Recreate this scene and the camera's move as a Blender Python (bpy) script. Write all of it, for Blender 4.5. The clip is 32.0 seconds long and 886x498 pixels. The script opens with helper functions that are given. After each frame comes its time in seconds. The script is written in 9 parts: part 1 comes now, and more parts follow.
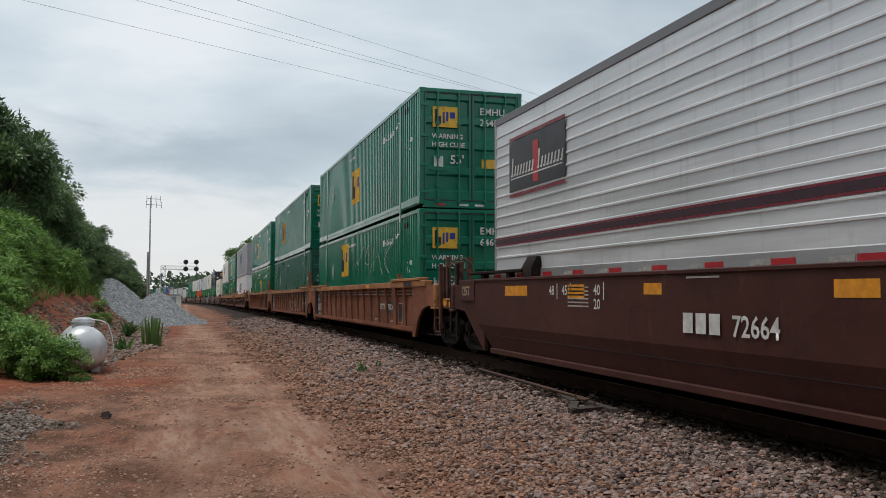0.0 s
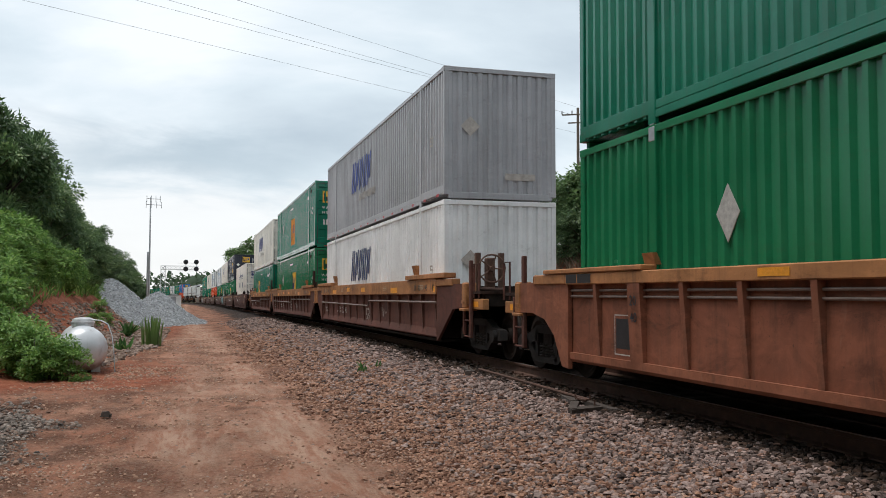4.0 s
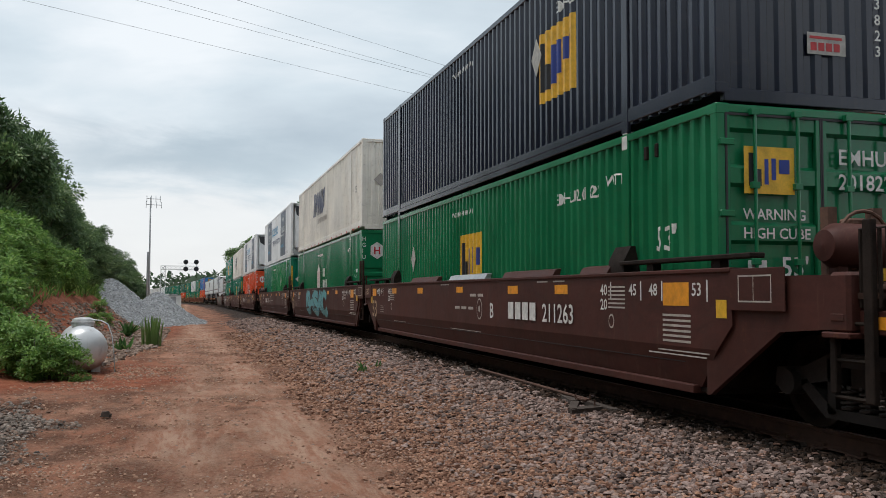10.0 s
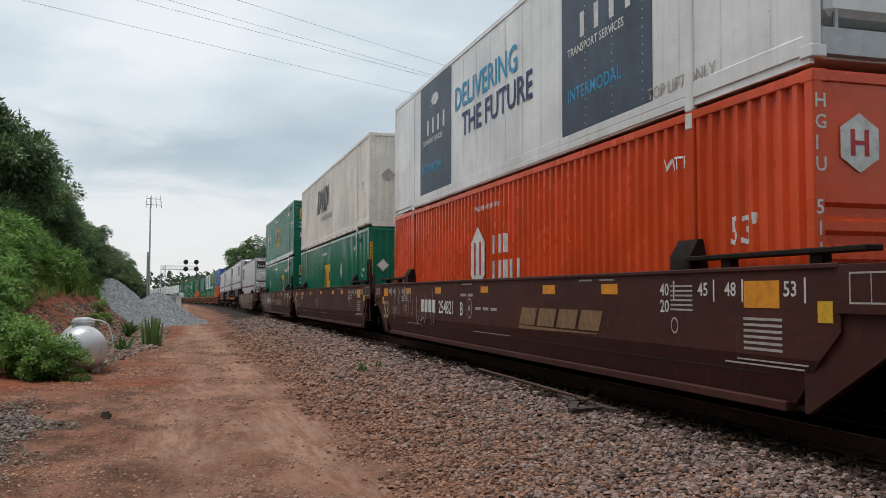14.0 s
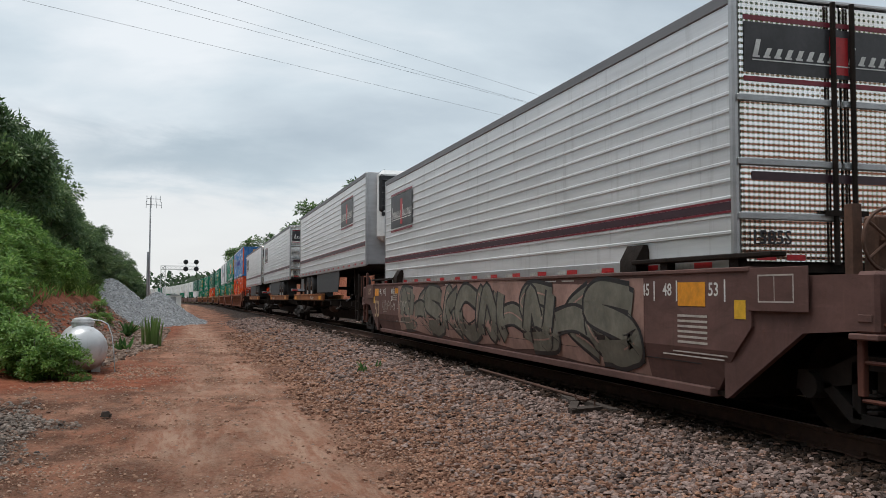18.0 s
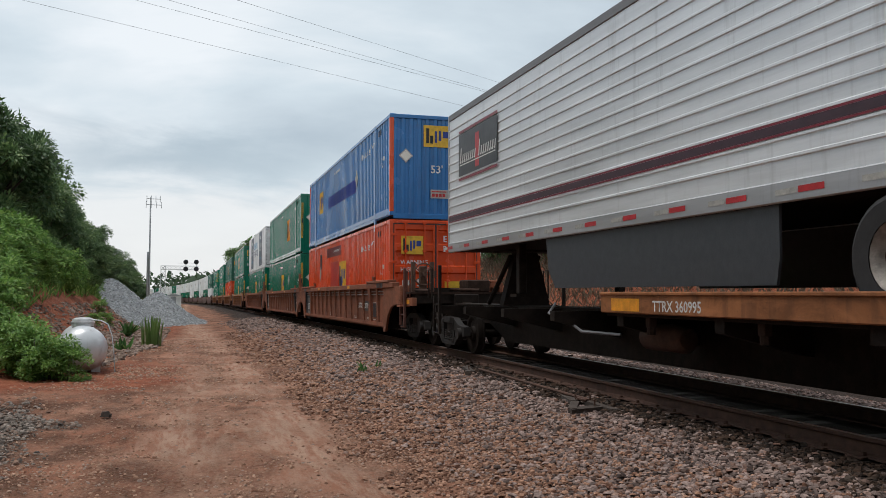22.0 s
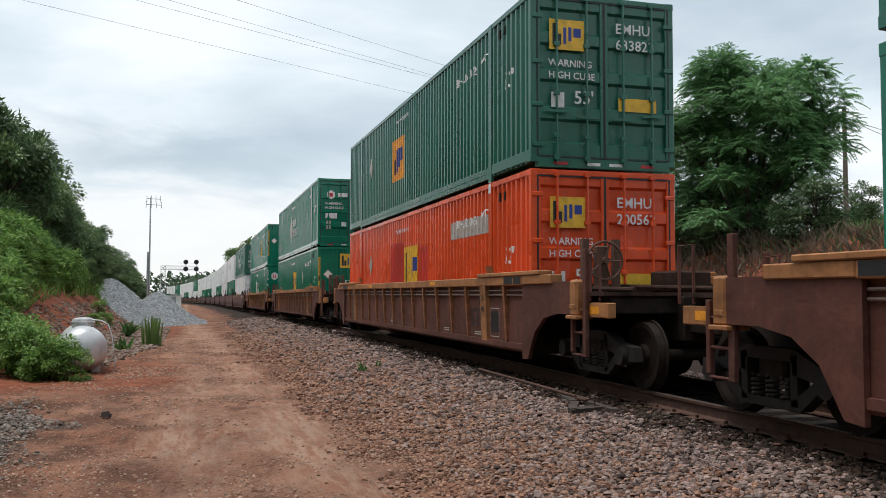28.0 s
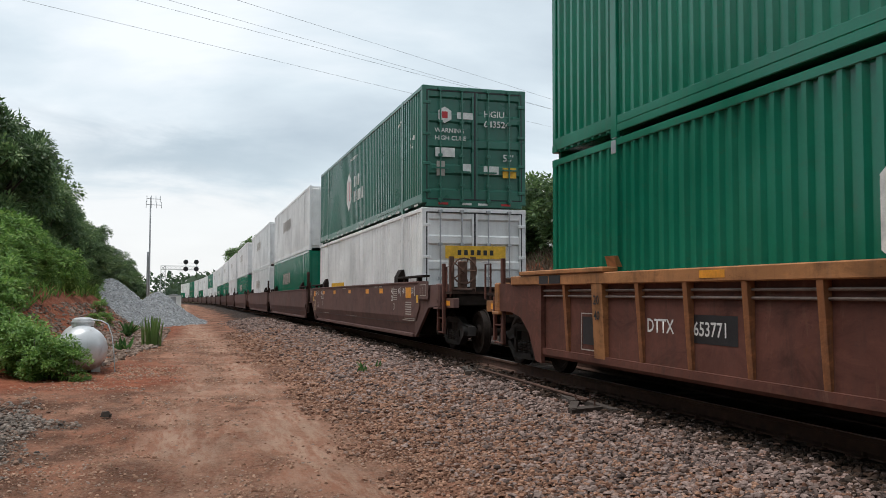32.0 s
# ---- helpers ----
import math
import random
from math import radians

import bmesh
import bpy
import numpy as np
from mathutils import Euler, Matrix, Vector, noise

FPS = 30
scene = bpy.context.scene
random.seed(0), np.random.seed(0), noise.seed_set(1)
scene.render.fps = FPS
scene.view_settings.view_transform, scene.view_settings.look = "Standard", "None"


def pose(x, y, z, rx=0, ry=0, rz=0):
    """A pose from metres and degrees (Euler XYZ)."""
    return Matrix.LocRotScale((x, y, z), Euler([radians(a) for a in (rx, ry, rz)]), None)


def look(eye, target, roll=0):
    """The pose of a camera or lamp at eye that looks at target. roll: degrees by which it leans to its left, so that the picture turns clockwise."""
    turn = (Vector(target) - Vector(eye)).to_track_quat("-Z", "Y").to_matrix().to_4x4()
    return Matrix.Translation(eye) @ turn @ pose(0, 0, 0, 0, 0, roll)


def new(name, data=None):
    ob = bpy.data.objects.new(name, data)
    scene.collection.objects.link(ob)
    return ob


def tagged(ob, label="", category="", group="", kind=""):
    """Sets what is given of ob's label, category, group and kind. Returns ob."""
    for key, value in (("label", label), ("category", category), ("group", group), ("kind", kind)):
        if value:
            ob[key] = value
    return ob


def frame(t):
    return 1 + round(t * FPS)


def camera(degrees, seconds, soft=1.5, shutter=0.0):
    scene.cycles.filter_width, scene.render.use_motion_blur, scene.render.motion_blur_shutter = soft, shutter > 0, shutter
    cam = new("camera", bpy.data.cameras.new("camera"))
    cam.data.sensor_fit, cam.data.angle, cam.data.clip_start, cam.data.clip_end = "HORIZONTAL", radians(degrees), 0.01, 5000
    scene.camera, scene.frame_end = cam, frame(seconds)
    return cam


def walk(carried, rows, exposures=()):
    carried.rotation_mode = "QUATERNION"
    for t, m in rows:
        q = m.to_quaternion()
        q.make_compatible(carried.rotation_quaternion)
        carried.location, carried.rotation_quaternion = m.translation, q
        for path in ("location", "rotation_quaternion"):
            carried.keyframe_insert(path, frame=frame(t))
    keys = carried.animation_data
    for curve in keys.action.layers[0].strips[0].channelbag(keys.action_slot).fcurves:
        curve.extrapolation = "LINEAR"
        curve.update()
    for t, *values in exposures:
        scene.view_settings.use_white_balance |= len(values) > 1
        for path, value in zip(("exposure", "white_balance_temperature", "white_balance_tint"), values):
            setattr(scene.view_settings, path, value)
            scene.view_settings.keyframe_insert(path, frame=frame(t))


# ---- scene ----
# The camera stands still beside the track.
cam = camera(53.5, 32.0, soft=0.55, shutter=0.012)
EYE = pose(0, 0, 1.70, 92.876, 0, -16.289) @ pose(0, 0, 0, 0, 0, 0.118)
walk(cam, [(0.0, EYE), (32.0, EYE)], [(0.0, 0.24), (1.0, 0.42), (3.0, 0.53), (6.0, 0.53), (7.5, 0.36), (9.0, 0.24), (10.0, 0.39), (11.0, 0.43), (13.0, 0.36), (14.0, 0.32), (15.0, 0.4), (17.0, 0.38), (19.0, 0.26), (20.0, 0.31), (21.0, 0.31), (22.0, 0.35), (23.0, 0.45), (25.0, 0.46), (28.0, 0.54), (30.0, 0.48), (32.0, 0.5)])

# ---- light: an overcast sky and a weak, wide sun ----
SUN_EL, SUN_AZ = radians(74), radians(275)
world = bpy.data.worlds.new("overcast")
scene.world = world
world.use_nodes = True
wt = world.node_tree
wt.nodes.clear()


def wn(kind, **kw):
    n = wt.nodes.new(kind)
    for k, v in kw.items():
        n.inputs[k].default_value = v
    return n


def wl(a, b):
    wt.links.new(a, b)


w_out = wn("ShaderNodeOutputWorld")
w_mix = wn("ShaderNodeMixShader", Fac=0.9)
w_sky = wt.nodes.new("ShaderNodeTexSky")
w_sky.sky_type, w_sky.sun_disc = "NISHITA", False
w_sky.sun_elevation, w_sky.sun_rotation = SUN_EL, SUN_AZ
w_bg1 = wn("ShaderNodeBackground", Strength=0.1)
w_bg2 = wn("ShaderNodeBackground", Strength=1.0)
wl(w_sky.outputs[0], w_bg1.inputs[0])
# cloud layer: a flat deck seen in perspective (direction divided by its height)
w_tc = wt.nodes.new("ShaderNodeTexCoord")
w_sep = wt.nodes.new("ShaderNodeSeparateXYZ")
wl(w_tc.outputs["Generated"], w_sep.inputs[0])
w_h = wt.nodes.new("ShaderNodeMath")
w_h.operation = "MAXIMUM"
w_h.inputs[1].default_value = 0.0
wl(w_sep.outputs[2], w_h.inputs[0])
w_add = wt.nodes.new("ShaderNodeMath")
w_add.operation = "ADD"
w_add.inputs[1].default_value = 0.26
wl(w_h.outputs[0], w_add.inputs[0])
w_com = wt.nodes.new("ShaderNodeCombineXYZ")
for i in (0, 1):
    d = wt.nodes.new("ShaderNodeMath")
    d.operation = "DIVIDE"
    wl(w_sep.outputs[i], d.inputs[0])
    wl(w_add.outputs[0], d.inputs[1])
    wl(d.outputs[0], w_com.inputs[i])
w_map = wt.nodes.new("ShaderNodeMapping")
w_map.inputs["Rotation"].default_value = (0, 0, radians(-25))
w_map.inputs["Location"].default_value = (3.1, 1.4, 0)
w_map.inputs["Scale"].default_value = (0.95, 1.5, 1)
wl(w_com.outputs[0], w_map.inputs[0])
w_n1 = wn("ShaderNodeTexNoise", Scale=0.85, Detail=7.0, Roughness=0.52, Distortion=0.25)
wl(w_map.outputs[0], w_n1.inputs["Vector"])
w_r = wt.nodes.new("ShaderNodeValToRGB")
els = w_r.color_ramp.elements
els[0].position, els[0].color = 0.34, (0.39, 0.455, 0.51, 1)
els[1].position, els[1].color = 0.62, (0.72, 0.755, 0.78, 1)
e = els.new(0.5)
e.color = (0.545, 0.615, 0.66, 1)
wl(w_n1.outputs["Fac"], w_r.inputs[0])
# the deck thins to a pale band near the horizon
w_hr = wt.nodes.new("ShaderNodeValToRGB")
hel = w_hr.color_ramp.elements
hel[0].position, hel[0].color = 0.095, (1, 1, 1, 1)
hel[1].position, hel[1].color = 0.13, (0, 0, 0, 1)
wl(w_sep.outputs[2], w_hr.inputs[0])
w_m2 = wt.nodes.new("ShaderNodeMix")
w_m2.data_type = "RGBA"
w_hs = wt.nodes.new("ShaderNodeMath")
w_hs.operation = "MULTIPLY"
w_hs.inputs[1].default_value = 0.72
wl(w_hr.outputs[0], w_hs.inputs[0])
wl(w_hs.outputs[0], w_m2.inputs["Factor"])
wl(w_r.outputs[0], w_m2.inputs["A"])
w_m2.inputs["B"].default_value = (0.76, 0.75, 0.745, 1)


def wmath(op, a, b):
    n = wt.nodes.new("ShaderNodeMath")
    n.operation = op
    for i, v in enumerate((a, b)):
        if isinstance(v, (int, float)):
            n.inputs[i].default_value = v
        else:
            wl(v, n.inputs[i])
    return n.outputs[0]


# ragged lower edge of the deck, and one long dark cloud above it
w_mp3 = wt.nodes.new("ShaderNodeMapping")
w_mp3.inputs["Scale"].default_value = (5.0, 5.0, 22.0)
wl(w_tc.outputs["Generated"], w_mp3.inputs[0])
w_n3 = wn("ShaderNodeTexNoise", Scale=1.0, Detail=7.0, Roughness=0.6, Distortion=0.4)
wl(w_mp3.outputs[0], w_n3.inputs["Vector"])
w_rag = wmath("MULTIPLY", wmath("SUBTRACT", w_n3.outputs["Fac"], 0.5), 0.11)
w_zr = wmath("ADD", w_sep.outputs[2], w_rag)
wl(w_zr, w_hr.inputs[0])
w_ex = wmath("DIVIDE", wmath("ADD", w_sep.outputs[0], 0.03), 0.19)
w_ez = wmath("DIVIDE", wmath("SUBTRACT", w_zr, 0.152), 0.034)
w_d2 = wmath("ADD", wmath("MULTIPLY", w_ex, w_ex), wmath("MULTIPLY", w_ez, w_ez))
w_front = wmath("GREATER_THAN", w_sep.outputs[1], 0.0)
w_dark = wmath("MULTIPLY", wmath("MULTIPLY", wmath("POWER", 2.718, wmath("MULTIPLY", w_d2, -1.0)), w_front), 0.66)
w_m3 = wt.nodes.new("ShaderNodeMix")
w_m3.data_type = "RGBA"
wl(w_dark, w_m3.inputs["Factor"])
wl(w_m2.outputs["Result"], w_m3.inputs["A"])
w_m3.inputs["B"].default_value = (0.30, 0.37, 0.425, 1)
# a paler break in the deck above the dark cloud
w_bx = wmath("DIVIDE", wmath("ADD", w_sep.outputs[0], 0.06), 0.14)
w_bz = wmath("DIVIDE", wmath("SUBTRACT", w_zr, 0.205), 0.028)
w_b2 = wmath("ADD", wmath("MULTIPLY", w_bx, w_bx), wmath("MULTIPLY", w_bz, w_bz))
w_pale = wmath("MULTIPLY", wmath("MULTIPLY", wmath("POWER", 2.718, wmath("MULTIPLY", w_b2, -1.0)), w_front), 0.22)
w_m4 = wt.nodes.new("ShaderNodeMix")
w_m4.data_type = "RGBA"
wl(w_pale, w_m4.inputs["Factor"])
wl(w_m3.outputs["Result"], w_m4.inputs["A"])
w_m4.inputs["B"].default_value = (0.74, 0.77, 0.79, 1)
wl(w_m4.outputs["Result"], w_bg2.inputs[0])
wl(w_bg1.outputs[0], w_mix.inputs[1])
wl(w_bg2.outputs[0], w_mix.inputs[2])
wl(w_mix.outputs[0], w_out.inputs[0])

sun = new("sun", bpy.data.lights.new("sun", "SUN"))
sun.data.energy, sun.data.angle, sun.data.color = 1.75, radians(28), (1.0, 0.955, 0.91)
sun.matrix_world = look((0, 0, 0), (-math.sin(SUN_AZ) * math.cos(SUN_EL), -math.cos(SUN_AZ) * math.cos(SUN_EL), -math.sin(SUN_EL)))

# ---- materials ----


class Nodes:
    """A small wrapper to write node materials briefly."""

    def __init__(self, name):
        self.m = bpy.data.materials.new(name)
        self.m.use_nodes = True
        self.t = self.m.node_tree
        self.b = self.t.nodes["Principled BSDF"]
        self.tc = self.t.nodes.new("ShaderNodeTexCoord")

    def link(self, a, b):
        self.t.links.new(a, b)

    def noise(self, scale, detail=4.0, rough=0.6, stretch=(1, 1, 1), dist=0.0, space="Object"):
        n = self.t.nodes.new("ShaderNodeTexNoise")
        n.inputs["Scale"].default_value, n.inputs["Detail"].default_value = scale, detail
        n.inputs["Roughness"].default_value, n.inputs["Distortion"].default_value = rough, dist
        mp = self.t.nodes.new("ShaderNodeMapping")
        mp.inputs["Scale"].default_value = stretch
        self.link(self.tc.outputs[space], mp.inputs[0])
        self.link(mp.outputs[0], n.inputs["Vector"])
        return n.outputs["Fac"]

    def ramp(self, src, lo, hi, a=0.0, b=1.0):
        r = self.t.nodes.new("ShaderNodeMapRange")
        r.inputs["From Min"].default_value, r.inputs["From Max"].default_value = lo, hi
        r.inputs["To Min"].default_value, r.inputs["To Max"].default_value = a, b
        self.link(src, r.inputs["Value"])
        return r.outputs[0]

    def mix(self, fac, a, b):
        n = self.t.nodes.new("ShaderNodeMix")
        n.data_type = "RGBA"
        for sock, v in (("Factor", fac), ("A", a), ("B", b)):
            if isinstance(v, (int, float)):
                n.inputs[sock].default_value = v
            elif isinstance(v, tuple):
                n.inputs[sock].default_value = (*v, 1)
            else:
                self.link(v, n.inputs[sock])
        return n.outputs["Result"]

    def math(self, op, a, b=0.0):
        n = self.t.nodes.new("ShaderNodeMath")
        n.operation = op
        for i, v in enumerate((a, b)):
            if isinstance(v, (int, float)):
                n.inputs[i].default_value = v
            else:
                self.link(v, n.inputs[i])
        return n.outputs[0]

    def rand(self):
        return self.t.nodes.new("ShaderNodeObjectInfo").outputs["Random"]

    def island(self):
        return self.t.nodes.new("ShaderNodeNewGeometry").outputs["Random Per Island"]

    def xyz(self, space="Object"):
        s = self.t.nodes.new("ShaderNodeSeparateXYZ")
        self.link(self.tc.outputs[space], s.inputs[0])
        return s.outputs

    def bump(self, src, strength, dist=0.01):
        n = self.t.nodes.new("ShaderNodeBump")
        n.inputs["Strength"].default_value, n.inputs["Distance"].default_value = strength, dist
        self.link(src, n.inputs["Height"])
        self.link(n.outputs[0], self.b.inputs["Normal"])

    def done(self, color=None, rough=0.6, metal=0.0, spec=0.5):
        for sock, v in (("Base Color", color), ("Roughness", rough), ("Metallic", metal), ("Specular IOR Level", spec)):
            if v is None:
                continue
            if isinstance(v, tuple):
                self.b.inputs[sock].default_value = (*v, 1)
            elif isinstance(v, (int, float)):
                self.b.inputs[sock].default_value = v
            else:
                self.link(v, self.b.inputs[sock])
        return self.m


def dim(c, k):
    return tuple(min(1.0, x * k) for x in c)


def paint(name, col, rust=0.15, rough=0.5, streak=0.35, dirt=(0.10, 0.075, 0.055), fade=None, spec=0.5, grime=0.0, scuffs=1.0):
    """Weathered paint on steel: tonal patches, vertical dirt streaks, rust spots and fine relief."""
    n = Nodes(name)
    patch = n.noise(0.55, 4, 0.6)
    c = n.mix(n.ramp(patch, 0.3, 0.7), dim(col, 0.8), fade or dim(col, 1.25))
    st = n.noise(2.2, 4, 0.65, (3.0, 3.0, 0.16))
    c = n.mix(n.ramp(st, 0.5, 0.8, 0, streak), c, dirt)
    fine = n.noise(26, 3, 0.7)
    c = n.mix(n.ramp(fine, 0.35, 0.75, 0, 0.14), c, dim(col, 0.55))
    scuff = n.noise(3.2, 6, 0.72, (1, 0.45, 2.2), 0.4)
    c = n.mix(n.ramp(scuff, 0.56, 0.68, 0, (0.16 + 0.25 * rust) * scuffs), c, dim(fade or col, 1.7))
    c = n.mix(n.ramp(scuff, 0.42, 0.3, 0, (0.2 + 0.35 * rust) * scuffs), c, dim(dirt, 0.8))
    sp = n.math("MULTIPLY", n.ramp(n.noise(6, 6, 0.75), 0.6, 0.7), rust)
    c = n.mix(sp, c, (0.14, 0.055, 0.025))
    if grime:
        blot = n.noise(1.7, 9, 0.72, (1, 0.7, 1.3), 0.6)
        c = n.mix(n.ramp(blot, 0.5, 0.62, 0, 0.65 * grime), c, dim(col, 0.42))
        c = n.mix(n.ramp(blot, 0.47, 0.36, 0, 0.55 * grime), c, dim(fade or col, 1.55))
        run = n.noise(3.0, 6, 0.75, (1, 1.6, 0.3), 0.5)
        c = n.mix(n.ramp(run, 0.54, 0.72, 0, 0.45 * grime), c, dim(dirt, 0.7))
        c = n.mix(n.ramp(run, 0.40, 0.28, 0, 0.25 * grime), c, (0.30, 0.19, 0.13))
        chip = n.noise(19, 6, 0.75)
        c = n.mix(n.ramp(chip, 0.62, 0.7, 0, 0.7 * grime), c, (0.05, 0.028, 0.02))
    n.bump(n.noise(2.5 if scuffs < 1 else 9, 3, 0.5), (0.03 if scuffs < 1 else 0.12) + 0.2 * grime, 0.01)
    return n.done(c, n.ramp(patch, 0.3, 0.7, rough - 0.06, rough + 0.1), 0.0, spec)


def plain(name, col, rough=0.6, metal=0.0, var=0.25, scale=8.0, bump=0.15, spec=0.5):
    n = Nodes(name)
    c = n.mix(n.ramp(n.noise(scale, 5, 0.65), 0.3, 0.7), dim(col, 1 - var), dim(col, 1 + var))
    c = n.mix(n.ramp(n.noise(scale * 9, 3, 0.6), 0.4, 0.8, 0, 0.3), c, dim(col, 0.6))
    n.bump(n.noise(scale * 6, 4, 0.6), bump, 0.01)
    return n.done(c, rough, metal, spec)


M = {}
M["green"] = paint("green_paint", (0.007, 0.165, 0.097), 0.1, 0.17, 0.16, scuffs=0.45)
M["green_old"] = paint("dark_green_paint", (0.018, 0.125, 0.082), 0.25, 0.28, 0.3, scuffs=0.7)
M["green_new"] = paint("bright_green_paint", (0.011, 0.165, 0.068), 0.07, 0.18, 0.14, scuffs=0.45)
M["green_grey"] = paint("grey_green_paint", (0.026, 0.135, 0.095), 0.12, 0.28, 0.25, scuffs=0.7)
M["orange"] = paint("orange_red_paint", (0.68, 0.078, 0.018), 0.18, 0.24, 0.25, scuffs=0.6)
M["red_patch"] = paint("red_patch_paint", (0.5, 0.03, 0.015), 0.05, 0.5, 0.2)
M["blue"] = paint("blue_paint", (0.036, 0.17, 0.42), 0.14, 0.22, 0.25, scuffs=0.6)
M["blue_patch"] = paint("deep_blue_paint", (0.015, 0.04, 0.25), 0.05)
M["navy"] = paint("navy_paint", (0.016, 0.02, 0.036), 0.1, 0.18, 0.15, scuffs=0.5)
M["cream"] = paint("cream_paint", (0.80, 0.755, 0.67), 0.4, 0.34, 0.28, scuffs=0.6)
M["grey"] = paint("grey_paint", (0.36, 0.36, 0.375), 0.2, 0.35, scuffs=0.7)
M["white"] = paint("white_paint", (0.78, 0.78, 0.77), 0.12, 0.36, 0.2, scuffs=0.7)
M["well_brown"] = paint("brown_well_paint", (0.24, 0.088, 0.049), 0.6, 0.65, 0.5, (0.07, 0.045, 0.035), spec=0.2, grime=0.9)
M["well_panel"] = paint("dark_brown_panel_paint", (0.20, 0.072, 0.041), 0.7, 0.65, 0.6, (0.06, 0.04, 0.03), spec=0.2, grime=1.0)
M["well_dull"] = paint("dull_brown_well_paint", (0.115, 0.045, 0.033), 0.6, 0.65, 0.5, (0.06, 0.042, 0.036), spec=0.2, grime=1.0)
M["well_maroon"] = paint("maroon_well_paint", (0.066, 0.023, 0.018), 0.35, 0.55, 0.35, (0.05, 0.036, 0.03), spec=0.2, grime=0.55)
M["well_mauve"] = paint("faded_mauve_brown_paint", (0.13, 0.072, 0.063), 0.3, 0.65, 0.45, (0.07, 0.05, 0.045), spec=0.2, grime=0.6)
M["chord"] = paint("yellow_brown_paint", (0.35, 0.155, 0.06), 0.7, 0.6, 0.75, (0.12, 0.06, 0.03), spec=0.3, grime=0.9)
M["rib_ochre"] = paint("ochre_brown_rib_paint", (0.30, 0.12, 0.05), 0.8, 0.65, 0.85, (0.10, 0.05, 0.03), spec=0.2, grime=0.9)
M["bright_panel"] = paint("repainted_green", (0.004, 0.20, 0.06), 0.02, 0.24, 0.1)
M["maroon_patch"] = paint("maroon_patch_paint", (0.16, 0.035, 0.03), 0.1)
M["yellow"] = plain("yellow_decal", (0.72, 0.42, 0.03), 0.45)
M["amber"] = plain("amber_decal", (0.75, 0.30, 0.02), 0.45)
M["black"] = plain("black_decal", (0.015, 0.015, 0.018), 0.5)
M["ink"] = plain("dark_blue_decal", (0.02, 0.035, 0.12), 0.5)
M["sky_ink"] = plain("light_blue_decal", (0.03, 0.30, 0.52), 0.5)
M["print"] = plain("white_lettering", (0.66, 0.66, 0.63), 0.5)
M["tan_print"] = plain("faded_tan_lettering", (0.40, 0.29, 0.19), 0.6)
M["tan_mark"] = plain("faded_tan_mark", (0.22, 0.13, 0.065), 0.6, 0, 0.4)
M["dull_print"] = plain("grey_lettering", (0.42, 0.38, 0.34), 0.6)
M["red"] = plain("red_decal", (0.45, 0.02, 0.025), 0.4)
M["red_dull"] = plain("dark_red_stripe", (0.20, 0.015, 0.03), 0.4)
M["sign_dark"] = plain("faded_black_sign", (0.035, 0.033, 0.036), 0.4, 0, 0.5, 3.0)
M["teal"] = plain("teal_spray_paint", (0.12, 0.36, 0.38), 0.5)
M["steel_dark"] = plain("dark_greasy_steel", (0.020, 0.014, 0.011), 0.75, 0, 0.5, 6.0, 0.4, 0.15)
M["deck_rust"] = plain("rusty_black_steel", (0.042, 0.024, 0.018), 0.85, 0, 0.6, 4.0, 0.5, 0.15)
M["steel_worn"] = plain("worn_bright_steel", (0.42, 0.40, 0.38), 0.3, 0.9, 0.2, 12.0)
M["rail_rust"] = plain("rusty_rail_steel", (0.085, 0.042, 0.028), 0.8, 0.2, 0.35, 7.0, 0.4)
M["galv"] = plain("galvanised_steel", (0.42, 0.43, 0.44), 0.45, 0.7, 0.15)
M["pipe_steel"] = plain("dull_pipe_steel", (0.20, 0.15, 0.125), 0.5, 0.3, 0.3, 6.0)
M["tyre"] = plain("tyre_rubber", (0.022, 0.022, 0.023), 0.8)
M["skirt"] = plain("dark_grey_skirt", (0.045, 0.05, 0.058), 0.45, 0, 0.2)
M["wood"] = plain("tarred_wood", (0.055, 0.04, 0.032), 0.9, 0, 0.4, 5.0, 0.6)
M["pole_wood"] = plain("weathered_pole_wood", (0.13, 0.10, 0.08), 0.9, 0, 0.3, 3.0, 0.5)


# ---- geometry helpers ----


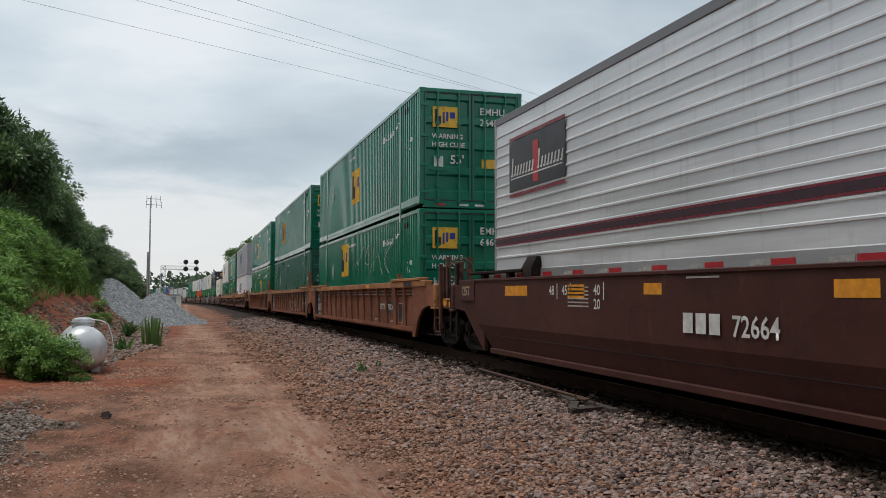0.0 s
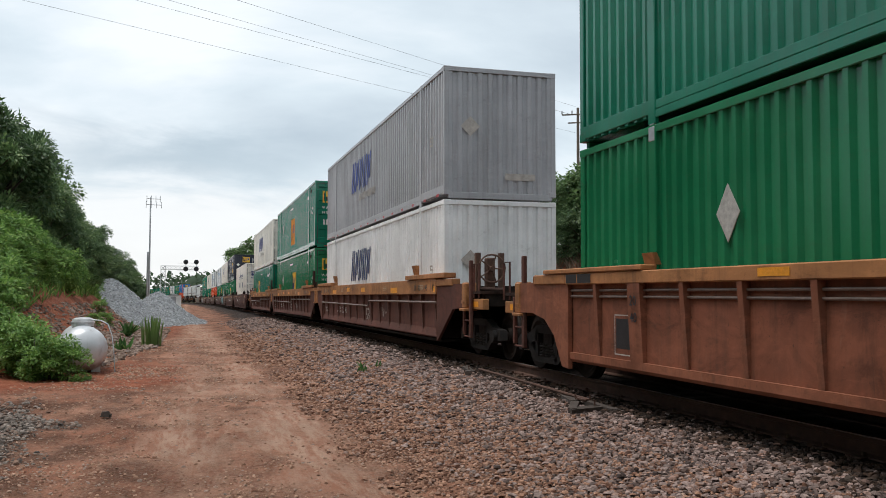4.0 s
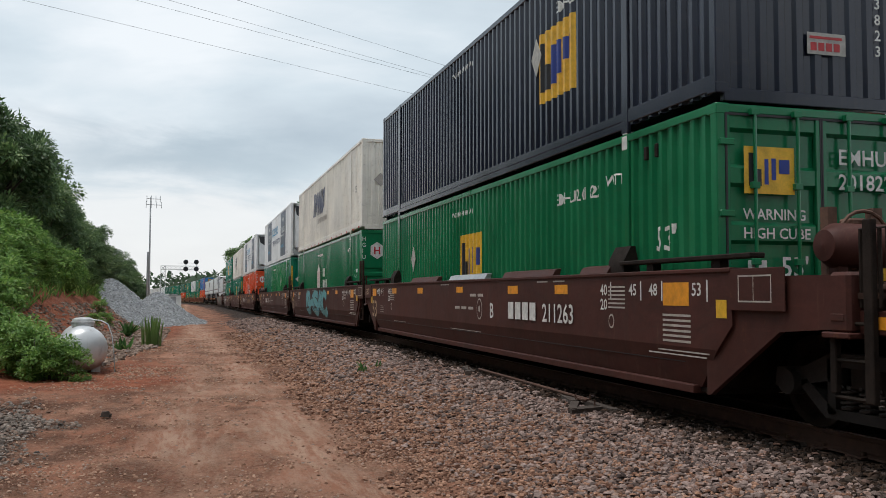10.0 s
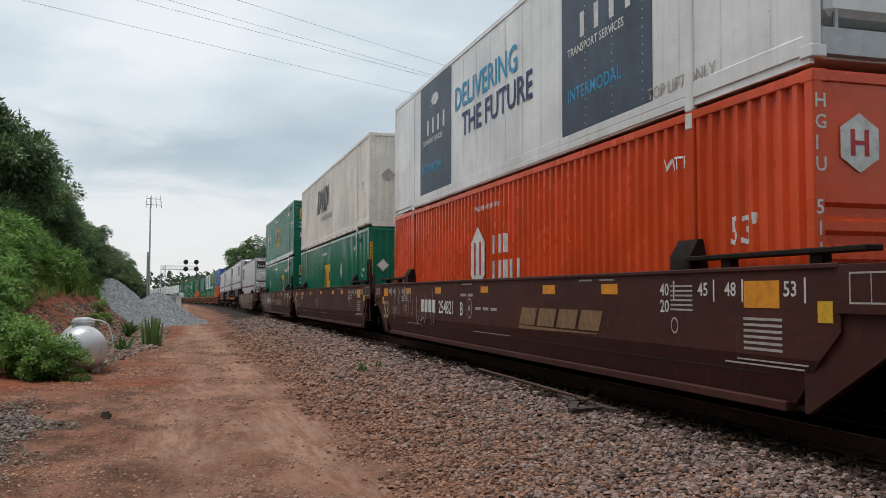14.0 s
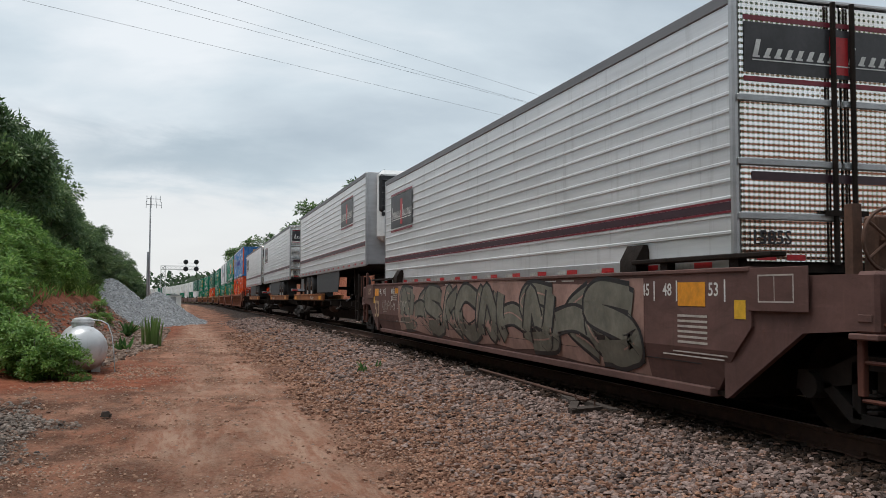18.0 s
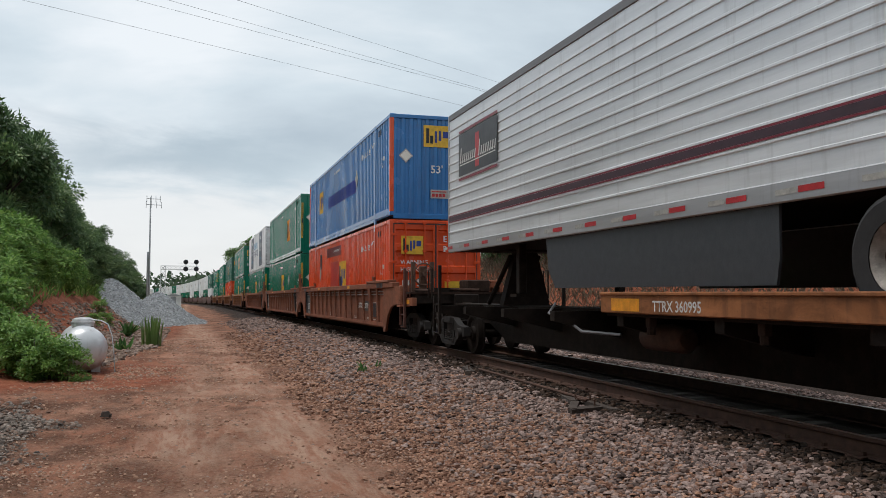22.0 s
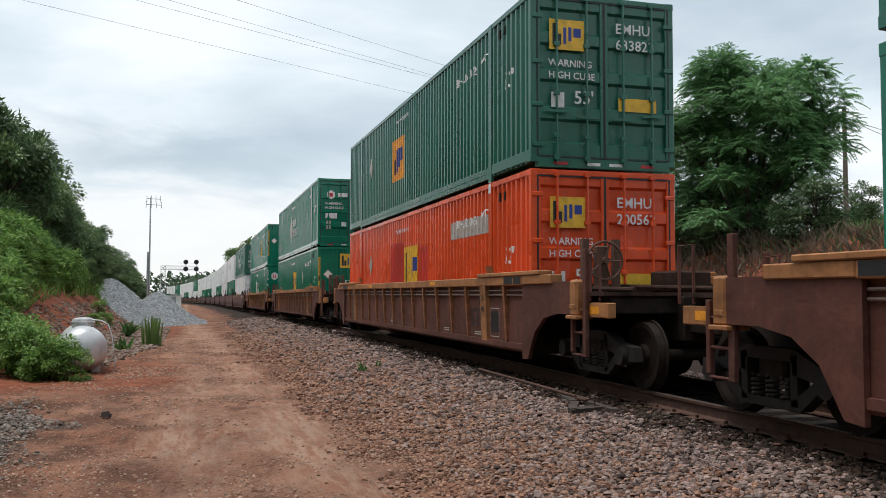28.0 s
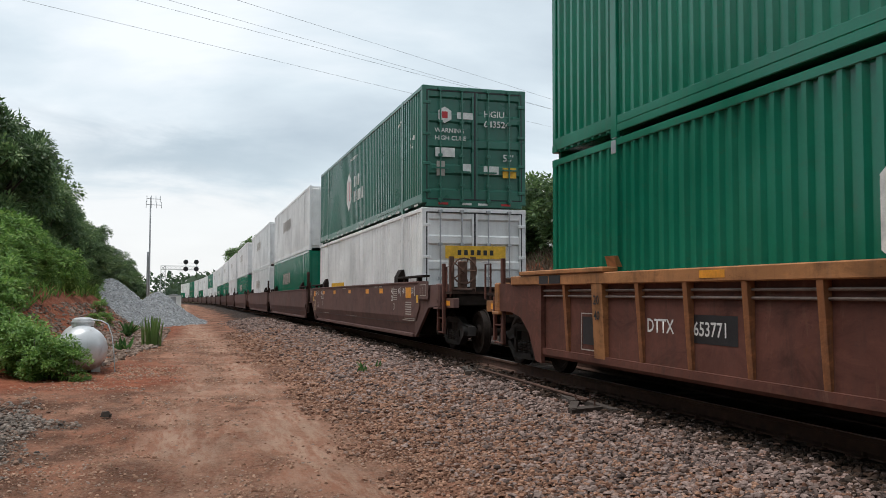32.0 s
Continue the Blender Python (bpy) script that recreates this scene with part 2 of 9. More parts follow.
class Build:
    """Collects vertices and faces of one mesh."""

    def __init__(self):
        self.v, self.f = [], []

    def add(self, verts, faces):
        k = len(self.v)
        self.v += [tuple(p) for p in verts]
        self.f += [tuple(i + k for i in q) for q in faces]
        return self

    def box(self, a, b, c=0.0):
        (x0, y0, z0), (x1, y1, z1) = [tuple(map(min, a, b)), tuple(map(max, a, b))]
        c = min(c, (x1 - x0) * 0.4, (y1 - y0) * 0.4, (z1 - z0) * 0.4)
        if c <= 0:
            v = [(x, y, z) for x in (x0, x1) for y in (y0, y1) for z in (z0, z1)]
            return self.add(v, [(0, 1, 3, 2), (4, 6, 7, 5), (0, 4, 5, 1), (2, 3, 7, 6), (0, 2, 6, 4), (1, 5, 7, 3)])
        v, ids = [], {}
        for ix, x in enumerate((x0, x1)):
            for iy, y in enumerate((y0, y1)):
                for iz, z in enumerate((z0, z1)):
                    sx, sy, sz = (c, -c)[ix], (c, -c)[iy], (c, -c)[iz]
                    for ax, p in enumerate(((x, y + sy, z + sz), (x + sx, y, z + sz), (x + sx, y + sy, z))):
                        ids[ix, iy, iz, ax] = len(v)
                        v.append(p)
        g = lambda *k: ids[k]
        f = []
        for s in (0, 1):
            q = [(0, 0), (1, 0), (1, 1), (0, 1)]
            q = q if s else q[::-1]
            f.append([g(s, a_, b_, 0) for a_, b_ in q])
            f.append([g(a_, s, b_, 1) for a_, b_ in q[::-1]])
            f.append([g(a_, b_, s, 2) for a_, b_ in q])
        for a_ in (0, 1):
            for b_ in (0, 1):
                o = (a_ + b_) % 2
                for e_ in ([g(0, a_, b_, 1), g(1, a_, b_, 1), g(1, a_, b_, 2), g(0, a_, b_, 2)],
                           [g(a_, 0, b_, 2), g(a_, 1, b_, 2), g(a_, 1, b_, 0), g(a_, 0, b_, 0)],
                           [g(a_, b_, 0, 0), g(a_, b_, 1, 0), g(a_, b_, 1, 1), g(a_, b_, 0, 1)]):
                    f.append(e_ if o == 0 else e_[::-1])
                for c_ in (0, 1):
                    t = [g(a_, b_, c_, 0), g(a_, b_, c_, 1), g(a_, b_, c_, 2)]
                    f.append(t if (a_ + b_ + c_) % 2 else t[::-1])
        return self.add(v, f)

    def cyl(self, p0, p1, r, n=12, r1=None, cap=True):
        p0, p1 = Vector(p0), Vector(p1)
        q = (p1 - p0).to_track_quat("Z", "Y")
        r1 = r if r1 is None else r1
        v = [p + q @ Vector((math.cos(2 * math.pi * i / n) * rr, math.sin(2 * math.pi * i / n) * rr, 0)) for p, rr in ((p0, r), (p1, r1)) for i in range(n)]
        f = [(i, (i + 1) % n, n + (i + 1) % n, n + i) for i in range(n)]
        if cap:
            f += [tuple(range(n))[::-1], tuple(range(n, 2 * n))]
        return self.add(v, f)

    def tube(self, pts, r, n=8):
        """One bent round bar through the points."""
        pts = [Vector(p) for p in pts]
        v, k = [], len(pts)
        d0 = (pts[1] - pts[0]).normalized()
        side = d0.orthogonal().normalized()
        for i, p in enumerate(pts):
            d = (pts[min(i + 1, k - 1)] - pts[max(i - 1, 0)]).normalized()
            side = (side - d * side.dot(d)).normalized()
            up = d.cross(side)
            v += [p + (side * math.cos(2 * math.pi * j / n) + up * math.sin(2 * math.pi * j / n)) * r for j in range(n)]
        f = [(i * n + j, i * n + (j + 1) % n, (i + 1) * n + (j + 1) % n, (i + 1) * n + j) for i in range(k - 1) for j in range(n)]
        return self.add(v, f + [tuple(range(n))[::-1], tuple(range((k - 1) * n, k * n))])

    def prism(self, poly, axis, t0, t1):
        """A polygon in the plane across axis ('x': y,z; 'y': x,z; 'z': x,y), from t0 to t1."""
        put = {"x": lambda a, b, t: (t, a, b), "y": lambda a, b, t: (a, t, b), "z": lambda a, b, t: (a, b, t)}[axis]
        n = len(poly)
        v = [put(a, b, t) for t in (t0, t1) for a, b in poly]
        return self.add(v, [tuple(range(n)), tuple(range(2 * n - 1, n - 1, -1))] + [(i, n + i, n + (i + 1) % n, (i + 1) % n) for i in range(n)])

    def lathe(self, prof, origin, axis="y", n=24):
        """Turns (along, radius) pairs round an axis through origin."""
        k, ox, oy, oz = len(prof), *origin
        v = []
        for i in range(n):
            a = 2 * math.pi * i / n
            for d, r in prof:
                c, s = math.cos(a) * r, math.sin(a) * r
                v.append({"x": (ox + d, oy + c, oz + s), "y": (ox + c, oy + d, oz + s), "z": (ox + c, oy + s, oz + d)}[axis])
        f = [(i * k + j, i * k + j + 1, ((i + 1) % n) * k + j + 1, ((i + 1) % n) * k + j) for i in range(n) for j in range(k - 1)]
        return self.add(v, f)

    def mesh(self, name, material, sharp=35):
        me = bpy.data.meshes.new(name)
        me.from_pydata(self.v, [], self.f)
        bm = bmesh.new()
        bm.from_mesh(me)
        bmesh.ops.recalc_face_normals(bm, faces=bm.faces)
        bm.to_mesh(me)
        bm.free()
        me.materials.append(material)
        me.polygons.foreach_set("use_smooth", [True] * len(me.polygons))
        me.set_sharp_from_angle(angle=radians(sharp))
        return me


def part(name, mesh, parent, label=""):
    """Links one mesh as ONE object under a thing or under a part."""
    ob = new(name, mesh)
    ob.parent = parent
    return tagged(ob, label) if label else ob


def thing(name, label, category, group="", kind=""):
    return tagged(new(name), label, category, group, kind)


CACHE = {}


def cached(key, make):
    if key not in CACHE:
        CACHE[key] = make()
    return CACHE[key]


def soft_noise(x, y, size, seed=0):
    """Value noise on arrays, about -1 to 1."""
    gx, gy = np.asarray(x) / size + seed * 17.3, np.asarray(y) / size - seed * 9.1
    ix, iy = np.floor(gx).astype(np.int64), np.floor(gy).astype(np.int64)
    fx, fy = gx - ix, gy - iy
    fx, fy = fx * fx * (3 - 2 * fx), fy * fy * (3 - 2 * fy)

    def h(a, b):
        k = (a * 374761393 + b * 668265263 + seed * 974711) & 0x7FFFFFFF
        k = ((k ^ (k >> 13)) * 1274126177) & 0x7FFFFFFF
        return ((k ^ (k >> 16)) & 0xFFFF) / 32767.5 - 1

    return (h(ix, iy) * (1 - fx) + h(ix + 1, iy) * fx) * (1 - fy) + (h(ix, iy + 1) * (1 - fx) + h(ix + 1, iy + 1) * fx) * fy


# ---- the line of the track, and the ground ----
RAIL_Z, TRACK_X = 0.44, 6.564


def fall(y):
    """How far the line has dropped at y."""
    d = np.maximum(0, np.asarray(y, float) - 20)
    return -0.0075 * d * d / (d + 15)


def track_x(y):
    y = np.asarray(y, float)
    return TRACK_X - np.maximum(0, np.minimum(y, 900) - 140) ** 2 / 4500 - np.maximum(0, y - 900) * 0.338


def rail_pose(y):
    e = 0.5
    dx = float(track_x(y + e) - track_x(y - e))
    dz = float(fall(y + e) - fall(y - e))
    return pose(float(track_x(y)), y, RAIL_Z + float(fall(y)), math.degrees(math.atan(dz)), 0, -math.degrees(math.atan(dx)))


def step(v, a, b):
    t = np.clip((v - a) / (b - a), 0, 1)
    return t * t * (3 - 2 * t)


def toe_x(y):
    """Foot of the bank beside the dirt road."""
    return np.interp(y, [-40, 14, 20, 30, 45, 60, 90, 200, 900], [-9, -4.0, -2.9, -1.7, -1.6, -3.4, -4.5, -6, -40])


def ground_z(x, y):
    x, y = np.asarray(x, float), np.asarray(y, float)
    u = x - track_x(y)
    z = 0.235 * (step(u, -4.1, -1.75) - step(u, 1.75, 4.1))
    b = np.maximum(0, toe_x(y) - x)
    z = z + 2.6 * step(b, 0, 4.5) + 0.16 * np.clip(b - 3.5, 0, 30) + 0.08 * soft_noise(x, y, 1.3, 3) * step(b, 0, 1.5)
    c = np.maximum(0, u - 6.3)
    crest = np.interp(y, [-60, 0, 30, 60, 120, 300], [3.0, 3.4, 3.5, 4.5, 5.0, 3.0])
    z = z + crest * step(c, 0, 5.5) + 0.05 * np.clip(c - 5.5, 0, 60) + 0.12 * soft_noise(x, y, 1.7, 4) * step(c, 0, 1.5)
    road = step(u, -13, -9) - step(u, -5.2, -4)
    z = z + road * (0.028 * soft_noise(x, y, 1.6, 5) + 0.02 * soft_noise(x * 2.2, y * 0.6, 0.5, 6) + 0.012 * soft_noise(x, y, 0.3, 8))
    return z + fall(y) * 1.0


def lines(*spans):
    out = [spans[0][0]]
    for a, b, d in spans:
        n = max(1, round((b - a) / d))
        out += [a + (b - a) * (i + 1) / n for i in range(n)]
    return np.array(out)


def ground_masks(x, y):
    """Shares of gravel, red clay, grass, worn track and oily under-train shade on the ground."""
    u = x - track_x(y)
    n1, n2 = soft_noise(x, y, 1.1, 11), soft_noise(x, y, 0.3, 12)
    wob = 0.45 * n1 + 0.2 * n2
    gravel = step(u + 1.3 * wob, -4.0, -2.7) * (1 - step(u, 7.2, 8.4))
    gravel = np.maximum(gravel, step(-(x + 0.105 * y) + wob * 1.1, 0.1, 0.9) * step(-y, -15.5, -12.5))
    b = toe_x(y) - x
    clay = step(b + wob, -1.4, 0.3)
    clay = np.maximum(clay, step(-x + 1.2 * wob, -0.3, 1.0) * step(y + wob, 15.6, 17.2) * (1 - step(y, 21, 25)))
    clay = np.maximum(clay, step(y + 4 * n1, 33, 42) * step(-u, 6.2, 7.4) * (1 - step(y, 70, 110)))
    clay = np.maximum(clay, step(u + wob, 7.4, 8.6))
    grass = np.maximum(step(b + wob, 3.2, 5.0), step(u + wob, 10.6, 12.2))
    grass = np.maximum(grass, step(y, 120, 170) * step(np.abs(u), 5, 9))
    n3 = soft_noise(x, y * 0.25, 0.5, 15)
    rut = np.exp(-((x - 0.02 - 0.0 * y) / 0.5) ** 2) + np.exp(-((x - 1.55 + 0.02 * y) / 0.5) ** 2)
    worn = np.clip(rut * (0.8 + 0.5 * n3) + 0.35 * n1, 0, 1) * (1 - gravel) * (1 - clay)
    # band along the track: oily grime plus the train's shade, held as colour
    oil_shade = 1 - step(np.maximum(-u, 1.6 * u) + 0.25 * n1, 1.1, 1.9)
    return np.clip(gravel, 0, 1), np.clip(clay, 0, 1), np.clip(grass, 0, 1), np.clip(worn, 0, 1), oil_shade


def earth_material():
    n = Nodes("earth_and_gravel")

    def att(name):
        a = n.t.nodes.new("ShaderNodeAttribute")
        a.attribute_name = name
        return a.outputs["Fac"]

    def cells(scale):
        v = n.t.nodes.new("ShaderNodeTexVoronoi")
        v.inputs["Scale"].default_value = scale
        n.link(n.tc.outputs["Object"], v.inputs["Vector"])
        sp = n.t.nodes.new("ShaderNodeSeparateColor")
        n.link(v.outputs["Color"], sp.inputs[0])
        return sp.outputs[0], v.outputs["Distance"]

    big, mid, fine = n.noise(0.5, 5, 0.6), n.noise(4, 6, 0.65), n.noise(38, 5, 0.7)
    streak = n.noise(3.5, 5, 0.65, (2.2, 0.35, 1))
    pick, gap = cells(21)
    pick2, gap2 = cells(46)
    rough = n.ramp(n.noise(1.3, 5, 0.65, (1, 0.6, 1)), 0.40, 0.58)
    dirt = n.mix(n.ramp(big, 0.35, 0.65), (0.32, 0.130, 0.076), (0.46, 0.245, 0.165))
    dirt = n.mix(n.ramp(mid, 0.45, 0.68, 0, 0.6), dirt, (0.22, 0.075, 0.04))
    dirt = n.mix(n.math("MULTIPLY", att("worn"), n.ramp(streak, 0.4, 0.58, 0.1, 0.9)), dirt, (0.50, 0.325, 0.235))
    smooth = n.math("SUBTRACT", 1.0, n.math("MULTIPLY", att("worn"), 0.8))
    pebbly = n.math("MULTIPLY", rough, smooth)
    dirt = n.mix(n.math("MULTIPLY", n.ramp(pick2, 0.6, 0.95, 0, 0.85), pebbly), dirt, (0.44, 0.32, 0.24))
    dirt = n.mix(n.math("MULTIPLY", n.ramp(pick2, 0.4, 0.05, 0, 0.75), pebbly), dirt, (0.11, 0.05, 0.03))
    dirt = n.mix(n.math("MULTIPLY", n.ramp(gap2, 0.010, 0.016, 0, 0.7), pebbly), dirt, (0.08, 0.035, 0.02))
    dirt = n.mix(n.ramp(n.noise(14, 4, 0.7, (1, 0.5, 1)), 0.6, 0.72, 0, 0.35), dirt, (0.13, 0.055, 0.033))
    clay = n.mix(n.ramp(mid, 0.35, 0.65), (0.25, 0.07, 0.036), (0.38, 0.14, 0.078))
    clay = n.mix(n.ramp(n.noise(1.2, 5, 0.7, (1, 1, 3)), 0.45, 0.7, 0, 0.6), clay, (0.13, 0.05, 0.03))
    stone = n.mix(pick, (0.03, 0.021, 0.018), (0.13, 0.095, 0.082))
    stone = n.mix(n.ramp(pick2, 0.6, 0.9, 0, 0.6), stone, (0.19, 0.10, 0.065))
    stone = n.mix(n.ramp(gap, 0.018, 0.03, 0, 0.8), stone, (0.03, 0.022, 0.018))
    grass = n.mix(n.ramp(mid, 0.35, 0.65), (0.05, 0.06, 0.02), (0.13, 0.12, 0.05))
    c = n.mix(att("clay"), dirt, clay)
    c = n.mix(att("gravel"), c, stone)
    # paints the gloom under the train, with track grime, into the ground colour
    c = n.mix(n.math("MULTIPLY", att("oil_shade"), 0.85), c, (0.022, 0.016, 0.013))
    c = n.mix(att("grass"), c, grass)
    c = n.mix(n.ramp(fine, 0.5, 0.8, 0, 0.35), c, dim((0.2, 0.11, 0.07), 0.45))
    n.bump(n.math("ADD", n.math("ADD", n.math("MULTIPLY", mid, 0.6), fine), n.math("MULTIPLY", pick2, 0.7)), 1.0, 0.04)
    return n.done(c, 0.95, 0, 0.2)


def make_ground():
    us = lines((-1400, -60, 60), (-60, -20, 4), (-20, -11, 0.5), (-11, 3.5, 0.13), (3.5, 13, 0.4), (13, 60, 3), (60, 1400, 70))
    ys = lines((-200, -20, 12), (-20, 4, 2), (4, 17, 0.13), (17, 42, 0.3), (42, 110, 1.0), (110, 320, 5), (320, 1000, 30), (1000, 3600, 200))
    Uu, Yy = np.meshgrid(us, ys, indexing="ij")
    X = Uu + track_x(Yy)
    Z = ground_z(X, Yy)
    nu, ny = len(us), len(ys)
    idx = np.arange(nu * ny).reshape(nu, ny)
    q = np.stack([idx[:-1, :-1], idx[1:, :-1], idx[1:, 1:], idx[:-1, 1:]], -1).reshape(-1, 4)
    me = bpy.data.meshes.new("ground")
    me.from_pydata(np.stack([X, Yy, Z], -1).reshape(-1, 3).tolist(), [], q.tolist())
    me.polygons.foreach_set("use_smooth", [True] * len(me.polygons))
    for name, val in zip(("gravel", "clay", "grass", "worn", "oil_shade"), ground_masks(X.ravel(), Yy.ravel())):
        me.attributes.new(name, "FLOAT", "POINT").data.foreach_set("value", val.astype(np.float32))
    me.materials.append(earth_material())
    return tagged(new("ground", me), "red dirt road with gravel edges and clay banks", "ground", kind="structure")


ROCK_V = np.array([(-1, -0.7, -0.6), (0.9, -0.8, -0.7), (0.8, 0.9, -0.5), (-0.8, 0.8, -0.7), (-0.6, -0.5, 0.7), (0.5, -0.6, 0.6), (0.6, 0.4, 0.8), (-0.5, 0.6, 0.5)])
ROCK_F = np.array([(0, 3, 2), (0, 2, 1), (4, 5, 6), (4, 6, 7), (0, 1, 5), (0, 5, 4), (1, 2, 6), (1, 6, 5), (2, 3, 7), (2, 7, 6), (3, 0, 4), (3, 4, 7)])


def rocks(name, x, y, z, size, material, rng, flat=0.7, tilt=1.2):
    """Many small angular stones in one mesh."""
    n = len(x)
    v = ROCK_V[None] * (1 + 0.45 * (rng.random((n, 8, 3)) - 0.5))
    v = v * np.stack([size * (0.7 + 0.6 * rng.random(n)), size * (0.7 + 0.6 * rng.random(n)), size * flat * (0.6 + 0.6 * rng.random(n))], -1)[:, None] * 0.5
    a, b = rng.random(n) * 6.283, (rng.random(n) - 0.5) * tilt
    ca, sa, cb, sb = np.cos(a), np.sin(a), np.cos(b), np.sin(b)
    vx, vz = v[..., 0] * cb[:, None] + v[..., 2] * sb[:, None], -v[..., 0] * sb[:, None] + v[..., 2] * cb[:, None]
    wx, wy = vx * ca[:, None] - v[..., 1] * sa[:, None], vx * sa[:, None] + v[..., 1] * ca[:, None]
    P = np.stack([wx + x[:, None], wy + y[:, None], vz + z[:, None]], -1).reshape(-1, 3)
    F = (ROCK_F[None] + 8 * np.arange(n)[:, None, None]).reshape(-1, 3)
    return raw_mesh(name, P, F, material)


def raw_mesh(name, P, F, material):
    me = bpy.data.meshes.new(name)
    k = F.shape[1]
    me.vertices.add(len(P))
    me.vertices.foreach_set("co", np.ascontiguousarray(P, np.float32).ravel())
    me.loops.add(F.size)
    me.loops.foreach_set("vertex_index", np.ascontiguousarray(F, np.int32).ravel())
    me.polygons.add(len(F))
    me.polygons.foreach_set("loop_start", np.arange(0, F.size, k, dtype=np.int32))
    me.update(calc_edges=True)
    me.validate()
    me.polygons.foreach_set("use_smooth", [False] * len(me.polygons))
    me.materials.append(material)
    return me


def stone_material(name, a, b, tint, amount):
    n = Nodes(name)
    r = n.island()
    c = n.mix(r, a, b)
    k = n.math("FRACT", n.math("MULTIPLY", r, 17.3))
    c = n.mix(n.ramp(k, 1 - amount, 1.0, 0, 0.8), c, tint)
    c = n.mix(n.ramp(n.noise(30, 4, 0.6), 0.4, 0.7, 0, 0.4), c, dim(a, 0.6))
    return n.done(c, 0.9, 0, 0.25)


make_ground()
rng = np.random.default_rng(5)
STONE = stone_material("ballast_stone", (0.045, 0.031, 0.027), (0.40, 0.295, 0.26), (0.25, 0.13, 0.09), 0.3)
LOOSE = stone_material("loose_grey_stone", (0.085, 0.068, 0.058), (0.34, 0.285, 0.245), (0.25, 0.14, 0.095), 0.35)
# grimy stone, its colour lowered further to stand for the train's shadow
GRIMY_SHADE = stone_material("grimy_shaded_stone", (0.012, 0.009, 0.007), (0.085, 0.05, 0.034), (0.10, 0.075, 0.06), 0.15)
DUSTY = stone_material("dusty_brown_stone", (0.12, 0.056, 0.036), (0.43, 0.245, 0.165), (0.38, 0.28, 0.235), 0.2)
CHIP = stone_material("road_stone", (0.20, 0.095, 0.06), (0.50, 0.32, 0.225), (0.34, 0.28, 0.245), 0.25)
PALE = stone_material("pale_gravel", (0.17, 0.175, 0.185), (0.47, 0.485, 0.50), (0.30, 0.295, 0.285), 0.2)


def strew(name, label, n, xr, yr, keep, size, material, near=6.0, sink=0.2, big=0.0):
    """Stones over the ground, denser towards the camera, where keep() allows them."""
    t = rng.random(n)
    y = yr[0] * (yr[1] / yr[0]) ** t
    x = xr[0] + (xr[1] - xr[0]) * rng.random(n)
    k = rng.random(n) < keep(x, y)
    x, y = x[k], y[k]
    s = size * (0.6 + 0.8 * rng.random(len(x)) ** 2) * np.clip(y / near, 1, 4) ** 0.55
    return tagged(new(name, rocks(name, x, y, ground_z(x, y) + s * (sink + rng.uniform(-0.35, 0.45, len(x))), s, material, rng, 0.55, 0.9)), label, "gravel", kind="stuff")


def on_ballast(x, y):
    g = ground_masks(x, y)[0]
    g = np.maximum(g, 0.35 * step(x - track_x(y) + 0.4 * soft_noise(x, y, 0.8, 14), -4.6, -3.2))
    u = x - track_x(y)
    return g * (np.abs(u) < 5.6) * (np.abs(u) > 0.95) * (1 - (u > 3.4)) * (0.08 + 0.92 * step(np.maximum(-u, u - 0.1) + 0.25 * soft_noise(x, y, 0.5, 33), 1.35, 1.85))


def on_left_gravel(x, y):
    return ground_masks(x, y)[0] * (x - track_x(y) < -5.6) * 0.8


def on_road(x, y):
    g, c, gr, w, o = ground_masks(x, y)
    return (0.12 + 0.6 * step(soft_noise(x, y, 0.8, 21), 0, 0.8)) * (1 - 0.9 * w) + 0.3 * step(x, 2.0, 3.2)


strew("ballast_stones", "grey and rust-brown crushed ballast stones along the track", 200000, (0.2, 10.0), (4.2, 60), on_ballast, 0.049, STONE, 9.0)


def on_dusty(x, y):
    u = x - track_x(y)
    n1 = soft_noise(x, y, 0.7, 31)
    return 0.85 * step(u + 0.6 * n1, -5.0, -3.9) * (1 - step(u + 0.6 * n1, -2.8, -1.9))


def on_grimy_shade(x, y):
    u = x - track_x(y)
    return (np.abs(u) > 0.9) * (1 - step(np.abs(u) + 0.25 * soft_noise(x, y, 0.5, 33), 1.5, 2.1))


# these dark stones carry painted under-train shade as well as grime
strew("grimy_stones", "grimy ballast stones beside the rails, coloured darker for the train's shade", 60000, (4.0, 9.5), (5.0, 60), on_grimy_shade, 0.05, GRIMY_SHADE, 9.0)
strew("dusty_stones", "brown dust-covered stones where the ballast meets the road", 75000, (0.4, 5.2), (5.0, 40), on_dusty, 0.042, DUSTY, 8.0)
strew("loose_gravel", "grey loose gravel strewn on the dirt", 50000, (-5, 0.6), (6.0, 17), on_left_gravel, 0.046, LOOSE, 9.0)
strew("road_pebbles", "small brown pebbles scattered over the dirt road", 120000, (-3.0, 3.4), (5.5, 34), on_road, 0.028, CHIP, 8.0, -0.12)


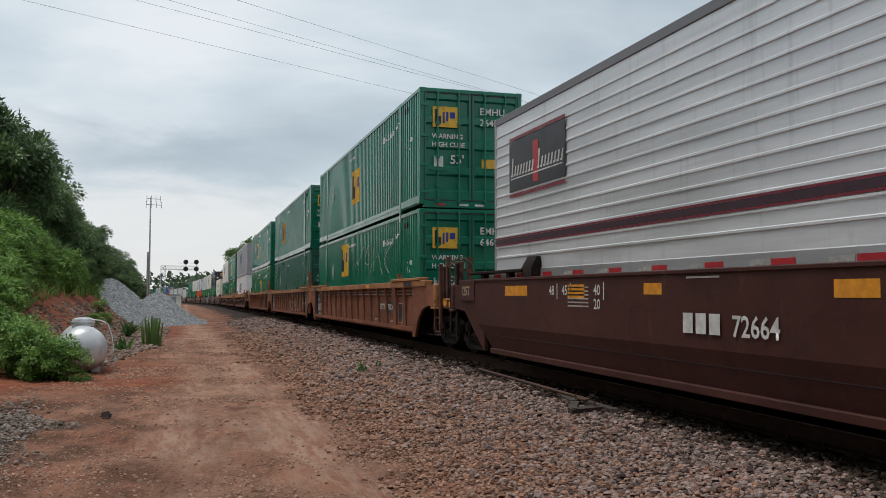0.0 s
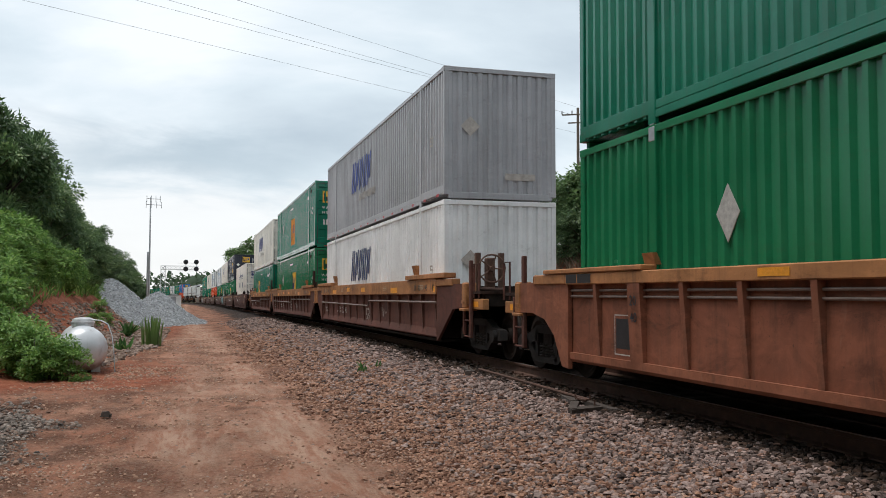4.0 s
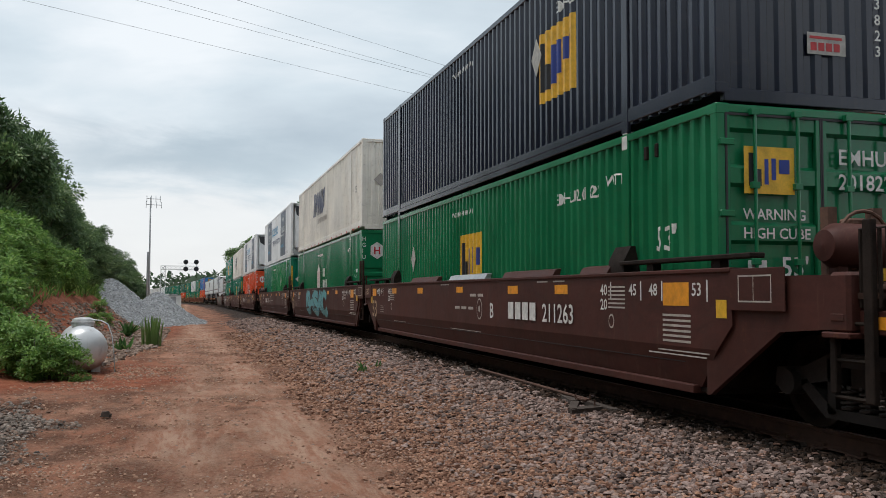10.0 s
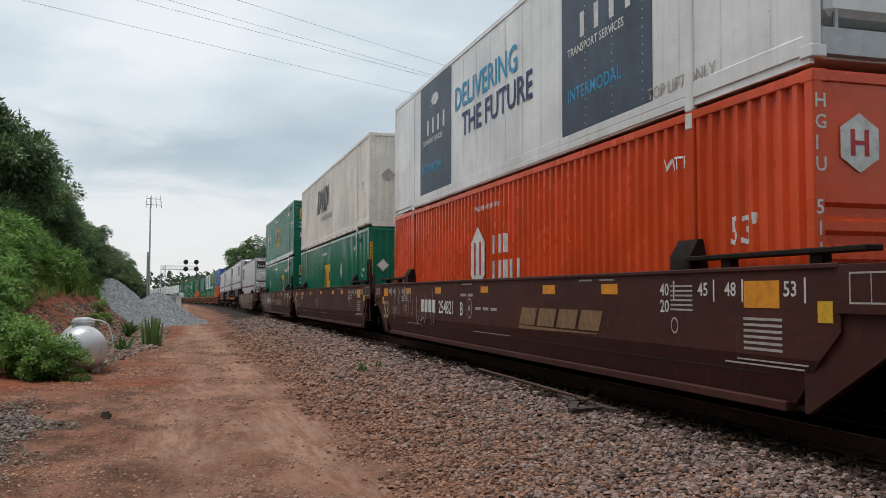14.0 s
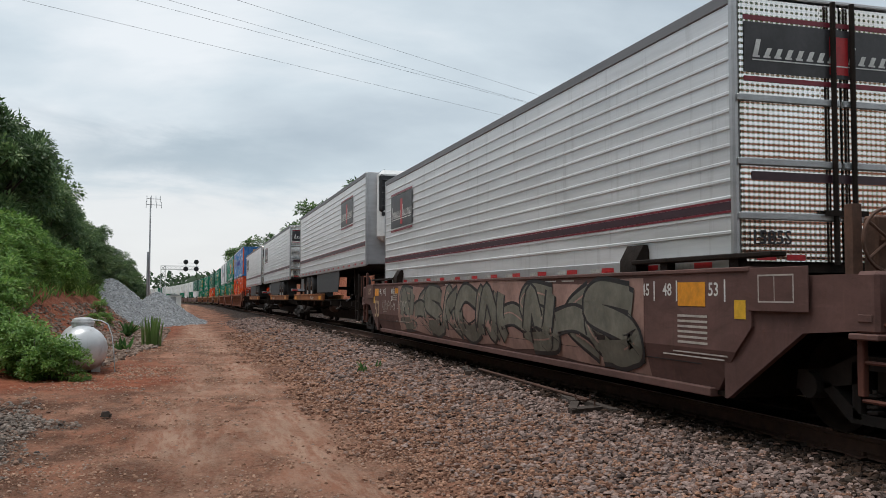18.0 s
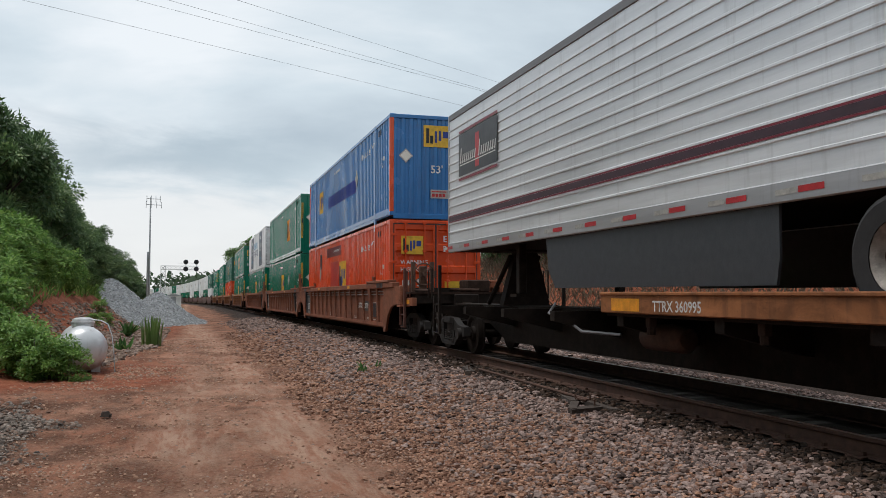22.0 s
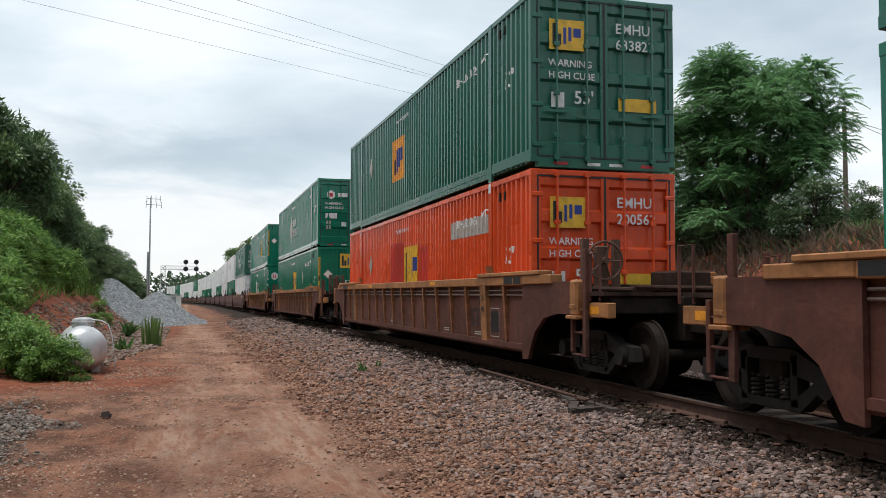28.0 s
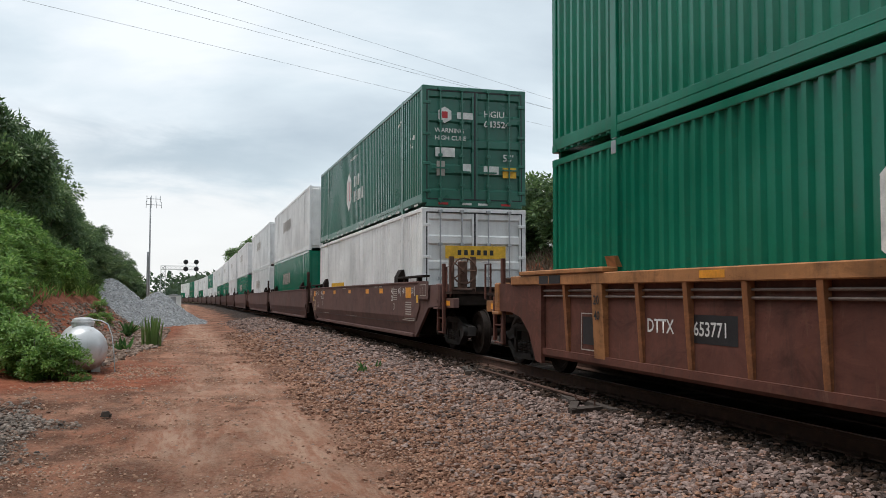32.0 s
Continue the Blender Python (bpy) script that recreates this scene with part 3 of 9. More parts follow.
# ---- the railway track ----
def make_track():
    t = thing("railway_track", "rusty railway track with tarred wooden ties in ballast", "track", kind="structure")
    prof = [(-0.075, -0.18), (0.075, -0.18), (0.07, -0.163), (0.012, -0.145), (0.010, -0.045), (0.035, -0.035), (0.037, -0.004), (0.03, 0.0), (-0.03, 0.0), (-0.037, -0.004), (-0.035, -0.035), (-0.010, -0.045), (-0.012, -0.145), (-0.07, -0.163)]
    ys = lines((-60, 100, 10), (100, 700, 12))
    for side in (-0.755, 0.755):
        b, h, n = Build(), Build(), len(prof)
        for bb, pr, lift in ((b, prof, 0.0), (h, [(-0.027, -0.002), (0.027, -0.002), (0.027, 0.002), (-0.027, 0.002)], 0.0)):
            k = len(pr)
            v = [(float(track_x(y)) + side + px, y, RAIL_Z + float(fall(y)) + pz) for y in ys for px, pz in pr]
            f = [(i * k + j, i * k + (j + 1) % k, (i + 1) * k + (j + 1) % k, (i + 1) * k + j) for i in range(len(ys) - 1) for j in range(k)]
            bb.add(v, f)
        r = part("rail", b.mesh("rail", M["rail_rust"]), t, "rusty steel rail")
        part("running_surface", h.mesh("running_surface", M["steel_worn"]), r, "bright worn rail head")
    tie = Build().box((-1.3, -0.115, -0.38), (1.3, 0.115, -0.2), 0.015).mesh("tie", M["wood"])
    plate = Build().box((-0.11, -0.1, -0.185), (0.19, 0.1, -0.165), 0.004).box((0.085, 0.02, -0.165), (0.12, 0.05, -0.13)).box((-0.11, -0.05, -0.165), (-0.075, -0.02, -0.13)).mesh("tie_plate", M["rail_rust"])
    y = -8.0
    while y < 66:
        m = rail_pose(y)
        o = part("tie", tie, t)
        o.matrix_basis = m @ pose(random.uniform(-0.06, 0.06), 0, random.uniform(-0.012, 0.004), 0, 0, random.uniform(-1.2, 1.2))
        if 3 < y < 30:
            p = part("tie_plate", plate, o)
            p.matrix_basis = pose(-0.755, 0, 0, 0, 0, 180)
        y += 0.5
    return t


make_track()


M["placard_white"] = plain("worn_placard", (0.40, 0.39, 0.36), 0.6, 0, 0.3, 14.0)


# ---- the train ----
LEN, HALF, WID, HIGH, POST = 16.154, 8.077, 1.295, 2.896, 6.096
PITCH, DEEP = 0.224, 0.046
BENDS = (0.0, 0.066, 0.104, 0.186)
MOVERS = []


def travel(t):
    """Metres that the train has rolled after t seconds."""
    return 15.789 * t + 0.0063 * t * t - 0.0000247 * t ** 3


def wave_breaks(a, b):
    """Bend lines of the corrugation between a and b (metres from the middle)."""
    out = [a]
    k = math.floor((a + HALF) / PITCH)
    while True:
        for o in BENDS:
            y = -HALF + k * PITCH + o
            if y >= b - 1e-6:
                return out + [b]
            if y > a + 1e-6:
                out.append(y)
        k += 1


def wave(y):
    """Depth of the corrugation at y: 0 on the outer ribs."""
    o = (y + HALF) % PITCH
    _, a, b, c = BENDS
    if o < a:
        return 0.0
    if o < b:
        return DEEP * (o - a) / (b - a)
    if o < c:
        return DEEP
    return DEEP * (1 - (o - c) / (PITCH - c))


def ribbon(cols, z0, z1):
    """An upright folded sheet through (x, y) columns."""
    b, n = Build(), len(cols)
    return b.add([(x, y, z) for z in (z0, z1) for x, y in cols], [(i, i + 1, n + i + 1, n + i) for i in range(n - 1)])


# lettering -----------------------------------------------------------------
WORDS = ["53'", "53", "WARNING", "HIGH CUBE", "WARNING HIGH CUBE", "TOP LIFT ONLY", "WTP", "125T", "24,000 lbs", "DELIVERING", "THE FUTURE", "EXCELLENCE", "THROUGH EXECUTION",
         "FROZEN FOOD", "TRANSPORT SERVICES", "INTERMODAL", "48", "45", "40", "20", "A", "B", "C", "LD LMT 166700", "WELL LD LMT 119,500", "ALL PURPOSE SPINE CAR", "EMHU", "HGIU", "DTTX", "TTRX 360995",
         "72664", "72450", "786218", "211263", "254821", "787763", "653771", "62036", "725341", "633823", "200562", "643524", "515933", "264593", "646918", "201822", "273201", "651133", "530180", "511210", "654204",
         "2-28 / 1-57", "H", "15617", "15825", "1644S", "531442", "278050", "269441", "53t", "LIFT"]


def make_word(body):
    cu = bpy.data.curves.new("word", "FONT")
    cu.body, cu.size, cu.resolution_u, cu.offset = body, 1.0, 2, 0.014
    ob = new("word", cu)
    me = bpy.data.meshes.new_from_object(ob.evaluated_get(bpy.context.evaluated_depsgraph_get()))
    bpy.data.objects.remove(ob)
    bpy.data.curves.remove(cu)
    return me


GLYPH = {w: make_word(w) for w in dict.fromkeys(WORDS)}


def lettering(body, size, material, parent, face, a, z, off, hug=False, stretch=1.0, upright=False, name="lettering", bold=True):
    """Writing on the near side (face 'side': starts a metres from the middle, runs forward) or on the leading end ('end': a across)."""
    key = ("word", body, round(size, 3), material.name, face, round(a, 3) if hug else 0, hug, stretch, upright)

    def make():
        bm = bmesh.new()
        if upright:
            for i, ch in enumerate(body):
                if ch == " ":
                    continue
                g = GLYPH.get(ch) or GLYPH.setdefault(ch, make_word(ch))
                k = len(bm.verts)
                bm.from_mesh(g)
                bm.verts.ensure_lookup_table()
                for v in bm.verts[k:]:
                    v.co.y -= i * 1.05
        else:
            bm.from_mesh(GLYPH.get(body) or GLYPH.setdefault(body, make_word(body)))
        for v in bm.verts:
            p, q = v.co.x * size * stretch, v.co.y * size
            v.co = (0, -p, q) if face == "side" else (p, 0, q)
        if hug:
            lo, hi = min(v.co.y for v in bm.verts) + a, max(v.co.y for v in bm.verts) + a
            for y in wave_breaks(lo, hi)[1:-1]:
                bmesh.ops.bisect_plane(bm, geom=bm.verts[:] + bm.edges[:] + bm.faces[:], plane_co=(0, y - a, 0), plane_no=(0, 1, 0))
            for v in bm.verts:
                v.co.x += wave(v.co.y + a)
        me = bpy.data.meshes.new("lettering")
        bm.to_mesh(me)
        bm.free()
        me.materials.append(material)
        return me

    ob = part(name, cached(key, make), parent)
    ob.location = (-off, a, z) if face == "side" else (a, -off, z)
    return ob


def patch(y0, y1, z0, z1, material, parent, off=WID - 0.007, hug=True, name="decal", face="side", label="", slant=0.0):
    """A painted or stuck-on field on the near side, or on the leading end."""
    b = Build()
    if face == "end":
        b.add([(y0, -off, z0), (y1, -off, z0), (y1 + slant, -off, z1), (y0 + slant, -off, z1)], [(0, 1, 2, 3)])
    elif hug:
        b = ribbon([(-off + wave(y), y) for y in wave_breaks(y0, y1)], z0, z1)
    else:
        b.add([(-off, y0, z0), (-off, y1, z0), (-off, y1 + slant, z1), (-off, y0 + slant, z1)], [(0, 1, 2, 3)])
    return part(name, b.mesh(name, material), parent, label)


def bars(rects, material, parent, off, hug=False, name="lettering", face="side", label=""):
    """Several flat bars of one word or mark, as one part. Each: y0, y1, z0, z1 and a slant."""
    b = Build()
    for y0, y1, z0, z1, *sl in rects:
        k = sl[0] if sl else 0.0
        if face == "end":
            b.add([(y0, -off, z0), (y1, -off, z0), (y1 + k, -off, z1), (y0 + k, -off, z1)], [(0, 1, 2, 3)])
        elif hug:
            r = ribbon([(-off + wave(y), y) for y in wave_breaks(y0, y1)], z0, z1)
            b.add(r.v, r.f)
        else:
            b.add([(-off, y0, z0), (-off, y1, z0), (-off, y1 + k, z1), (-off, y0 + k, z1)], [(0, 1, 2, 3)])
    return part(name, b.mesh(name, material), parent, label)


def blob(cx, cz, rx, rz, material, parent, off, face="side", n=20, name="emblem", spin=0.0):
    """A round or many-sided plain mark."""
    pts = [(cx + rx * math.cos(spin + 6.2832 * i / n), cz + rz * math.sin(spin + 6.2832 * i / n)) for i in range(n)]
    v = [(-off, p, q) if face == "side" else (p, -off, q) for p, q in pts]
    return part(name, Build().add(v, [tuple(range(n))]).mesh(name, material), parent)


def panel_mark(y0, z0, w, h, parent, base, hug=True, face="side", off=WID - 0.007, fade=False):
    """A square company mark: a yellow or white field with a dark block and two slanted blue shapes."""
    o = 0.004
    m = patch(y0, y0 + w, z0, z0 + h, base, parent, off, hug, "company_mark", face)
    dark, blue = (M["black"], M["blue_patch"])

    def q(a0, a1, c0, c1):
        lo, hi = (y0 + w * (1 - a1), y0 + w * (1 - a0)) if face == "side" else (y0 + w * a0, y0 + w * a1)
        return lo, hi, z0 + h * c0, z0 + h * c1

    bars([q(0.09, 0.2, 0.16, 0.86), q(0.23, 0.34, 0.16, 0.52)], dark, m, off + o, hug, "mark_shape", face)
    bars([q(0.40, 0.48, 0.2, 0.74), q(0.54, 0.63, 0.3, 0.76), q(0.69, 0.90, 0.44, 0.74)], blue, m, off + o, hug, "mark_shape", face)
    return m


# containers ------------------------------------------------------------------
def box_frame(t, body, paint_key, lifted):
    """Posts, rails, roof, floor and castings that all the boxes share."""
    mt = M[paint_key]
    k = paint_key

    def me(key, make):
        return cached((key, k, lifted), lambda: make().mesh(key, mt))

    up = 0.10 if lifted else 0.0
    part("roof", me("roof", lambda: Build().box((-WID + 0.03, -HALF + 0.05, HIGH - 0.05), (WID - 0.03, HALF - 0.05, HIGH - 0.012))), t)
    part("underframe", me("underframe", lambda: Build().box((-WID + 0.06, -HALF + 0.05, 0.1), (WID - 0.06, HALF - 0.05, 0.17))), t)
    for s in (-1, 1):
        part("top_rail", me(f"top_rail{s}", lambda: Build().box((s * WID, -HALF + 0.08, HIGH - 0.1), (s * (WID - 0.06), HALF - 0.08, HIGH - 0.004), 0.008)), t)
        part("bottom_rail", me(f"bottom_rail{s}", lambda: Build().box((s * WID, -POST, 0.07 if lifted else 0.03), (s * (WID - 0.06), POST, 0.17), 0.008).box((s * (WID - 0.005), -POST, 0.175), (s * (WID - 0.07), POST, 0.285), 0.006)), t)
        for e in (-1, 1):
            if s < 0:
                part("end_rail", me(f"end_rail{s}{e}", lambda: Build().box((s * WID, e * (HALF - 0.08), 0.03 + up), (s * (WID - 0.06), e * POST, 0.21 + up), 0.008)), t)
            part("corner_post", me(f"corner_post{s}{e}", lambda: Build().box((s * WID, e * HALF, 0.02 + up), (s * (WID - 0.11), e * (HALF - 0.12), HIGH - 0.01), 0.012)), t)
            if s > 0 and e > 0:
                continue
            part("lift_post", me(f"lift_post{s}{e}", lambda: Build().box((s * (WID + 0.006), e * POST - 0.085, 0.0), (s * (WID - 0.05), e * POST + 0.085, HIGH + 0.0), 0.01)), t)
            if s < 0 and not lifted:
                part("connector", cached(("conn", e), lambda: Build().box((-WID - 0.012, e * POST - 0.07, HIGH - 0.2), (-WID + 0.02, e * POST + 0.07, HIGH - 0.02), 0.01).box((-WID - 0.004, e * POST - 0.05, HIGH), (-WID + 0.1, e * POST + 0.05, HIGH + 0.03)).mesh("connector", M["print"] if e < 0 else M["galv"])), t, "pale stacking connector")
            for z in (0.0 + up, HIGH - 0.118):
                part("corner_casting", me(f"corner_casting{s}{e}{z > 1}", lambda: Build().box((s * (WID + 0.004), e * (HALF + 0.004), z), (s * (WID - 0.16), e * (HALF - 0.17), z + 0.118), 0.01)), t)


def door_end(t, paint_key, rod_key="steel_dark"):
    mt = M[paint_key]
    y = -HALF

    def leaf(s):
        b = Build()
        x0, x1 = (s * 0.012, s * (WID - 0.1))
        zs = [(0.2, 0), (0.42, 0), (0.46, 1), (0.78, 1), (0.82, 0), (1.0, 0), (1.04, 1), (1.42, 1), (1.46, 0), (1.62, 0), (1.66, 1), (2.02, 1), (2.06, 0), (2.22, 0), (2.26, 1), (2.6, 1), (2.64, 0), (HIGH - 0.1, 0)]
        v = [(x, y + 0.012 + 0.05 * d, z) for x in (x0 + s * 0.05, x1 - s * 0.05) for z, d in zs]
        n = len(zs)
        b.add(v, [(i, i + 1, n + i + 1, n + i) for i in range(n - 1)])
        for xa, xb in ((x0, x0 + s * 0.06), (x1 - s * 0.06, x1)):
            b.box((xa, y - 0.004, 0.2), (xb, y + 0.05, HIGH - 0.1), 0.006)
        return b.mesh("door", mt)

    part("sill", cached(("sill", paint_key), lambda: Build().box((-WID + 0.1, y - 0.002, 0.02), (WID - 0.1, y + 0.1, 0.19), 0.01).mesh("sill", mt)), t)
    part("header", cached(("header", paint_key), lambda: Build().box((-WID + 0.1, y - 0.002, HIGH - 0.1), (WID - 0.1, y + 0.1, HIGH - 0.006), 0.01).mesh("header", mt)), t)
    for s in (-1, 1):
        d = part("door", cached(("leaf", paint_key, s), lambda: leaf(s)), t)
        part("gasket", cached(("gasket", s), lambda: Build().box((s * 0.002, y + 0.004, 0.19), (s * 0.02, y - 0.008, HIGH - 0.1)).box((s * (WID - 0.1), y + 0.004, 0.19), (s * (WID - 0.125), y - 0.008, HIGH - 0.1)).box((s * 0.02, y - 0.007, 0.19), (s * (WID - 0.1), y + 0.004, 0.215)).box((s * 0.02, y - 0.007, HIGH - 0.125), (s * (WID - 0.1), y + 0.004, HIGH - 0.1)).mesh("gasket", M["black"])), d, "black rubber door seal")
        for x in (s * 0.33, s * 0.86):
            def rod():
                b = Build().cyl((x, y - 0.04, 0.1), (x, y - 0.04, HIGH - 0.06), 0.02, 8)
                for z in (0.14, 0.5, 1.2, 2.0, HIGH - 0.12):
                    b.box((x - 0.05, y - 0.06, z), (x + 0.05, y, z + 0.07), 0.006)
                b.box((x - 0.2, y - 0.07, 0.83 + 0.08 * (abs(x) > 0.5)), (x + 0.2, y - 0.045, 0.87 + 0.08 * (abs(x) > 0.5)))
                return b.mesh("lock_rod", M["galv"] if rod_key == "galv" else mt)
            part("lock_rod", cached(("rod", x, rod_key, paint_key), rod), d)
        for z in (0.35, 1.0, 1.7, 2.45):
            part("hinge", cached(("hinge", s, z, paint_key), lambda: Build().box((s * (WID - 0.02), y - 0.03, z), (s * (WID - 0.2), y, z + 0.07), 0.008).mesh("hinge", mt)), d)
    for x in (-0.78, -0.2, 0.2, 0.78):
        patch(x - 0.12, x + 0.12, 0.07, 0.12, M["red"] if abs(x) > 0.5 else M["print"], t, HALF + 0.006, False, "reflective_strip", "end")


def blank_end(t, paint_key, lead=True):
    """A corrugated bulkhead."""
    e = -1 if lead else 1

    def make():
        cols, k = [], 0
        x = -WID + 0.1
        while x < WID - 0.1:
            for o, d in ((0, 0), (0.08, 0), (0.115, 0.035), (0.195, 0.035)):
                if x + o < WID - 0.1:
                    cols.append((x + o, e * (HALF - 0.015 - d)))
            x += 0.23
        cols.append((WID - 0.1, e * (HALF - 0.015)))
        b = ribbon(cols, 0.15, HIGH - 0.1)
        b.box((-WID + 0.1, e * HALF, 0.02), (WID - 0.1, e * (HALF - 0.08), 0.16), 0.008).box((-WID + 0.1, e * HALF, HIGH - 0.11), (WID - 0.1, e * (HALF - 0.08), HIGH - 0.006), 0.008)
        return b.mesh("bulkhead", M[paint_key])

    part("bulkhead", cached(("bulk", paint_key, lead), make), t)


def flat_end(t, paint_key, e=1):
    part("bulkhead", cached(("flat", paint_key, e), lambda: Build().box((-WID + 0.1, e * (HALF - 0.01), 0.15), (WID - 0.1, e * (HALF - 0.07), HIGH - 0.02), 0.01).mesh("bulkhead", M[paint_key])), t)


def corrugated_sides(t, paint_key, half_key=None):
    for s in (-1, 1):
        part("side_wall", cached(("side", paint_key, s), lambda: ribbon([(s * (WID - 0.012 - wave(y)), y) for y in wave_breaks(-HALF + 0.1, HALF - 0.1)], 0.1, HIGH - 0.05).mesh("side_wall", M[paint_key])), t)


def rib_sides(t, key, pitch=0.2):
    """Bright aluminium sides with lengthwise ribs."""
    def make(s):
        zs = [0.05]
        pts = [(0.05, 0.0)]
        z = 0.42
        while z < HIGH - 0.2:
            pts += [(z - 0.022, 0.0), (z - 0.012, 0.014), (z + 0.012, 0.014), (z + 0.022, 0.0)]
            z += pitch
        pts.append((HIGH - 0.08, 0.0))
        n = len(pts)
        v = [(s * (WID - 0.012 + d), y, z) for y in (-HALF + 0.04, HALF - 0.04) for z, d in pts]
        return Build().add(v, [(i, i + 1, n + i + 1, n + i) for i in range(n - 1)]).mesh("side_wall", M[key])
    for s in (-1, 1):
        part("side_wall", cached(("ribs", key, s, pitch), lambda: make(s)), t)


def sheet_sides(t, key, seam=1.22, seam_key=None):
    """Smooth sides of riveted sheets."""
    for s in (-1, 1):
        part("side_wall", cached(("sheet", key, s), lambda: Build().box((s * (WID - 0.014), -HALF + 0.05, 0.05), (s * (WID - 0.06), HALF - 0.05, HIGH - 0.05)).mesh("side_wall", M[key])), t)
    def seams():
        b = Build()
        y = -HALF + 0.6
        while y < HALF - 0.2:
            b.box((-WID + 0.016, y - 0.02, 0.2), (-WID + 0.010, y + 0.02, HIGH - 0.1))
            z = 0.25
            while z < HIGH - 0.15:
                b.cyl((-WID + 0.012, y, z), (-WID + 0.005, y, z), 0.011, 5)
                z += 0.11
            y += seam / 2
        return b.mesh("riveting", M[seam_key or key])
    part("riveting", cached(("seams", key, seam), seams), t)


def conspicuity(t, z=0.06, off=WID + 0.003, step_=1.1):
    y = -HALF + 0.4
    while y < HALF - 0.3:
        patch(y, y + (0.34 if off > WID + 0.005 else 0.2), z, z + 0.06, M["red"], t, off, False, "reflective_strip")
        patch(y + 0.36, y + 0.66, z, z + 0.055, M["placard_white"], t, off, False, "reflective_strip") if off > WID + 0.005 else None
        y += step_


def small_print(t, low=False, key="print"):
    lettering("53'", 0.4, M[key], t, "side", -6.75, 1.4 if low else 1.55, WID - 0.008, True)
    lettering("WTP", 0.2, M[key], t, "side", -5.55, 2.3, WID - 0.008, True)
    lettering("WARNING HIGH CUBE", 0.13, M[key], t, "side", 1.4, 2.45, WID - 0.008, True)


def emp_box(paint_key, lifted, end, mark="yellow", low=False, number="", label="", my=0.0, mz=0.95, ms=1.2):
    """A 53-foot corrugated steel container."""
    t = thing("shipping_container", label, "container", "double-stacked containers")
    box_frame(t, None, paint_key, lifted)
    corrugated_sides(t, paint_key)
    blank_end(t, paint_key, False)
    if end == "doors":
        door_end(t, paint_key)
        if mark in ("yellow", "gold"):
            panel_mark(-0.98, 1.95, 0.62, 0.5, t, M["yellow"], False, "end", HALF + 0.014)
        patch(0.25, 0.95, 1.0, 1.22, M["yellow"], t, HALF + 0.016, False, "placard", "end")
        patch(-0.95, -0.72, 1.0, 1.25, M["print"], t, HALF + 0.016, False, "placard", "end")
        lettering("WARNING", 0.16, M["print"], t, "end", -1.0, 1.68, HALF + 0.018)
        lettering("HIGH CUBE", 0.16, M["print"], t, "end", -1.0, 1.48, HALF + 0.018)
        lettering("53'", 0.3, M["print"], t, "end", -0.55, 1.08, HALF + 0.018)
        if number:
            lettering(number[0], 0.24, M["print"], t, "end", 0.2, 2.3, HALF + 0.018)
            lettering(number[1], 0.24, M["print"], t, "end", 0.2, 2.03, HALF + 0.018)
    else:
        blank_end(t, paint_key, True)
        if mark in ("yellow", "gold"):
            panel_mark(-0.35, 2.02, 0.8, 0.6, t, M["yellow"], False, "end", HALF - 0.008)
        lettering("53'", 0.3, M["print"], t, "end", -0.15, 1.3, HALF - 0.005)
        if number:
            lettering(" ".join(number), 0.17, M["print"], t, "end", 0.74, 2.42, HALF - 0.005, upright=True)
        patch(-0.15, 0.35, 0.6, 0.84, M["placard_white"], t, HALF - 0.005, False, "placard", "end")
        bars([(-0.11 + 0.1 * k, -0.03 + 0.1 * k, 0.64, 0.73) for k in range(4)] + [(-0.12, 0.3, 0.77, 0.8)], M["red"], t, HALF - 0.002, False, "small_print", "end")
        if paint_key.startswith("green"):
            for x in (-WID + 0.03, WID - 0.09):
                m = patch(x, x + 0.085, 0.75, 2.45, M["yellow"], t, HALF + 0.004, False, "corner_stripe", "end", "yellow corner stripe with black marks")
                bars([(x + 0.025, x + 0.06, 0.85 + 0.1 * k, 0.91 + 0.1 * k) for k in range(16) if k not in (6, 7, 8)] + [(x + 0.012, x + 0.073, 1.45, 1.7)], M["black"], m, HALF + 0.007, False, "small_print", "end")
        blob(-0.85, 1.75, 0.2, 0.2, M["placard_white"], t, HALF - 0.004, "end", 4, "placard")
        blob(-0.85, 1.75, 0.16, 0.16, M["cream"], t, HALF - 0.002, "end", 4, "placard_field")
    small_print(t, not lifted)
    if number:
        lettering("EMHU " + number[1], 0.24, M["print"], t, "side", -3.9, 2.2, WID - 0.008, True)
    py = -3.2 if end == "blank" else 4.6
    part("placard", cached(("diamond", py), lambda: Build().prism([(py - 0.2, 1.72), (py, 1.42), (py + 0.2, 1.72), (py, 2.02)], "x", -WID - 0.004, -WID + 0.004).mesh("placard", M["placard_white"])), t, "worn white diamond placard holder")
    for y in (-6.85, -6.6):
        part("door_catch", cached(("catch", y), lambda: Build().box((-WID - 0.004, y - 0.035, 2.5), (-WID + 0.05, y + 0.035, 2.66), 0.008).mesh("door_catch", M["steel_dark"])), t)
    if mark == "yellow":
        panel_mark(my - ms * 0.56, mz, ms * 1.12, ms * 0.92, t, M["yellow"])
    elif mark == "gold":
        panel_mark(my - ms * 0.56, mz, ms * 1.12, ms * 0.92, t, M["amber"])
    elif mark == "hex":
        hub_mark(t, 1.6, 1.45, off=WID - 0.003)
    return t


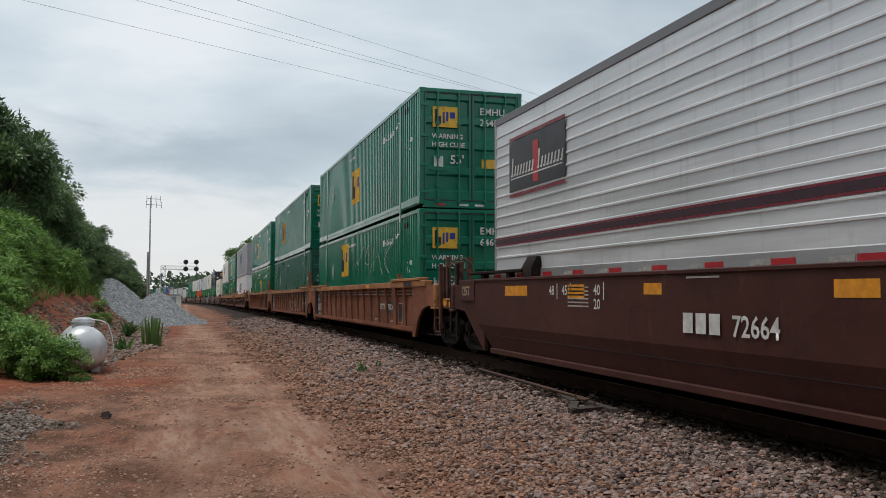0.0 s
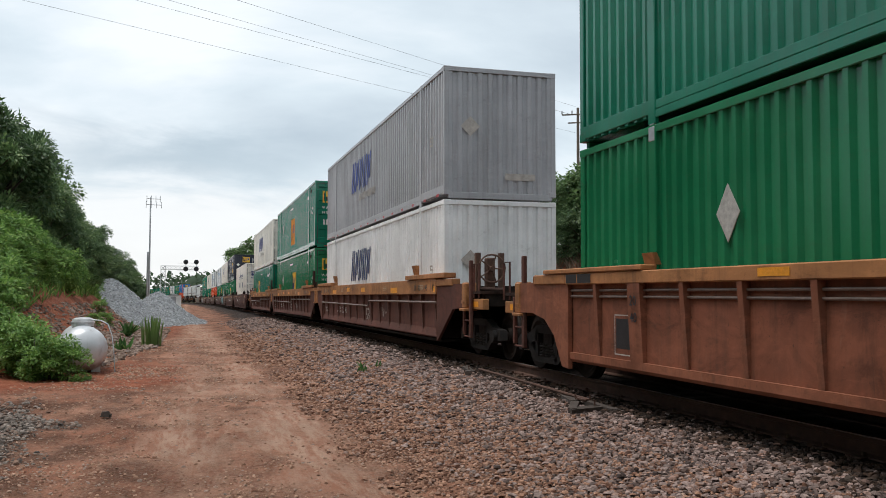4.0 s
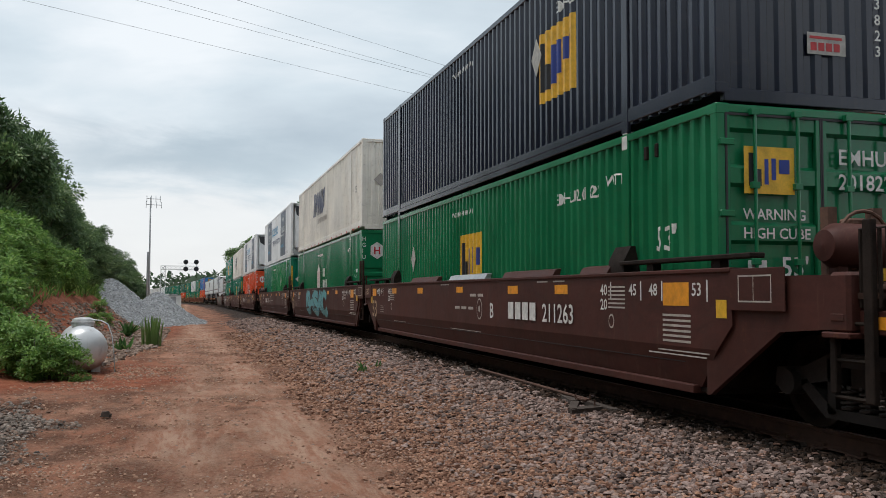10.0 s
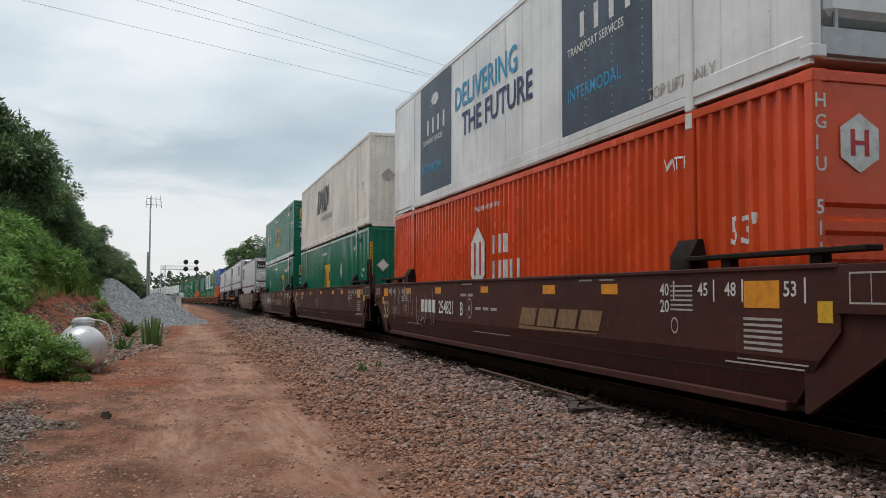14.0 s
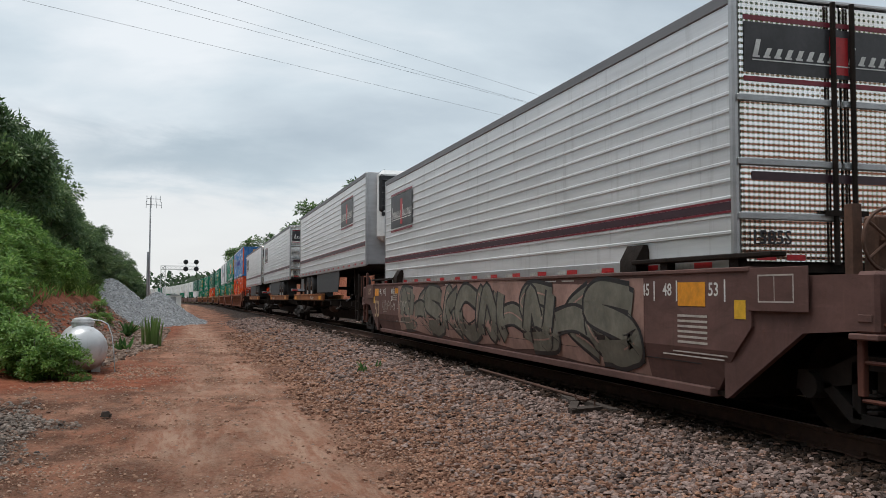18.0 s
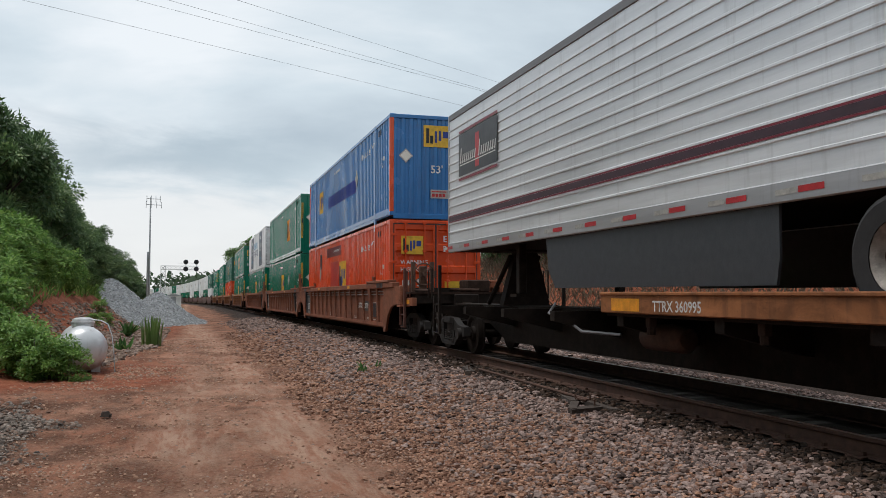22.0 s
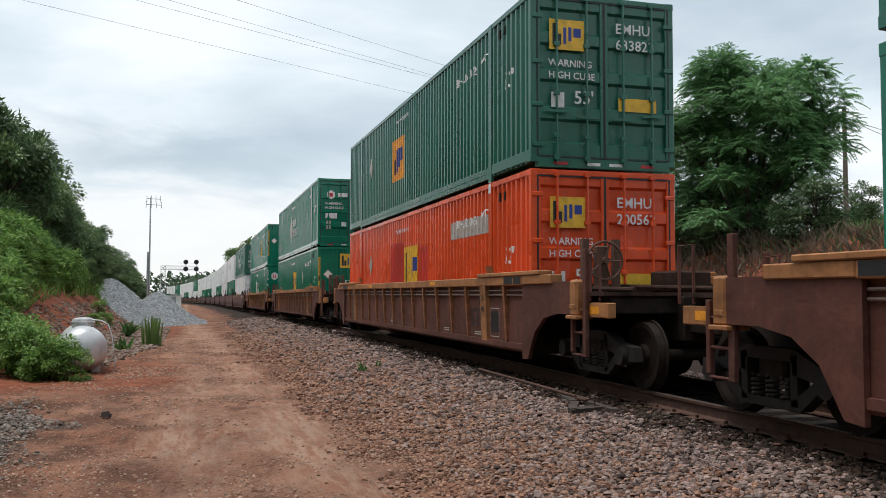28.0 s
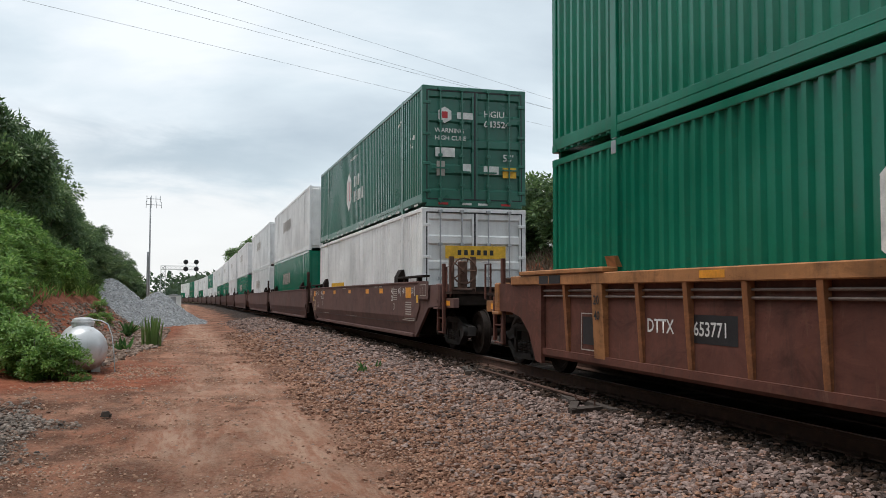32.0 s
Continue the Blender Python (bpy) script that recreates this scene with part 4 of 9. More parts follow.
def hub_mark(t, y, z, off, white="print", big=1.0):
    """A six-sided white badge with a red bar shape and two rows of plain letter bars."""
    blob(y, z, 0.42 * big, 0.55 * big, M[white], t, off, n=6, spin=math.pi / 2, name="company_badge")
    bars([(y + dy * big - 0.05, y + dy * big + 0.05, z - 0.28 * big, z + 0.28 * big) for dy in (-0.14, 0.14)], M["red"], t, off + 0.004, False, "badge_shape")
    rects = [(y - (0.85 + k * 0.27) * big, y - (0.85 + k * 0.27 - 0.14) * big, z + 0.06, z + 0.06 + 0.3 * big) for k in range(3)]
    rects += [(y - (0.85 + k * 0.27) * big, y - (0.85 + k * 0.27 - 0.14) * big, z - 0.36 * big, z - 0.06 * big) for k in range(5)]
    bars(rects, M[white], t, WID - 0.006, True)


def plain_word(t, y0, z0, w, h, n, material, off, slant=0.06, hug=False):
    """A company name drawn as plain slanted bars."""
    rects = []
    for i in range(n):
        a, c, d = y0 - w * (i + 1) / n, w / n, (0.0, 0.18, 0.08)[i % 3]
        rects.append((a + 0.58 * c, a + 0.88 * c, z0, z0 + h * (1 - 0.4 * d), -slant))
        rects.append((a + 0.12 * c, a + 0.38 * c, z0 + h * d, z0 + h, -slant))
    bars(rects, material, t, off, hug, "company_name")


def grooved_end(t, paint_key):
    """A bulkhead that is smooth above and grooved lengthwise below."""
    def make():
        y = -HALF + 0.02
        pts = [(0.15, 0.0)]
        for k in range(6):
            z = 0.3 + 0.25 * k
            pts += [(z, 0.0), (z + 0.04, 0.05), (z + 0.12, 0.05), (z + 0.16, 0.0)]
        pts.append((HIGH - 0.1, 0.0))
        n = len(pts)
        b = Build().add([(x, y + d, z) for x in (-WID + 0.1, WID - 0.1) for z, d in pts], [(i, i + 1, n + i + 1, n + i) for i in range(n - 1)])
        b.box((-WID + 0.1, -HALF, 0.02), (WID - 0.1, -HALF + 0.08, 0.16), 0.008).box((-WID + 0.1, -HALF, HIGH - 0.11), (WID - 0.1, -HALF + 0.08, HIGH - 0.006), 0.008)
        return b.mesh("bulkhead", M[paint_key])

    part("bulkhead", cached(("grooved", paint_key), make), t)


def hub_box(paint_key, lifted, end, white="print", label="", big=1.3, number=""):
    t = thing("shipping_container", label, "container", "double-stacked containers")
    box_frame(t, None, paint_key, lifted)
    corrugated_sides(t, paint_key)
    blank_end(t, paint_key, False)
    if end == "doors":
        door_end(t, paint_key)
        blob(-0.75, 2.2, 0.19, 0.2, M["print"], t, HALF + 0.014, "end", 6, "company_badge", math.pi / 2)
        patch(-0.82, -0.68, 2.12, 2.28, M["red"], t, HALF + 0.018, False, "badge_bar", "end")
        patch(-0.45, -0.05, 2.12, 2.28, M["print"], t, HALF + 0.014, False, "letter_bar", "end")
        lettering("WARNING", 0.15, M["print"], t, "end", -1.0, 1.78, HALF + 0.018)
        lettering("HIGH CUBE", 0.15, M["print"], t, "end", -1.0, 1.6, HALF + 0.018)
        patch(-0.98, -0.5, 1.2, 1.42, M["print"], t, HALF + 0.016, False, "placard", "end")
        patch(-0.3, -0.1, 0.85, 1.05, M["print"], t, HALF + 0.016, False, "placard", "end")
        patch(-0.95, -0.75, 0.75, 1.1, M["dull_print"], t, HALF + 0.016, False, "placard", "end")
        patch(0.7, 1.05, 0.75, 1.0, M["yellow"], t, HALF + 0.016, False, "placard", "end")
        patch(0.22, 0.6, 0.82, 1.02, M["print"], t, HALF + 0.016, False, "placard", "end")
        lettering("53'", 0.24, M["print"], t, "end", 0.7, 1.15, HALF + 0.018)
        lettering("HGIU", 0.22, M["print"], t, "end", 0.22, 2.2, HALF + 0.018)
        if number:
            lettering(number, 0.22, M["print"], t, "end", 0.22, 1.96, HALF + 0.018)
    else:
        grooved_end(t, paint_key)
        blob(-0.8, 2.25, 0.24, 0.27, M["print"], t, HALF - 0.006, "end", 6, "company_badge", math.pi / 2)
        bars([(-0.9, -0.85, 2.13, 2.37), (-0.75, -0.7, 2.13, 2.37), (-0.86, -0.74, 2.23, 2.27)], M["red"], t, HALF - 0.003, False, "badge_shape", "end")
        bars([(-0.42 + 0.13 * k, -0.32 + 0.13 * k, 2.28, 2.42) for k in range(3)] + [(-0.42 + 0.13 * k, -0.32 + 0.13 * k, 2.1, 2.22) for k in range(5)], M["print"], t, HALF - 0.006, False, "letter_bar", "end")
        lettering("WARNING HIGH CUBE", 0.15, M["print"], t, "end", -0.35, 1.47, HALF - 0.016)
        lettering("53'", 0.28, M["print"], t, "end", 0.1, 0.98, HALF - 0.016)
        for x in (-WID + 0.03, WID - 0.1):
            lettering("HGIU 511210", 0.18, M["print"], t, "end", x - 0.02, 2.55, HALF + 0.004, upright=True)
    small_print(t, not lifted)
    if lifted:
        y = -7.7
        while y < 7.4:
            patch(y, y + 0.36, 0.06, 0.11, M["print"], t, WID + 0.003, False, "reflective_strip")
            y += 0.95
        hub_mark(t, 1.6, 1.45, WID - 0.003, white, 1.2)
    else:
        hub_mark(t, 1.2, 1.55, WID - 0.003, white, 1.1)
    return t


def swift_box(paint_key, lifted, end, ink="ink", label="", plate=False, top=2.0):
    t = thing("shipping_container", label, "container", "double-stacked containers")
    box_frame(t, None, paint_key, lifted)
    corrugated_sides(t, paint_key)
    blank_end(t, paint_key, False)
    if end == "doors":
        door_end(t, paint_key, "galv")
        plain_words_end(t, 5, -0.9, 2.35, 1.1, 0.26, M["blue_patch"])
        patch(0.2, 0.55, 1.1, 1.35, M["yellow"], t, HALF + 0.016, False, "placard", "end")
        patch(-0.9, -0.4, 1.25, 1.5, M["dull_print"], t, HALF + 0.016, False, "placard", "end")
    else:
        blank_end(t, paint_key, True)
        patch(0.1, 0.8, 0.45, 0.6, M["dull_print"], t, HALF - 0.005, False, "letter_bar", "end")
        blob(-0.7, 1.6, 0.22, 0.22, M["dull_print"], t, HALF - 0.005, "end", 4, "placard")
    plain_word(t, 3.0, 1.32, 3.1, 0.98, 5, M[ink], WID - 0.004, 0.26, False)
    plain_word(t, 1.7, 0.95, 2.6, 0.22, 10, M["dull_print"], WID - 0.004, 0.03, False)
    lettering("53'", 0.3, M["dull_print"], t, "side", -6.9, 1.3, WID - 0.008, True)
    conspicuity(t, 0.09)
    return t


def plain_words_end(t, n, x0, z0, w, h, material):
    bars([(x0 + w * i / n + 0.02, x0 + w * (i + 0.85) / n, z0, z0 + h, 0.05) for i in range(n)], material, t, HALF + 0.018, False, "company_name", "end")


def sheet_box(key, lifted, end, label=""):
    """A smooth riveted white container with dark name bars and pairs of round marks."""
    t = thing("shipping_container", label, "container", "single containers")
    box_frame(t, None, key, lifted)
    sheet_sides(t, key)
    flat_end(t, key, 1)
    door_end(t, "cream", "galv")
    plain_word(t, 2.5, 1.72, 2.9, 0.36, 8, M["ink"], WID - 0.004, 0.14)
    plain_word(t, -0.45, 1.74, 3.1, 0.28, 12, M["ink"], WID - 0.004, 0.0)
    patch(-3.6, 2.6, 1.6, 1.64, M["ink"], t, WID - 0.004, False, "underline")
    for y in (1.95, 1.3, -2.25, -2.9):
        blob(y, 1.0, 0.29, 0.29, M["ink"], t, WID - 0.004, name="round_mark")
    for y in (4.9, -0.4):
        blob(y, 1.2, 0.1, 0.18, M["black"], t, WID - 0.004, n=4, name="placard")
    lettering("53'", 0.34, M["ink"], t, "side", -0.3, 0.32, WID - 0.003)
    lettering("531442", 0.2, M["ink"], t, "side", 7.4, 0.4, WID - 0.003)
    plain_word(t, -5.2, 0.7, 2.0, 0.15, 12, M["ink"], WID - 0.004, 0.0)
    for y in (-4.7, -5.9):
        patch(y, y + 0.55, 0.22, 0.36, M["print"], t, WID - 0.004, False, "reflective_strip")
    for x in (-0.72, -0.46, 0.42, 0.7):
        blob(x, 1.85, 0.12, 0.12, M["ink"], t, HALF + 0.02, "end", name="round_mark")
    plain_words_end(t, 8, -0.92, 2.02, 0.9, 0.16, M["ink"])
    plain_words_end(t, 10, 0.1, 2.02, 0.85, 0.12, M["ink"])
    plain_words_end(t, 16, -0.9, 1.5, 1.75, 0.13, M["ink"])
    for x in (-0.56, 0.2):
        for z0, z1 in ((2.3, 2.75), (0.5, 1.4)):
            part("stop_block", Build().box((x - 0.05, -HALF - 0.03, z0), (x + 0.05, -HALF + 0.03, z1), 0.008).mesh("stop_block", M["wood_block"]), t)
    conspicuity(t, 0.07)
    return t


def silver_band(t):
    patch(-HALF + 0.06, HALF - 0.06, 0.645, 0.735, M["band"], t, WID + 0.005, False, "stripe", label="dark stripe")
    patch(-HALF + 0.06, HALF - 0.06, 0.62, 0.643, M["red_dull"], t, WID + 0.005, False, "stripe", label="red pinstripe")
    patch(-HALF + 0.06, HALF - 0.06, 0.737, 0.76, M["red_dull"], t, WID + 0.005, False, "stripe", label="red pinstripe")


def silver_sign(t, y0, z0, w, h, face="side", off=WID + 0.008):
    """A black sign with a red figure shape, white script strokes and red edges."""
    m = patch(y0, y0 + w, z0, z0 + h, M["sign_dark"], t, off, False, "sign_panel", face)
    for z in (z0 - 0.09, z0 + h + 0.02):
        patch(y0, y0 + w, z, z + 0.05, M["red_dull"], m, off, False, "stripe", face)
    c = y0 + w * 0.5
    patch(c - 0.06 * w, c + 0.04 * w, z0 + 0.08 * h, z0 + h * 0.85, M["red"], m, off + 0.004, False, "sign_shape", face)
    sgn = -1 if face == "side" else 1
    rects = [(c - 0.46 * w, c + 0.46 * w, z0 + h * 0.24, z0 + h * 0.265)]
    for i in range(17):
        x = c + sgn * ((i + 0.5) / 17 - 0.5) * w * 0.94
        hh = 0.36 if i in (0, 9) else 0.2
        if i != 8:
            rects.append((x - 0.016 * w, x + 0.008 * w, z0 + h * 0.3, z0 + h * (0.3 + hh), 0.02 * w * sgn))
            rects.append((x - 0.016 * w, x + 0.02 * w, z0 + h * 0.3, z0 + h * 0.34))
    bars(rects, M["print"], m, off + 0.006, False, "script", face)


def mirror_doors(t, number):
    """Polished quilted steel doors with a sign across the top."""
    y = -HALF
    for s in (-1, 1):
        d = part("door", cached(("mirror", s), lambda: Build().box((s * 0.01, y - 0.005, 0.12), (s * (WID - 0.07), y + 0.05, HIGH - 0.08), 0.008).mesh("door", M["quilt"])), t, "polished quilted steel door")
        part("lock_rod", cached(("mrod", s), lambda: Build().cyl((s * 0.12, y - 0.05, 0.1), (s * 0.12, y - 0.05, HIGH - 0.05), 0.028, 8).box((s * 0.12 - 0.14, y - 0.08, 0.6), (s * 0.12 + 0.14, y - 0.05, 0.66)).mesh("lock_rod", M["steel_dark"])), d)
        for z in (0.55, 1.1, 1.75):
            part("hinge_bar", cached(("mh", s, z), lambda: Build().box((s * 0.02, y - 0.03, z), (s * (WID - 0.03), y - 0.005, z + 0.07), 0.008).mesh("hinge_bar", M["galv"])), d)
    silver_sign(t, -WID + 0.12, 2.05, 2 * WID - 0.24, 0.52, "end", HALF + 0.012)
    patch(-1.1, 1.1, 0.95, 1.04, M["band"], t, HALF + 0.01, False, "stripe", "end")
    lettering(number, 0.2, M["black"], t, "end", -1.15, 0.3, HALF + 0.04)
    for x in (-1.05, -0.7, 0.5, 0.9):
        patch(x, x + 0.22, 0.14, 0.2, M["red"], t, HALF + 0.012, False, "reflective_strip", "end")


def silver_shell(t):
    for s in (-1, 1):
        for e in (-1, 1):
            part("corner_post", cached(("spost", s, e), lambda: Build().box((s * (WID + 0.004), e * HALF, 0.02), (s * (WID - 0.07), e * (HALF - 0.09), HIGH - 0.01), 0.02).mesh("corner_post", M["alu"])), t)
        part("top_rail", cached(("stop", s), lambda: Build().box((s * (WID + 0.004), -HALF + 0.05, HIGH - 0.14), (s * (WID - 0.06), HALF - 0.05, HIGH - 0.005), 0.012).mesh("top_rail", M["alu_dark"])), t)
        part("bottom_rail", cached(("sbot", s), lambda: Build().box((s * (WID + 0.004), -HALF + 0.05, 0.0), (s * (WID - 0.05), HALF - 0.05, 0.2), 0.012).mesh("bottom_rail", M["alu"])), t)
    part("roof", cached("sroof", lambda: Build().box((-WID + 0.03, -HALF + 0.02, HIGH - 0.04), (WID - 0.03, HALF - 0.02, HIGH), 0.01).mesh("roof", M["alu"])), t)
    part("underframe", cached("sunder", lambda: Build().box((-WID + 0.05, -HALF + 0.03, 0.02), (WID - 0.05, HALF - 0.03, 0.12)).mesh("underframe", M["steel_dark"])), t)
    rib_sides(t, "ribbed_alu", 0.178)
    silver_band(t)
    conspicuity(t, 0.07, WID + 0.008)


def silver_box(number, label, sign_y=5.0):
    t = thing("refrigerated_container", label, "container", "silver boxes")
    silver_shell(t)
    flat_end(t, "alu", 1)
    mirror_doors(t, number)
    silver_sign(t, sign_y, 1.5, 2.3, 0.85)
    return t


def reefer_box(lifted, end, phrase, label):
    """A white insulated container with dark blue picture panels and a cooling unit or doors at the leading end."""
    t = thing("refrigerated_container", label, "container", "double-stacked containers")
    box_frame(t, None, "white", lifted)
    sheet_sides(t, "white", 1.6)
    flat_end(t, "white", 1)
    o = WID - 0.006
    for y0, w in ((-5.3, 2.6), (2.95, 2.5)):
        patch(y0, y0 + w, 0.24, HIGH - 0.11, M["ink_panel"], t, o, False, "picture_panel", label="dark blue panel with pale shapes")
        blob(y0 + w / 2, 2.35, 0.3, 0.14, M["print"], t, o + 0.004, n=7, name="emblem")
        bars([(y0 + w * (0.74 - 0.17 * i) - 0.09, y0 + w * (0.74 - 0.17 * i) + 0.05, 1.6, 1.95) for i in range(4)], M["print"], t, o + 0.004)
        lettering("TRANSPORT SERVICES", 0.105 * w / 1.6, M["print"], t, "side", y0 + w * 0.92, 1.4, o + 0.004)
        if w > 2:
            lettering("INTERMODAL", 0.26, M["sky_ink"], t, "side", y0 + w * 0.92, 0.75, o + 0.004)
    a, b = phrase
    lettering(a, 0.66, M["sky_ink"], t, "side", 2.7, 1.75, o + 0.004)
    lettering(b, 0.42 if len(b) > 12 else 0.66, M["ink"], t, "side", 2.2, 1.15, o + 0.004)
    lettering("TOP LIFT ONLY", 0.2, M["dull_print"], t, "side", -5.2, 0.3, o + 0.004)
    if end == "doors":
        door_end(t, "white", "galv")
        for x in (-0.9, 0.15):
            patch(x, x + 0.75, 1.65, 2.3, M["ink_panel"], t, HALF + 0.016, False, "picture_panel", "end")
            blob(x + 0.37, 2.05, 0.2, 0.11, M["print"], t, HALF + 0.02, "end", 12, "emblem")
        lettering("INTERMODAL", 0.24, M["sky_ink"], t, "end", -0.85, 1.3, HALF + 0.02)
    else:
        part("end_wall", cached("rend", lambda: Build().box((-WID + 0.1, -HALF + 0.35, 0.1), (WID - 0.1, -HALF + 0.42, HIGH - 0.03)).mesh("end_wall", M["white"])), t)
        u = part("cooling_unit", cached("cool", lambda: Build().box((-1.1, -HALF + 0.02, 0.5), (1.12, -HALF + 0.36, HIGH - 0.14), 0.06).mesh("cooling_unit", M["white"])), t, "white cooling unit")
        part("grille", cached("grille", lambda: Build().prism([(-1.1, 2.72), (1.12, 2.72), (1.12, 1.78), (-0.35, 1.78), (-1.0, 2.25)], "y", -HALF - 0.005, -HALF + 0.08).mesh("grille", M["black"])), u, "black louvred grille")
        for i in range(7):
            part("louvre", cached(("louvre", i), lambda: Build().box((-0.3 - 0.055 * i, -HALF - 0.016, 1.86 + 0.11 * i), (1.0, -HALF + 0.0, 1.89 + 0.11 * i), 0.006).mesh("louvre", M["skirt"])), u)
        part("access_panel", cached("access", lambda: Build().box((-0.45, -HALF + 0.005, 0.9), (0.02, -HALF + 0.05, 1.62), 0.02).mesh("access_panel", M["black"])), u, "dark access panel")
        part("fuel_rail", cached("fuelrail", lambda: Build().box((-WID + 0.1, -HALF, 0.12), (WID - 0.1, -HALF + 0.08, 0.38), 0.015).mesh("fuel_rail", M["galv"])), t)
        for x in (-1.0, 1.08):
            part("guard_tube", cached(("guard", x), lambda: Build().cyl((x, -HALF + 0.05, 0.3), (x, -HALF + 0.05, HIGH - 0.1), 0.025, 8).mesh("guard_tube", M["galv"])), t)
    return t


def hunt_box(lifted, end, label, band=True):
    t = thing("shipping_container", label, "container", "double-stacked containers")
    box_frame(t, None, "white", lifted)
    corrugated_sides(t, "white")
    blank_end(t, "white", False)
    door_end(t, "white", "galv")
    m = patch(-0.75, 0.75, 1.7, 2.0, M["yellow"], t, HALF + 0.07, False, "company_mark", "end")
    bars([(-0.45 + 0.16 * i, -0.36 + 0.16 * i, 1.78, 1.9) for i in range(6)], M["black"], m, HALF + 0.074, False, "lettering", "end")
    if band:
        m = patch(2.6, 5.2, 0.5, 1.3, M["yellow"], t)
        bars([(2.9 + 0.42 * i, 3.12 + 0.42 * i, 0.65, 1.15) for i in range(5)], M["black"], m, WID - 0.002, True)
    else:
        plain_word(t, 3.0, 1.6, 3.4, 0.5, 6, M["dull_print"], WID - 0.004, 0.0, False)
    return t


def far_box(key, lifted, label, strip=None):
    """A container that stays in the distance: shell, frame and doors."""
    t = thing("shipping_container", label, "container", "double-stacked containers")

    def shell():
        b = Build()
        for s in (-1, 1):
            r = ribbon([(s * (WID - 0.012 - wave(y)), y) for y in wave_breaks(-HALF + 0.1, HALF - 0.1)], 0.1, HIGH - 0.05)
            b.add(r.v, r.f)
        return b.box((-WID + 0.08, -HALF + 0.03, 0.1), (WID - 0.08, HALF - 0.03, HIGH - 0.03)).mesh("shell", M[key])

    def rails():
        b = Build()
        for s in (-1, 1):
            b.box((s * WID, -HALF, HIGH - 0.1), (s * (WID - 0.06), HALF, HIGH)).box((s * WID, -HALF, 0.03), (s * (WID - 0.06), HALF, 0.19))
            for y in (-HALF + 0.06, -POST, POST, HALF - 0.06):
                b.box((s * (WID + 0.004), y - 0.07, 0.0), (s * (WID - 0.1), y + 0.06, HIGH))
        return b.mesh("outer_frame", M[key])

    part("shell", cached(("fshell", key), shell), t)
    part("outer_frame", cached(("frails", key), rails), t)
    for s in (-1, 1):
        part("door", cached(("fdoor", key, s), lambda: Build().box((s * 0.02, -HALF + 0.03, 0.2), (s * 1.18, -HALF - 0.01, HIGH - 0.12), 0.02).cyl((s * 0.35, -HALF - 0.03, 0.1), (s * 0.35, -HALF - 0.03, HIGH - 0.1), 0.03, 6).cyl((s * 0.85, -HALF - 0.03, 0.1), (s * 0.85, -HALF - 0.03, HIGH - 0.1), 0.03, 6).mesh("door", M[key])), t)
    plain_word(t, 3.0, 1.5, 3.6, 0.6, 6, M[strip or "dull_print"], WID + 0.002, 0.0, False)
    return t


# railway cars -------------------------------------------------------------------
def wheelset_mesh(r):
    def make():
        b = Build()
        for s in (-1, 1):
            b.lathe([(-0.07, 0.09), (-0.07, r - 0.12), (-0.075, r - 0.04), (-0.075, r + 0.028), (-0.045, r + 0.028), (-0.04, r), (0.065, r - 0.006), (0.065, r - 0.07), (0.02, r - 0.13), (0.03, 0.16), (0.09, 0.14), (0.09, 0.0)] if s > 0 else
                    [(0.07, 0.09), (0.07, r - 0.12), (0.075, r - 0.04), (0.075, r + 0.028), (0.045, r + 0.028), (0.04, r), (-0.065, r - 0.006), (-0.065, r - 0.07), (-0.02, r - 0.13), (-0.03, 0.16), (-0.09, 0.14), (-0.09, 0.0)], (s * 0.755, 0, 0), "x", 28)
            for i in range(3):
                a = 2.094 * i + 0.3
                b.cyl((s * 0.85, math.cos(a) * 0.07, math.sin(a) * 0.07), (s * 0.87, math.cos(a) * 0.07, math.sin(a) * 0.07), 0.02, 6)
        b.cyl((-1.02, 0, 0), (1.02, 0, 0), 0.08, 14)
        return b.mesh("wheelset", M["steel_dark"])
    return cached(("wheelset", r), make)


WHEELS = []


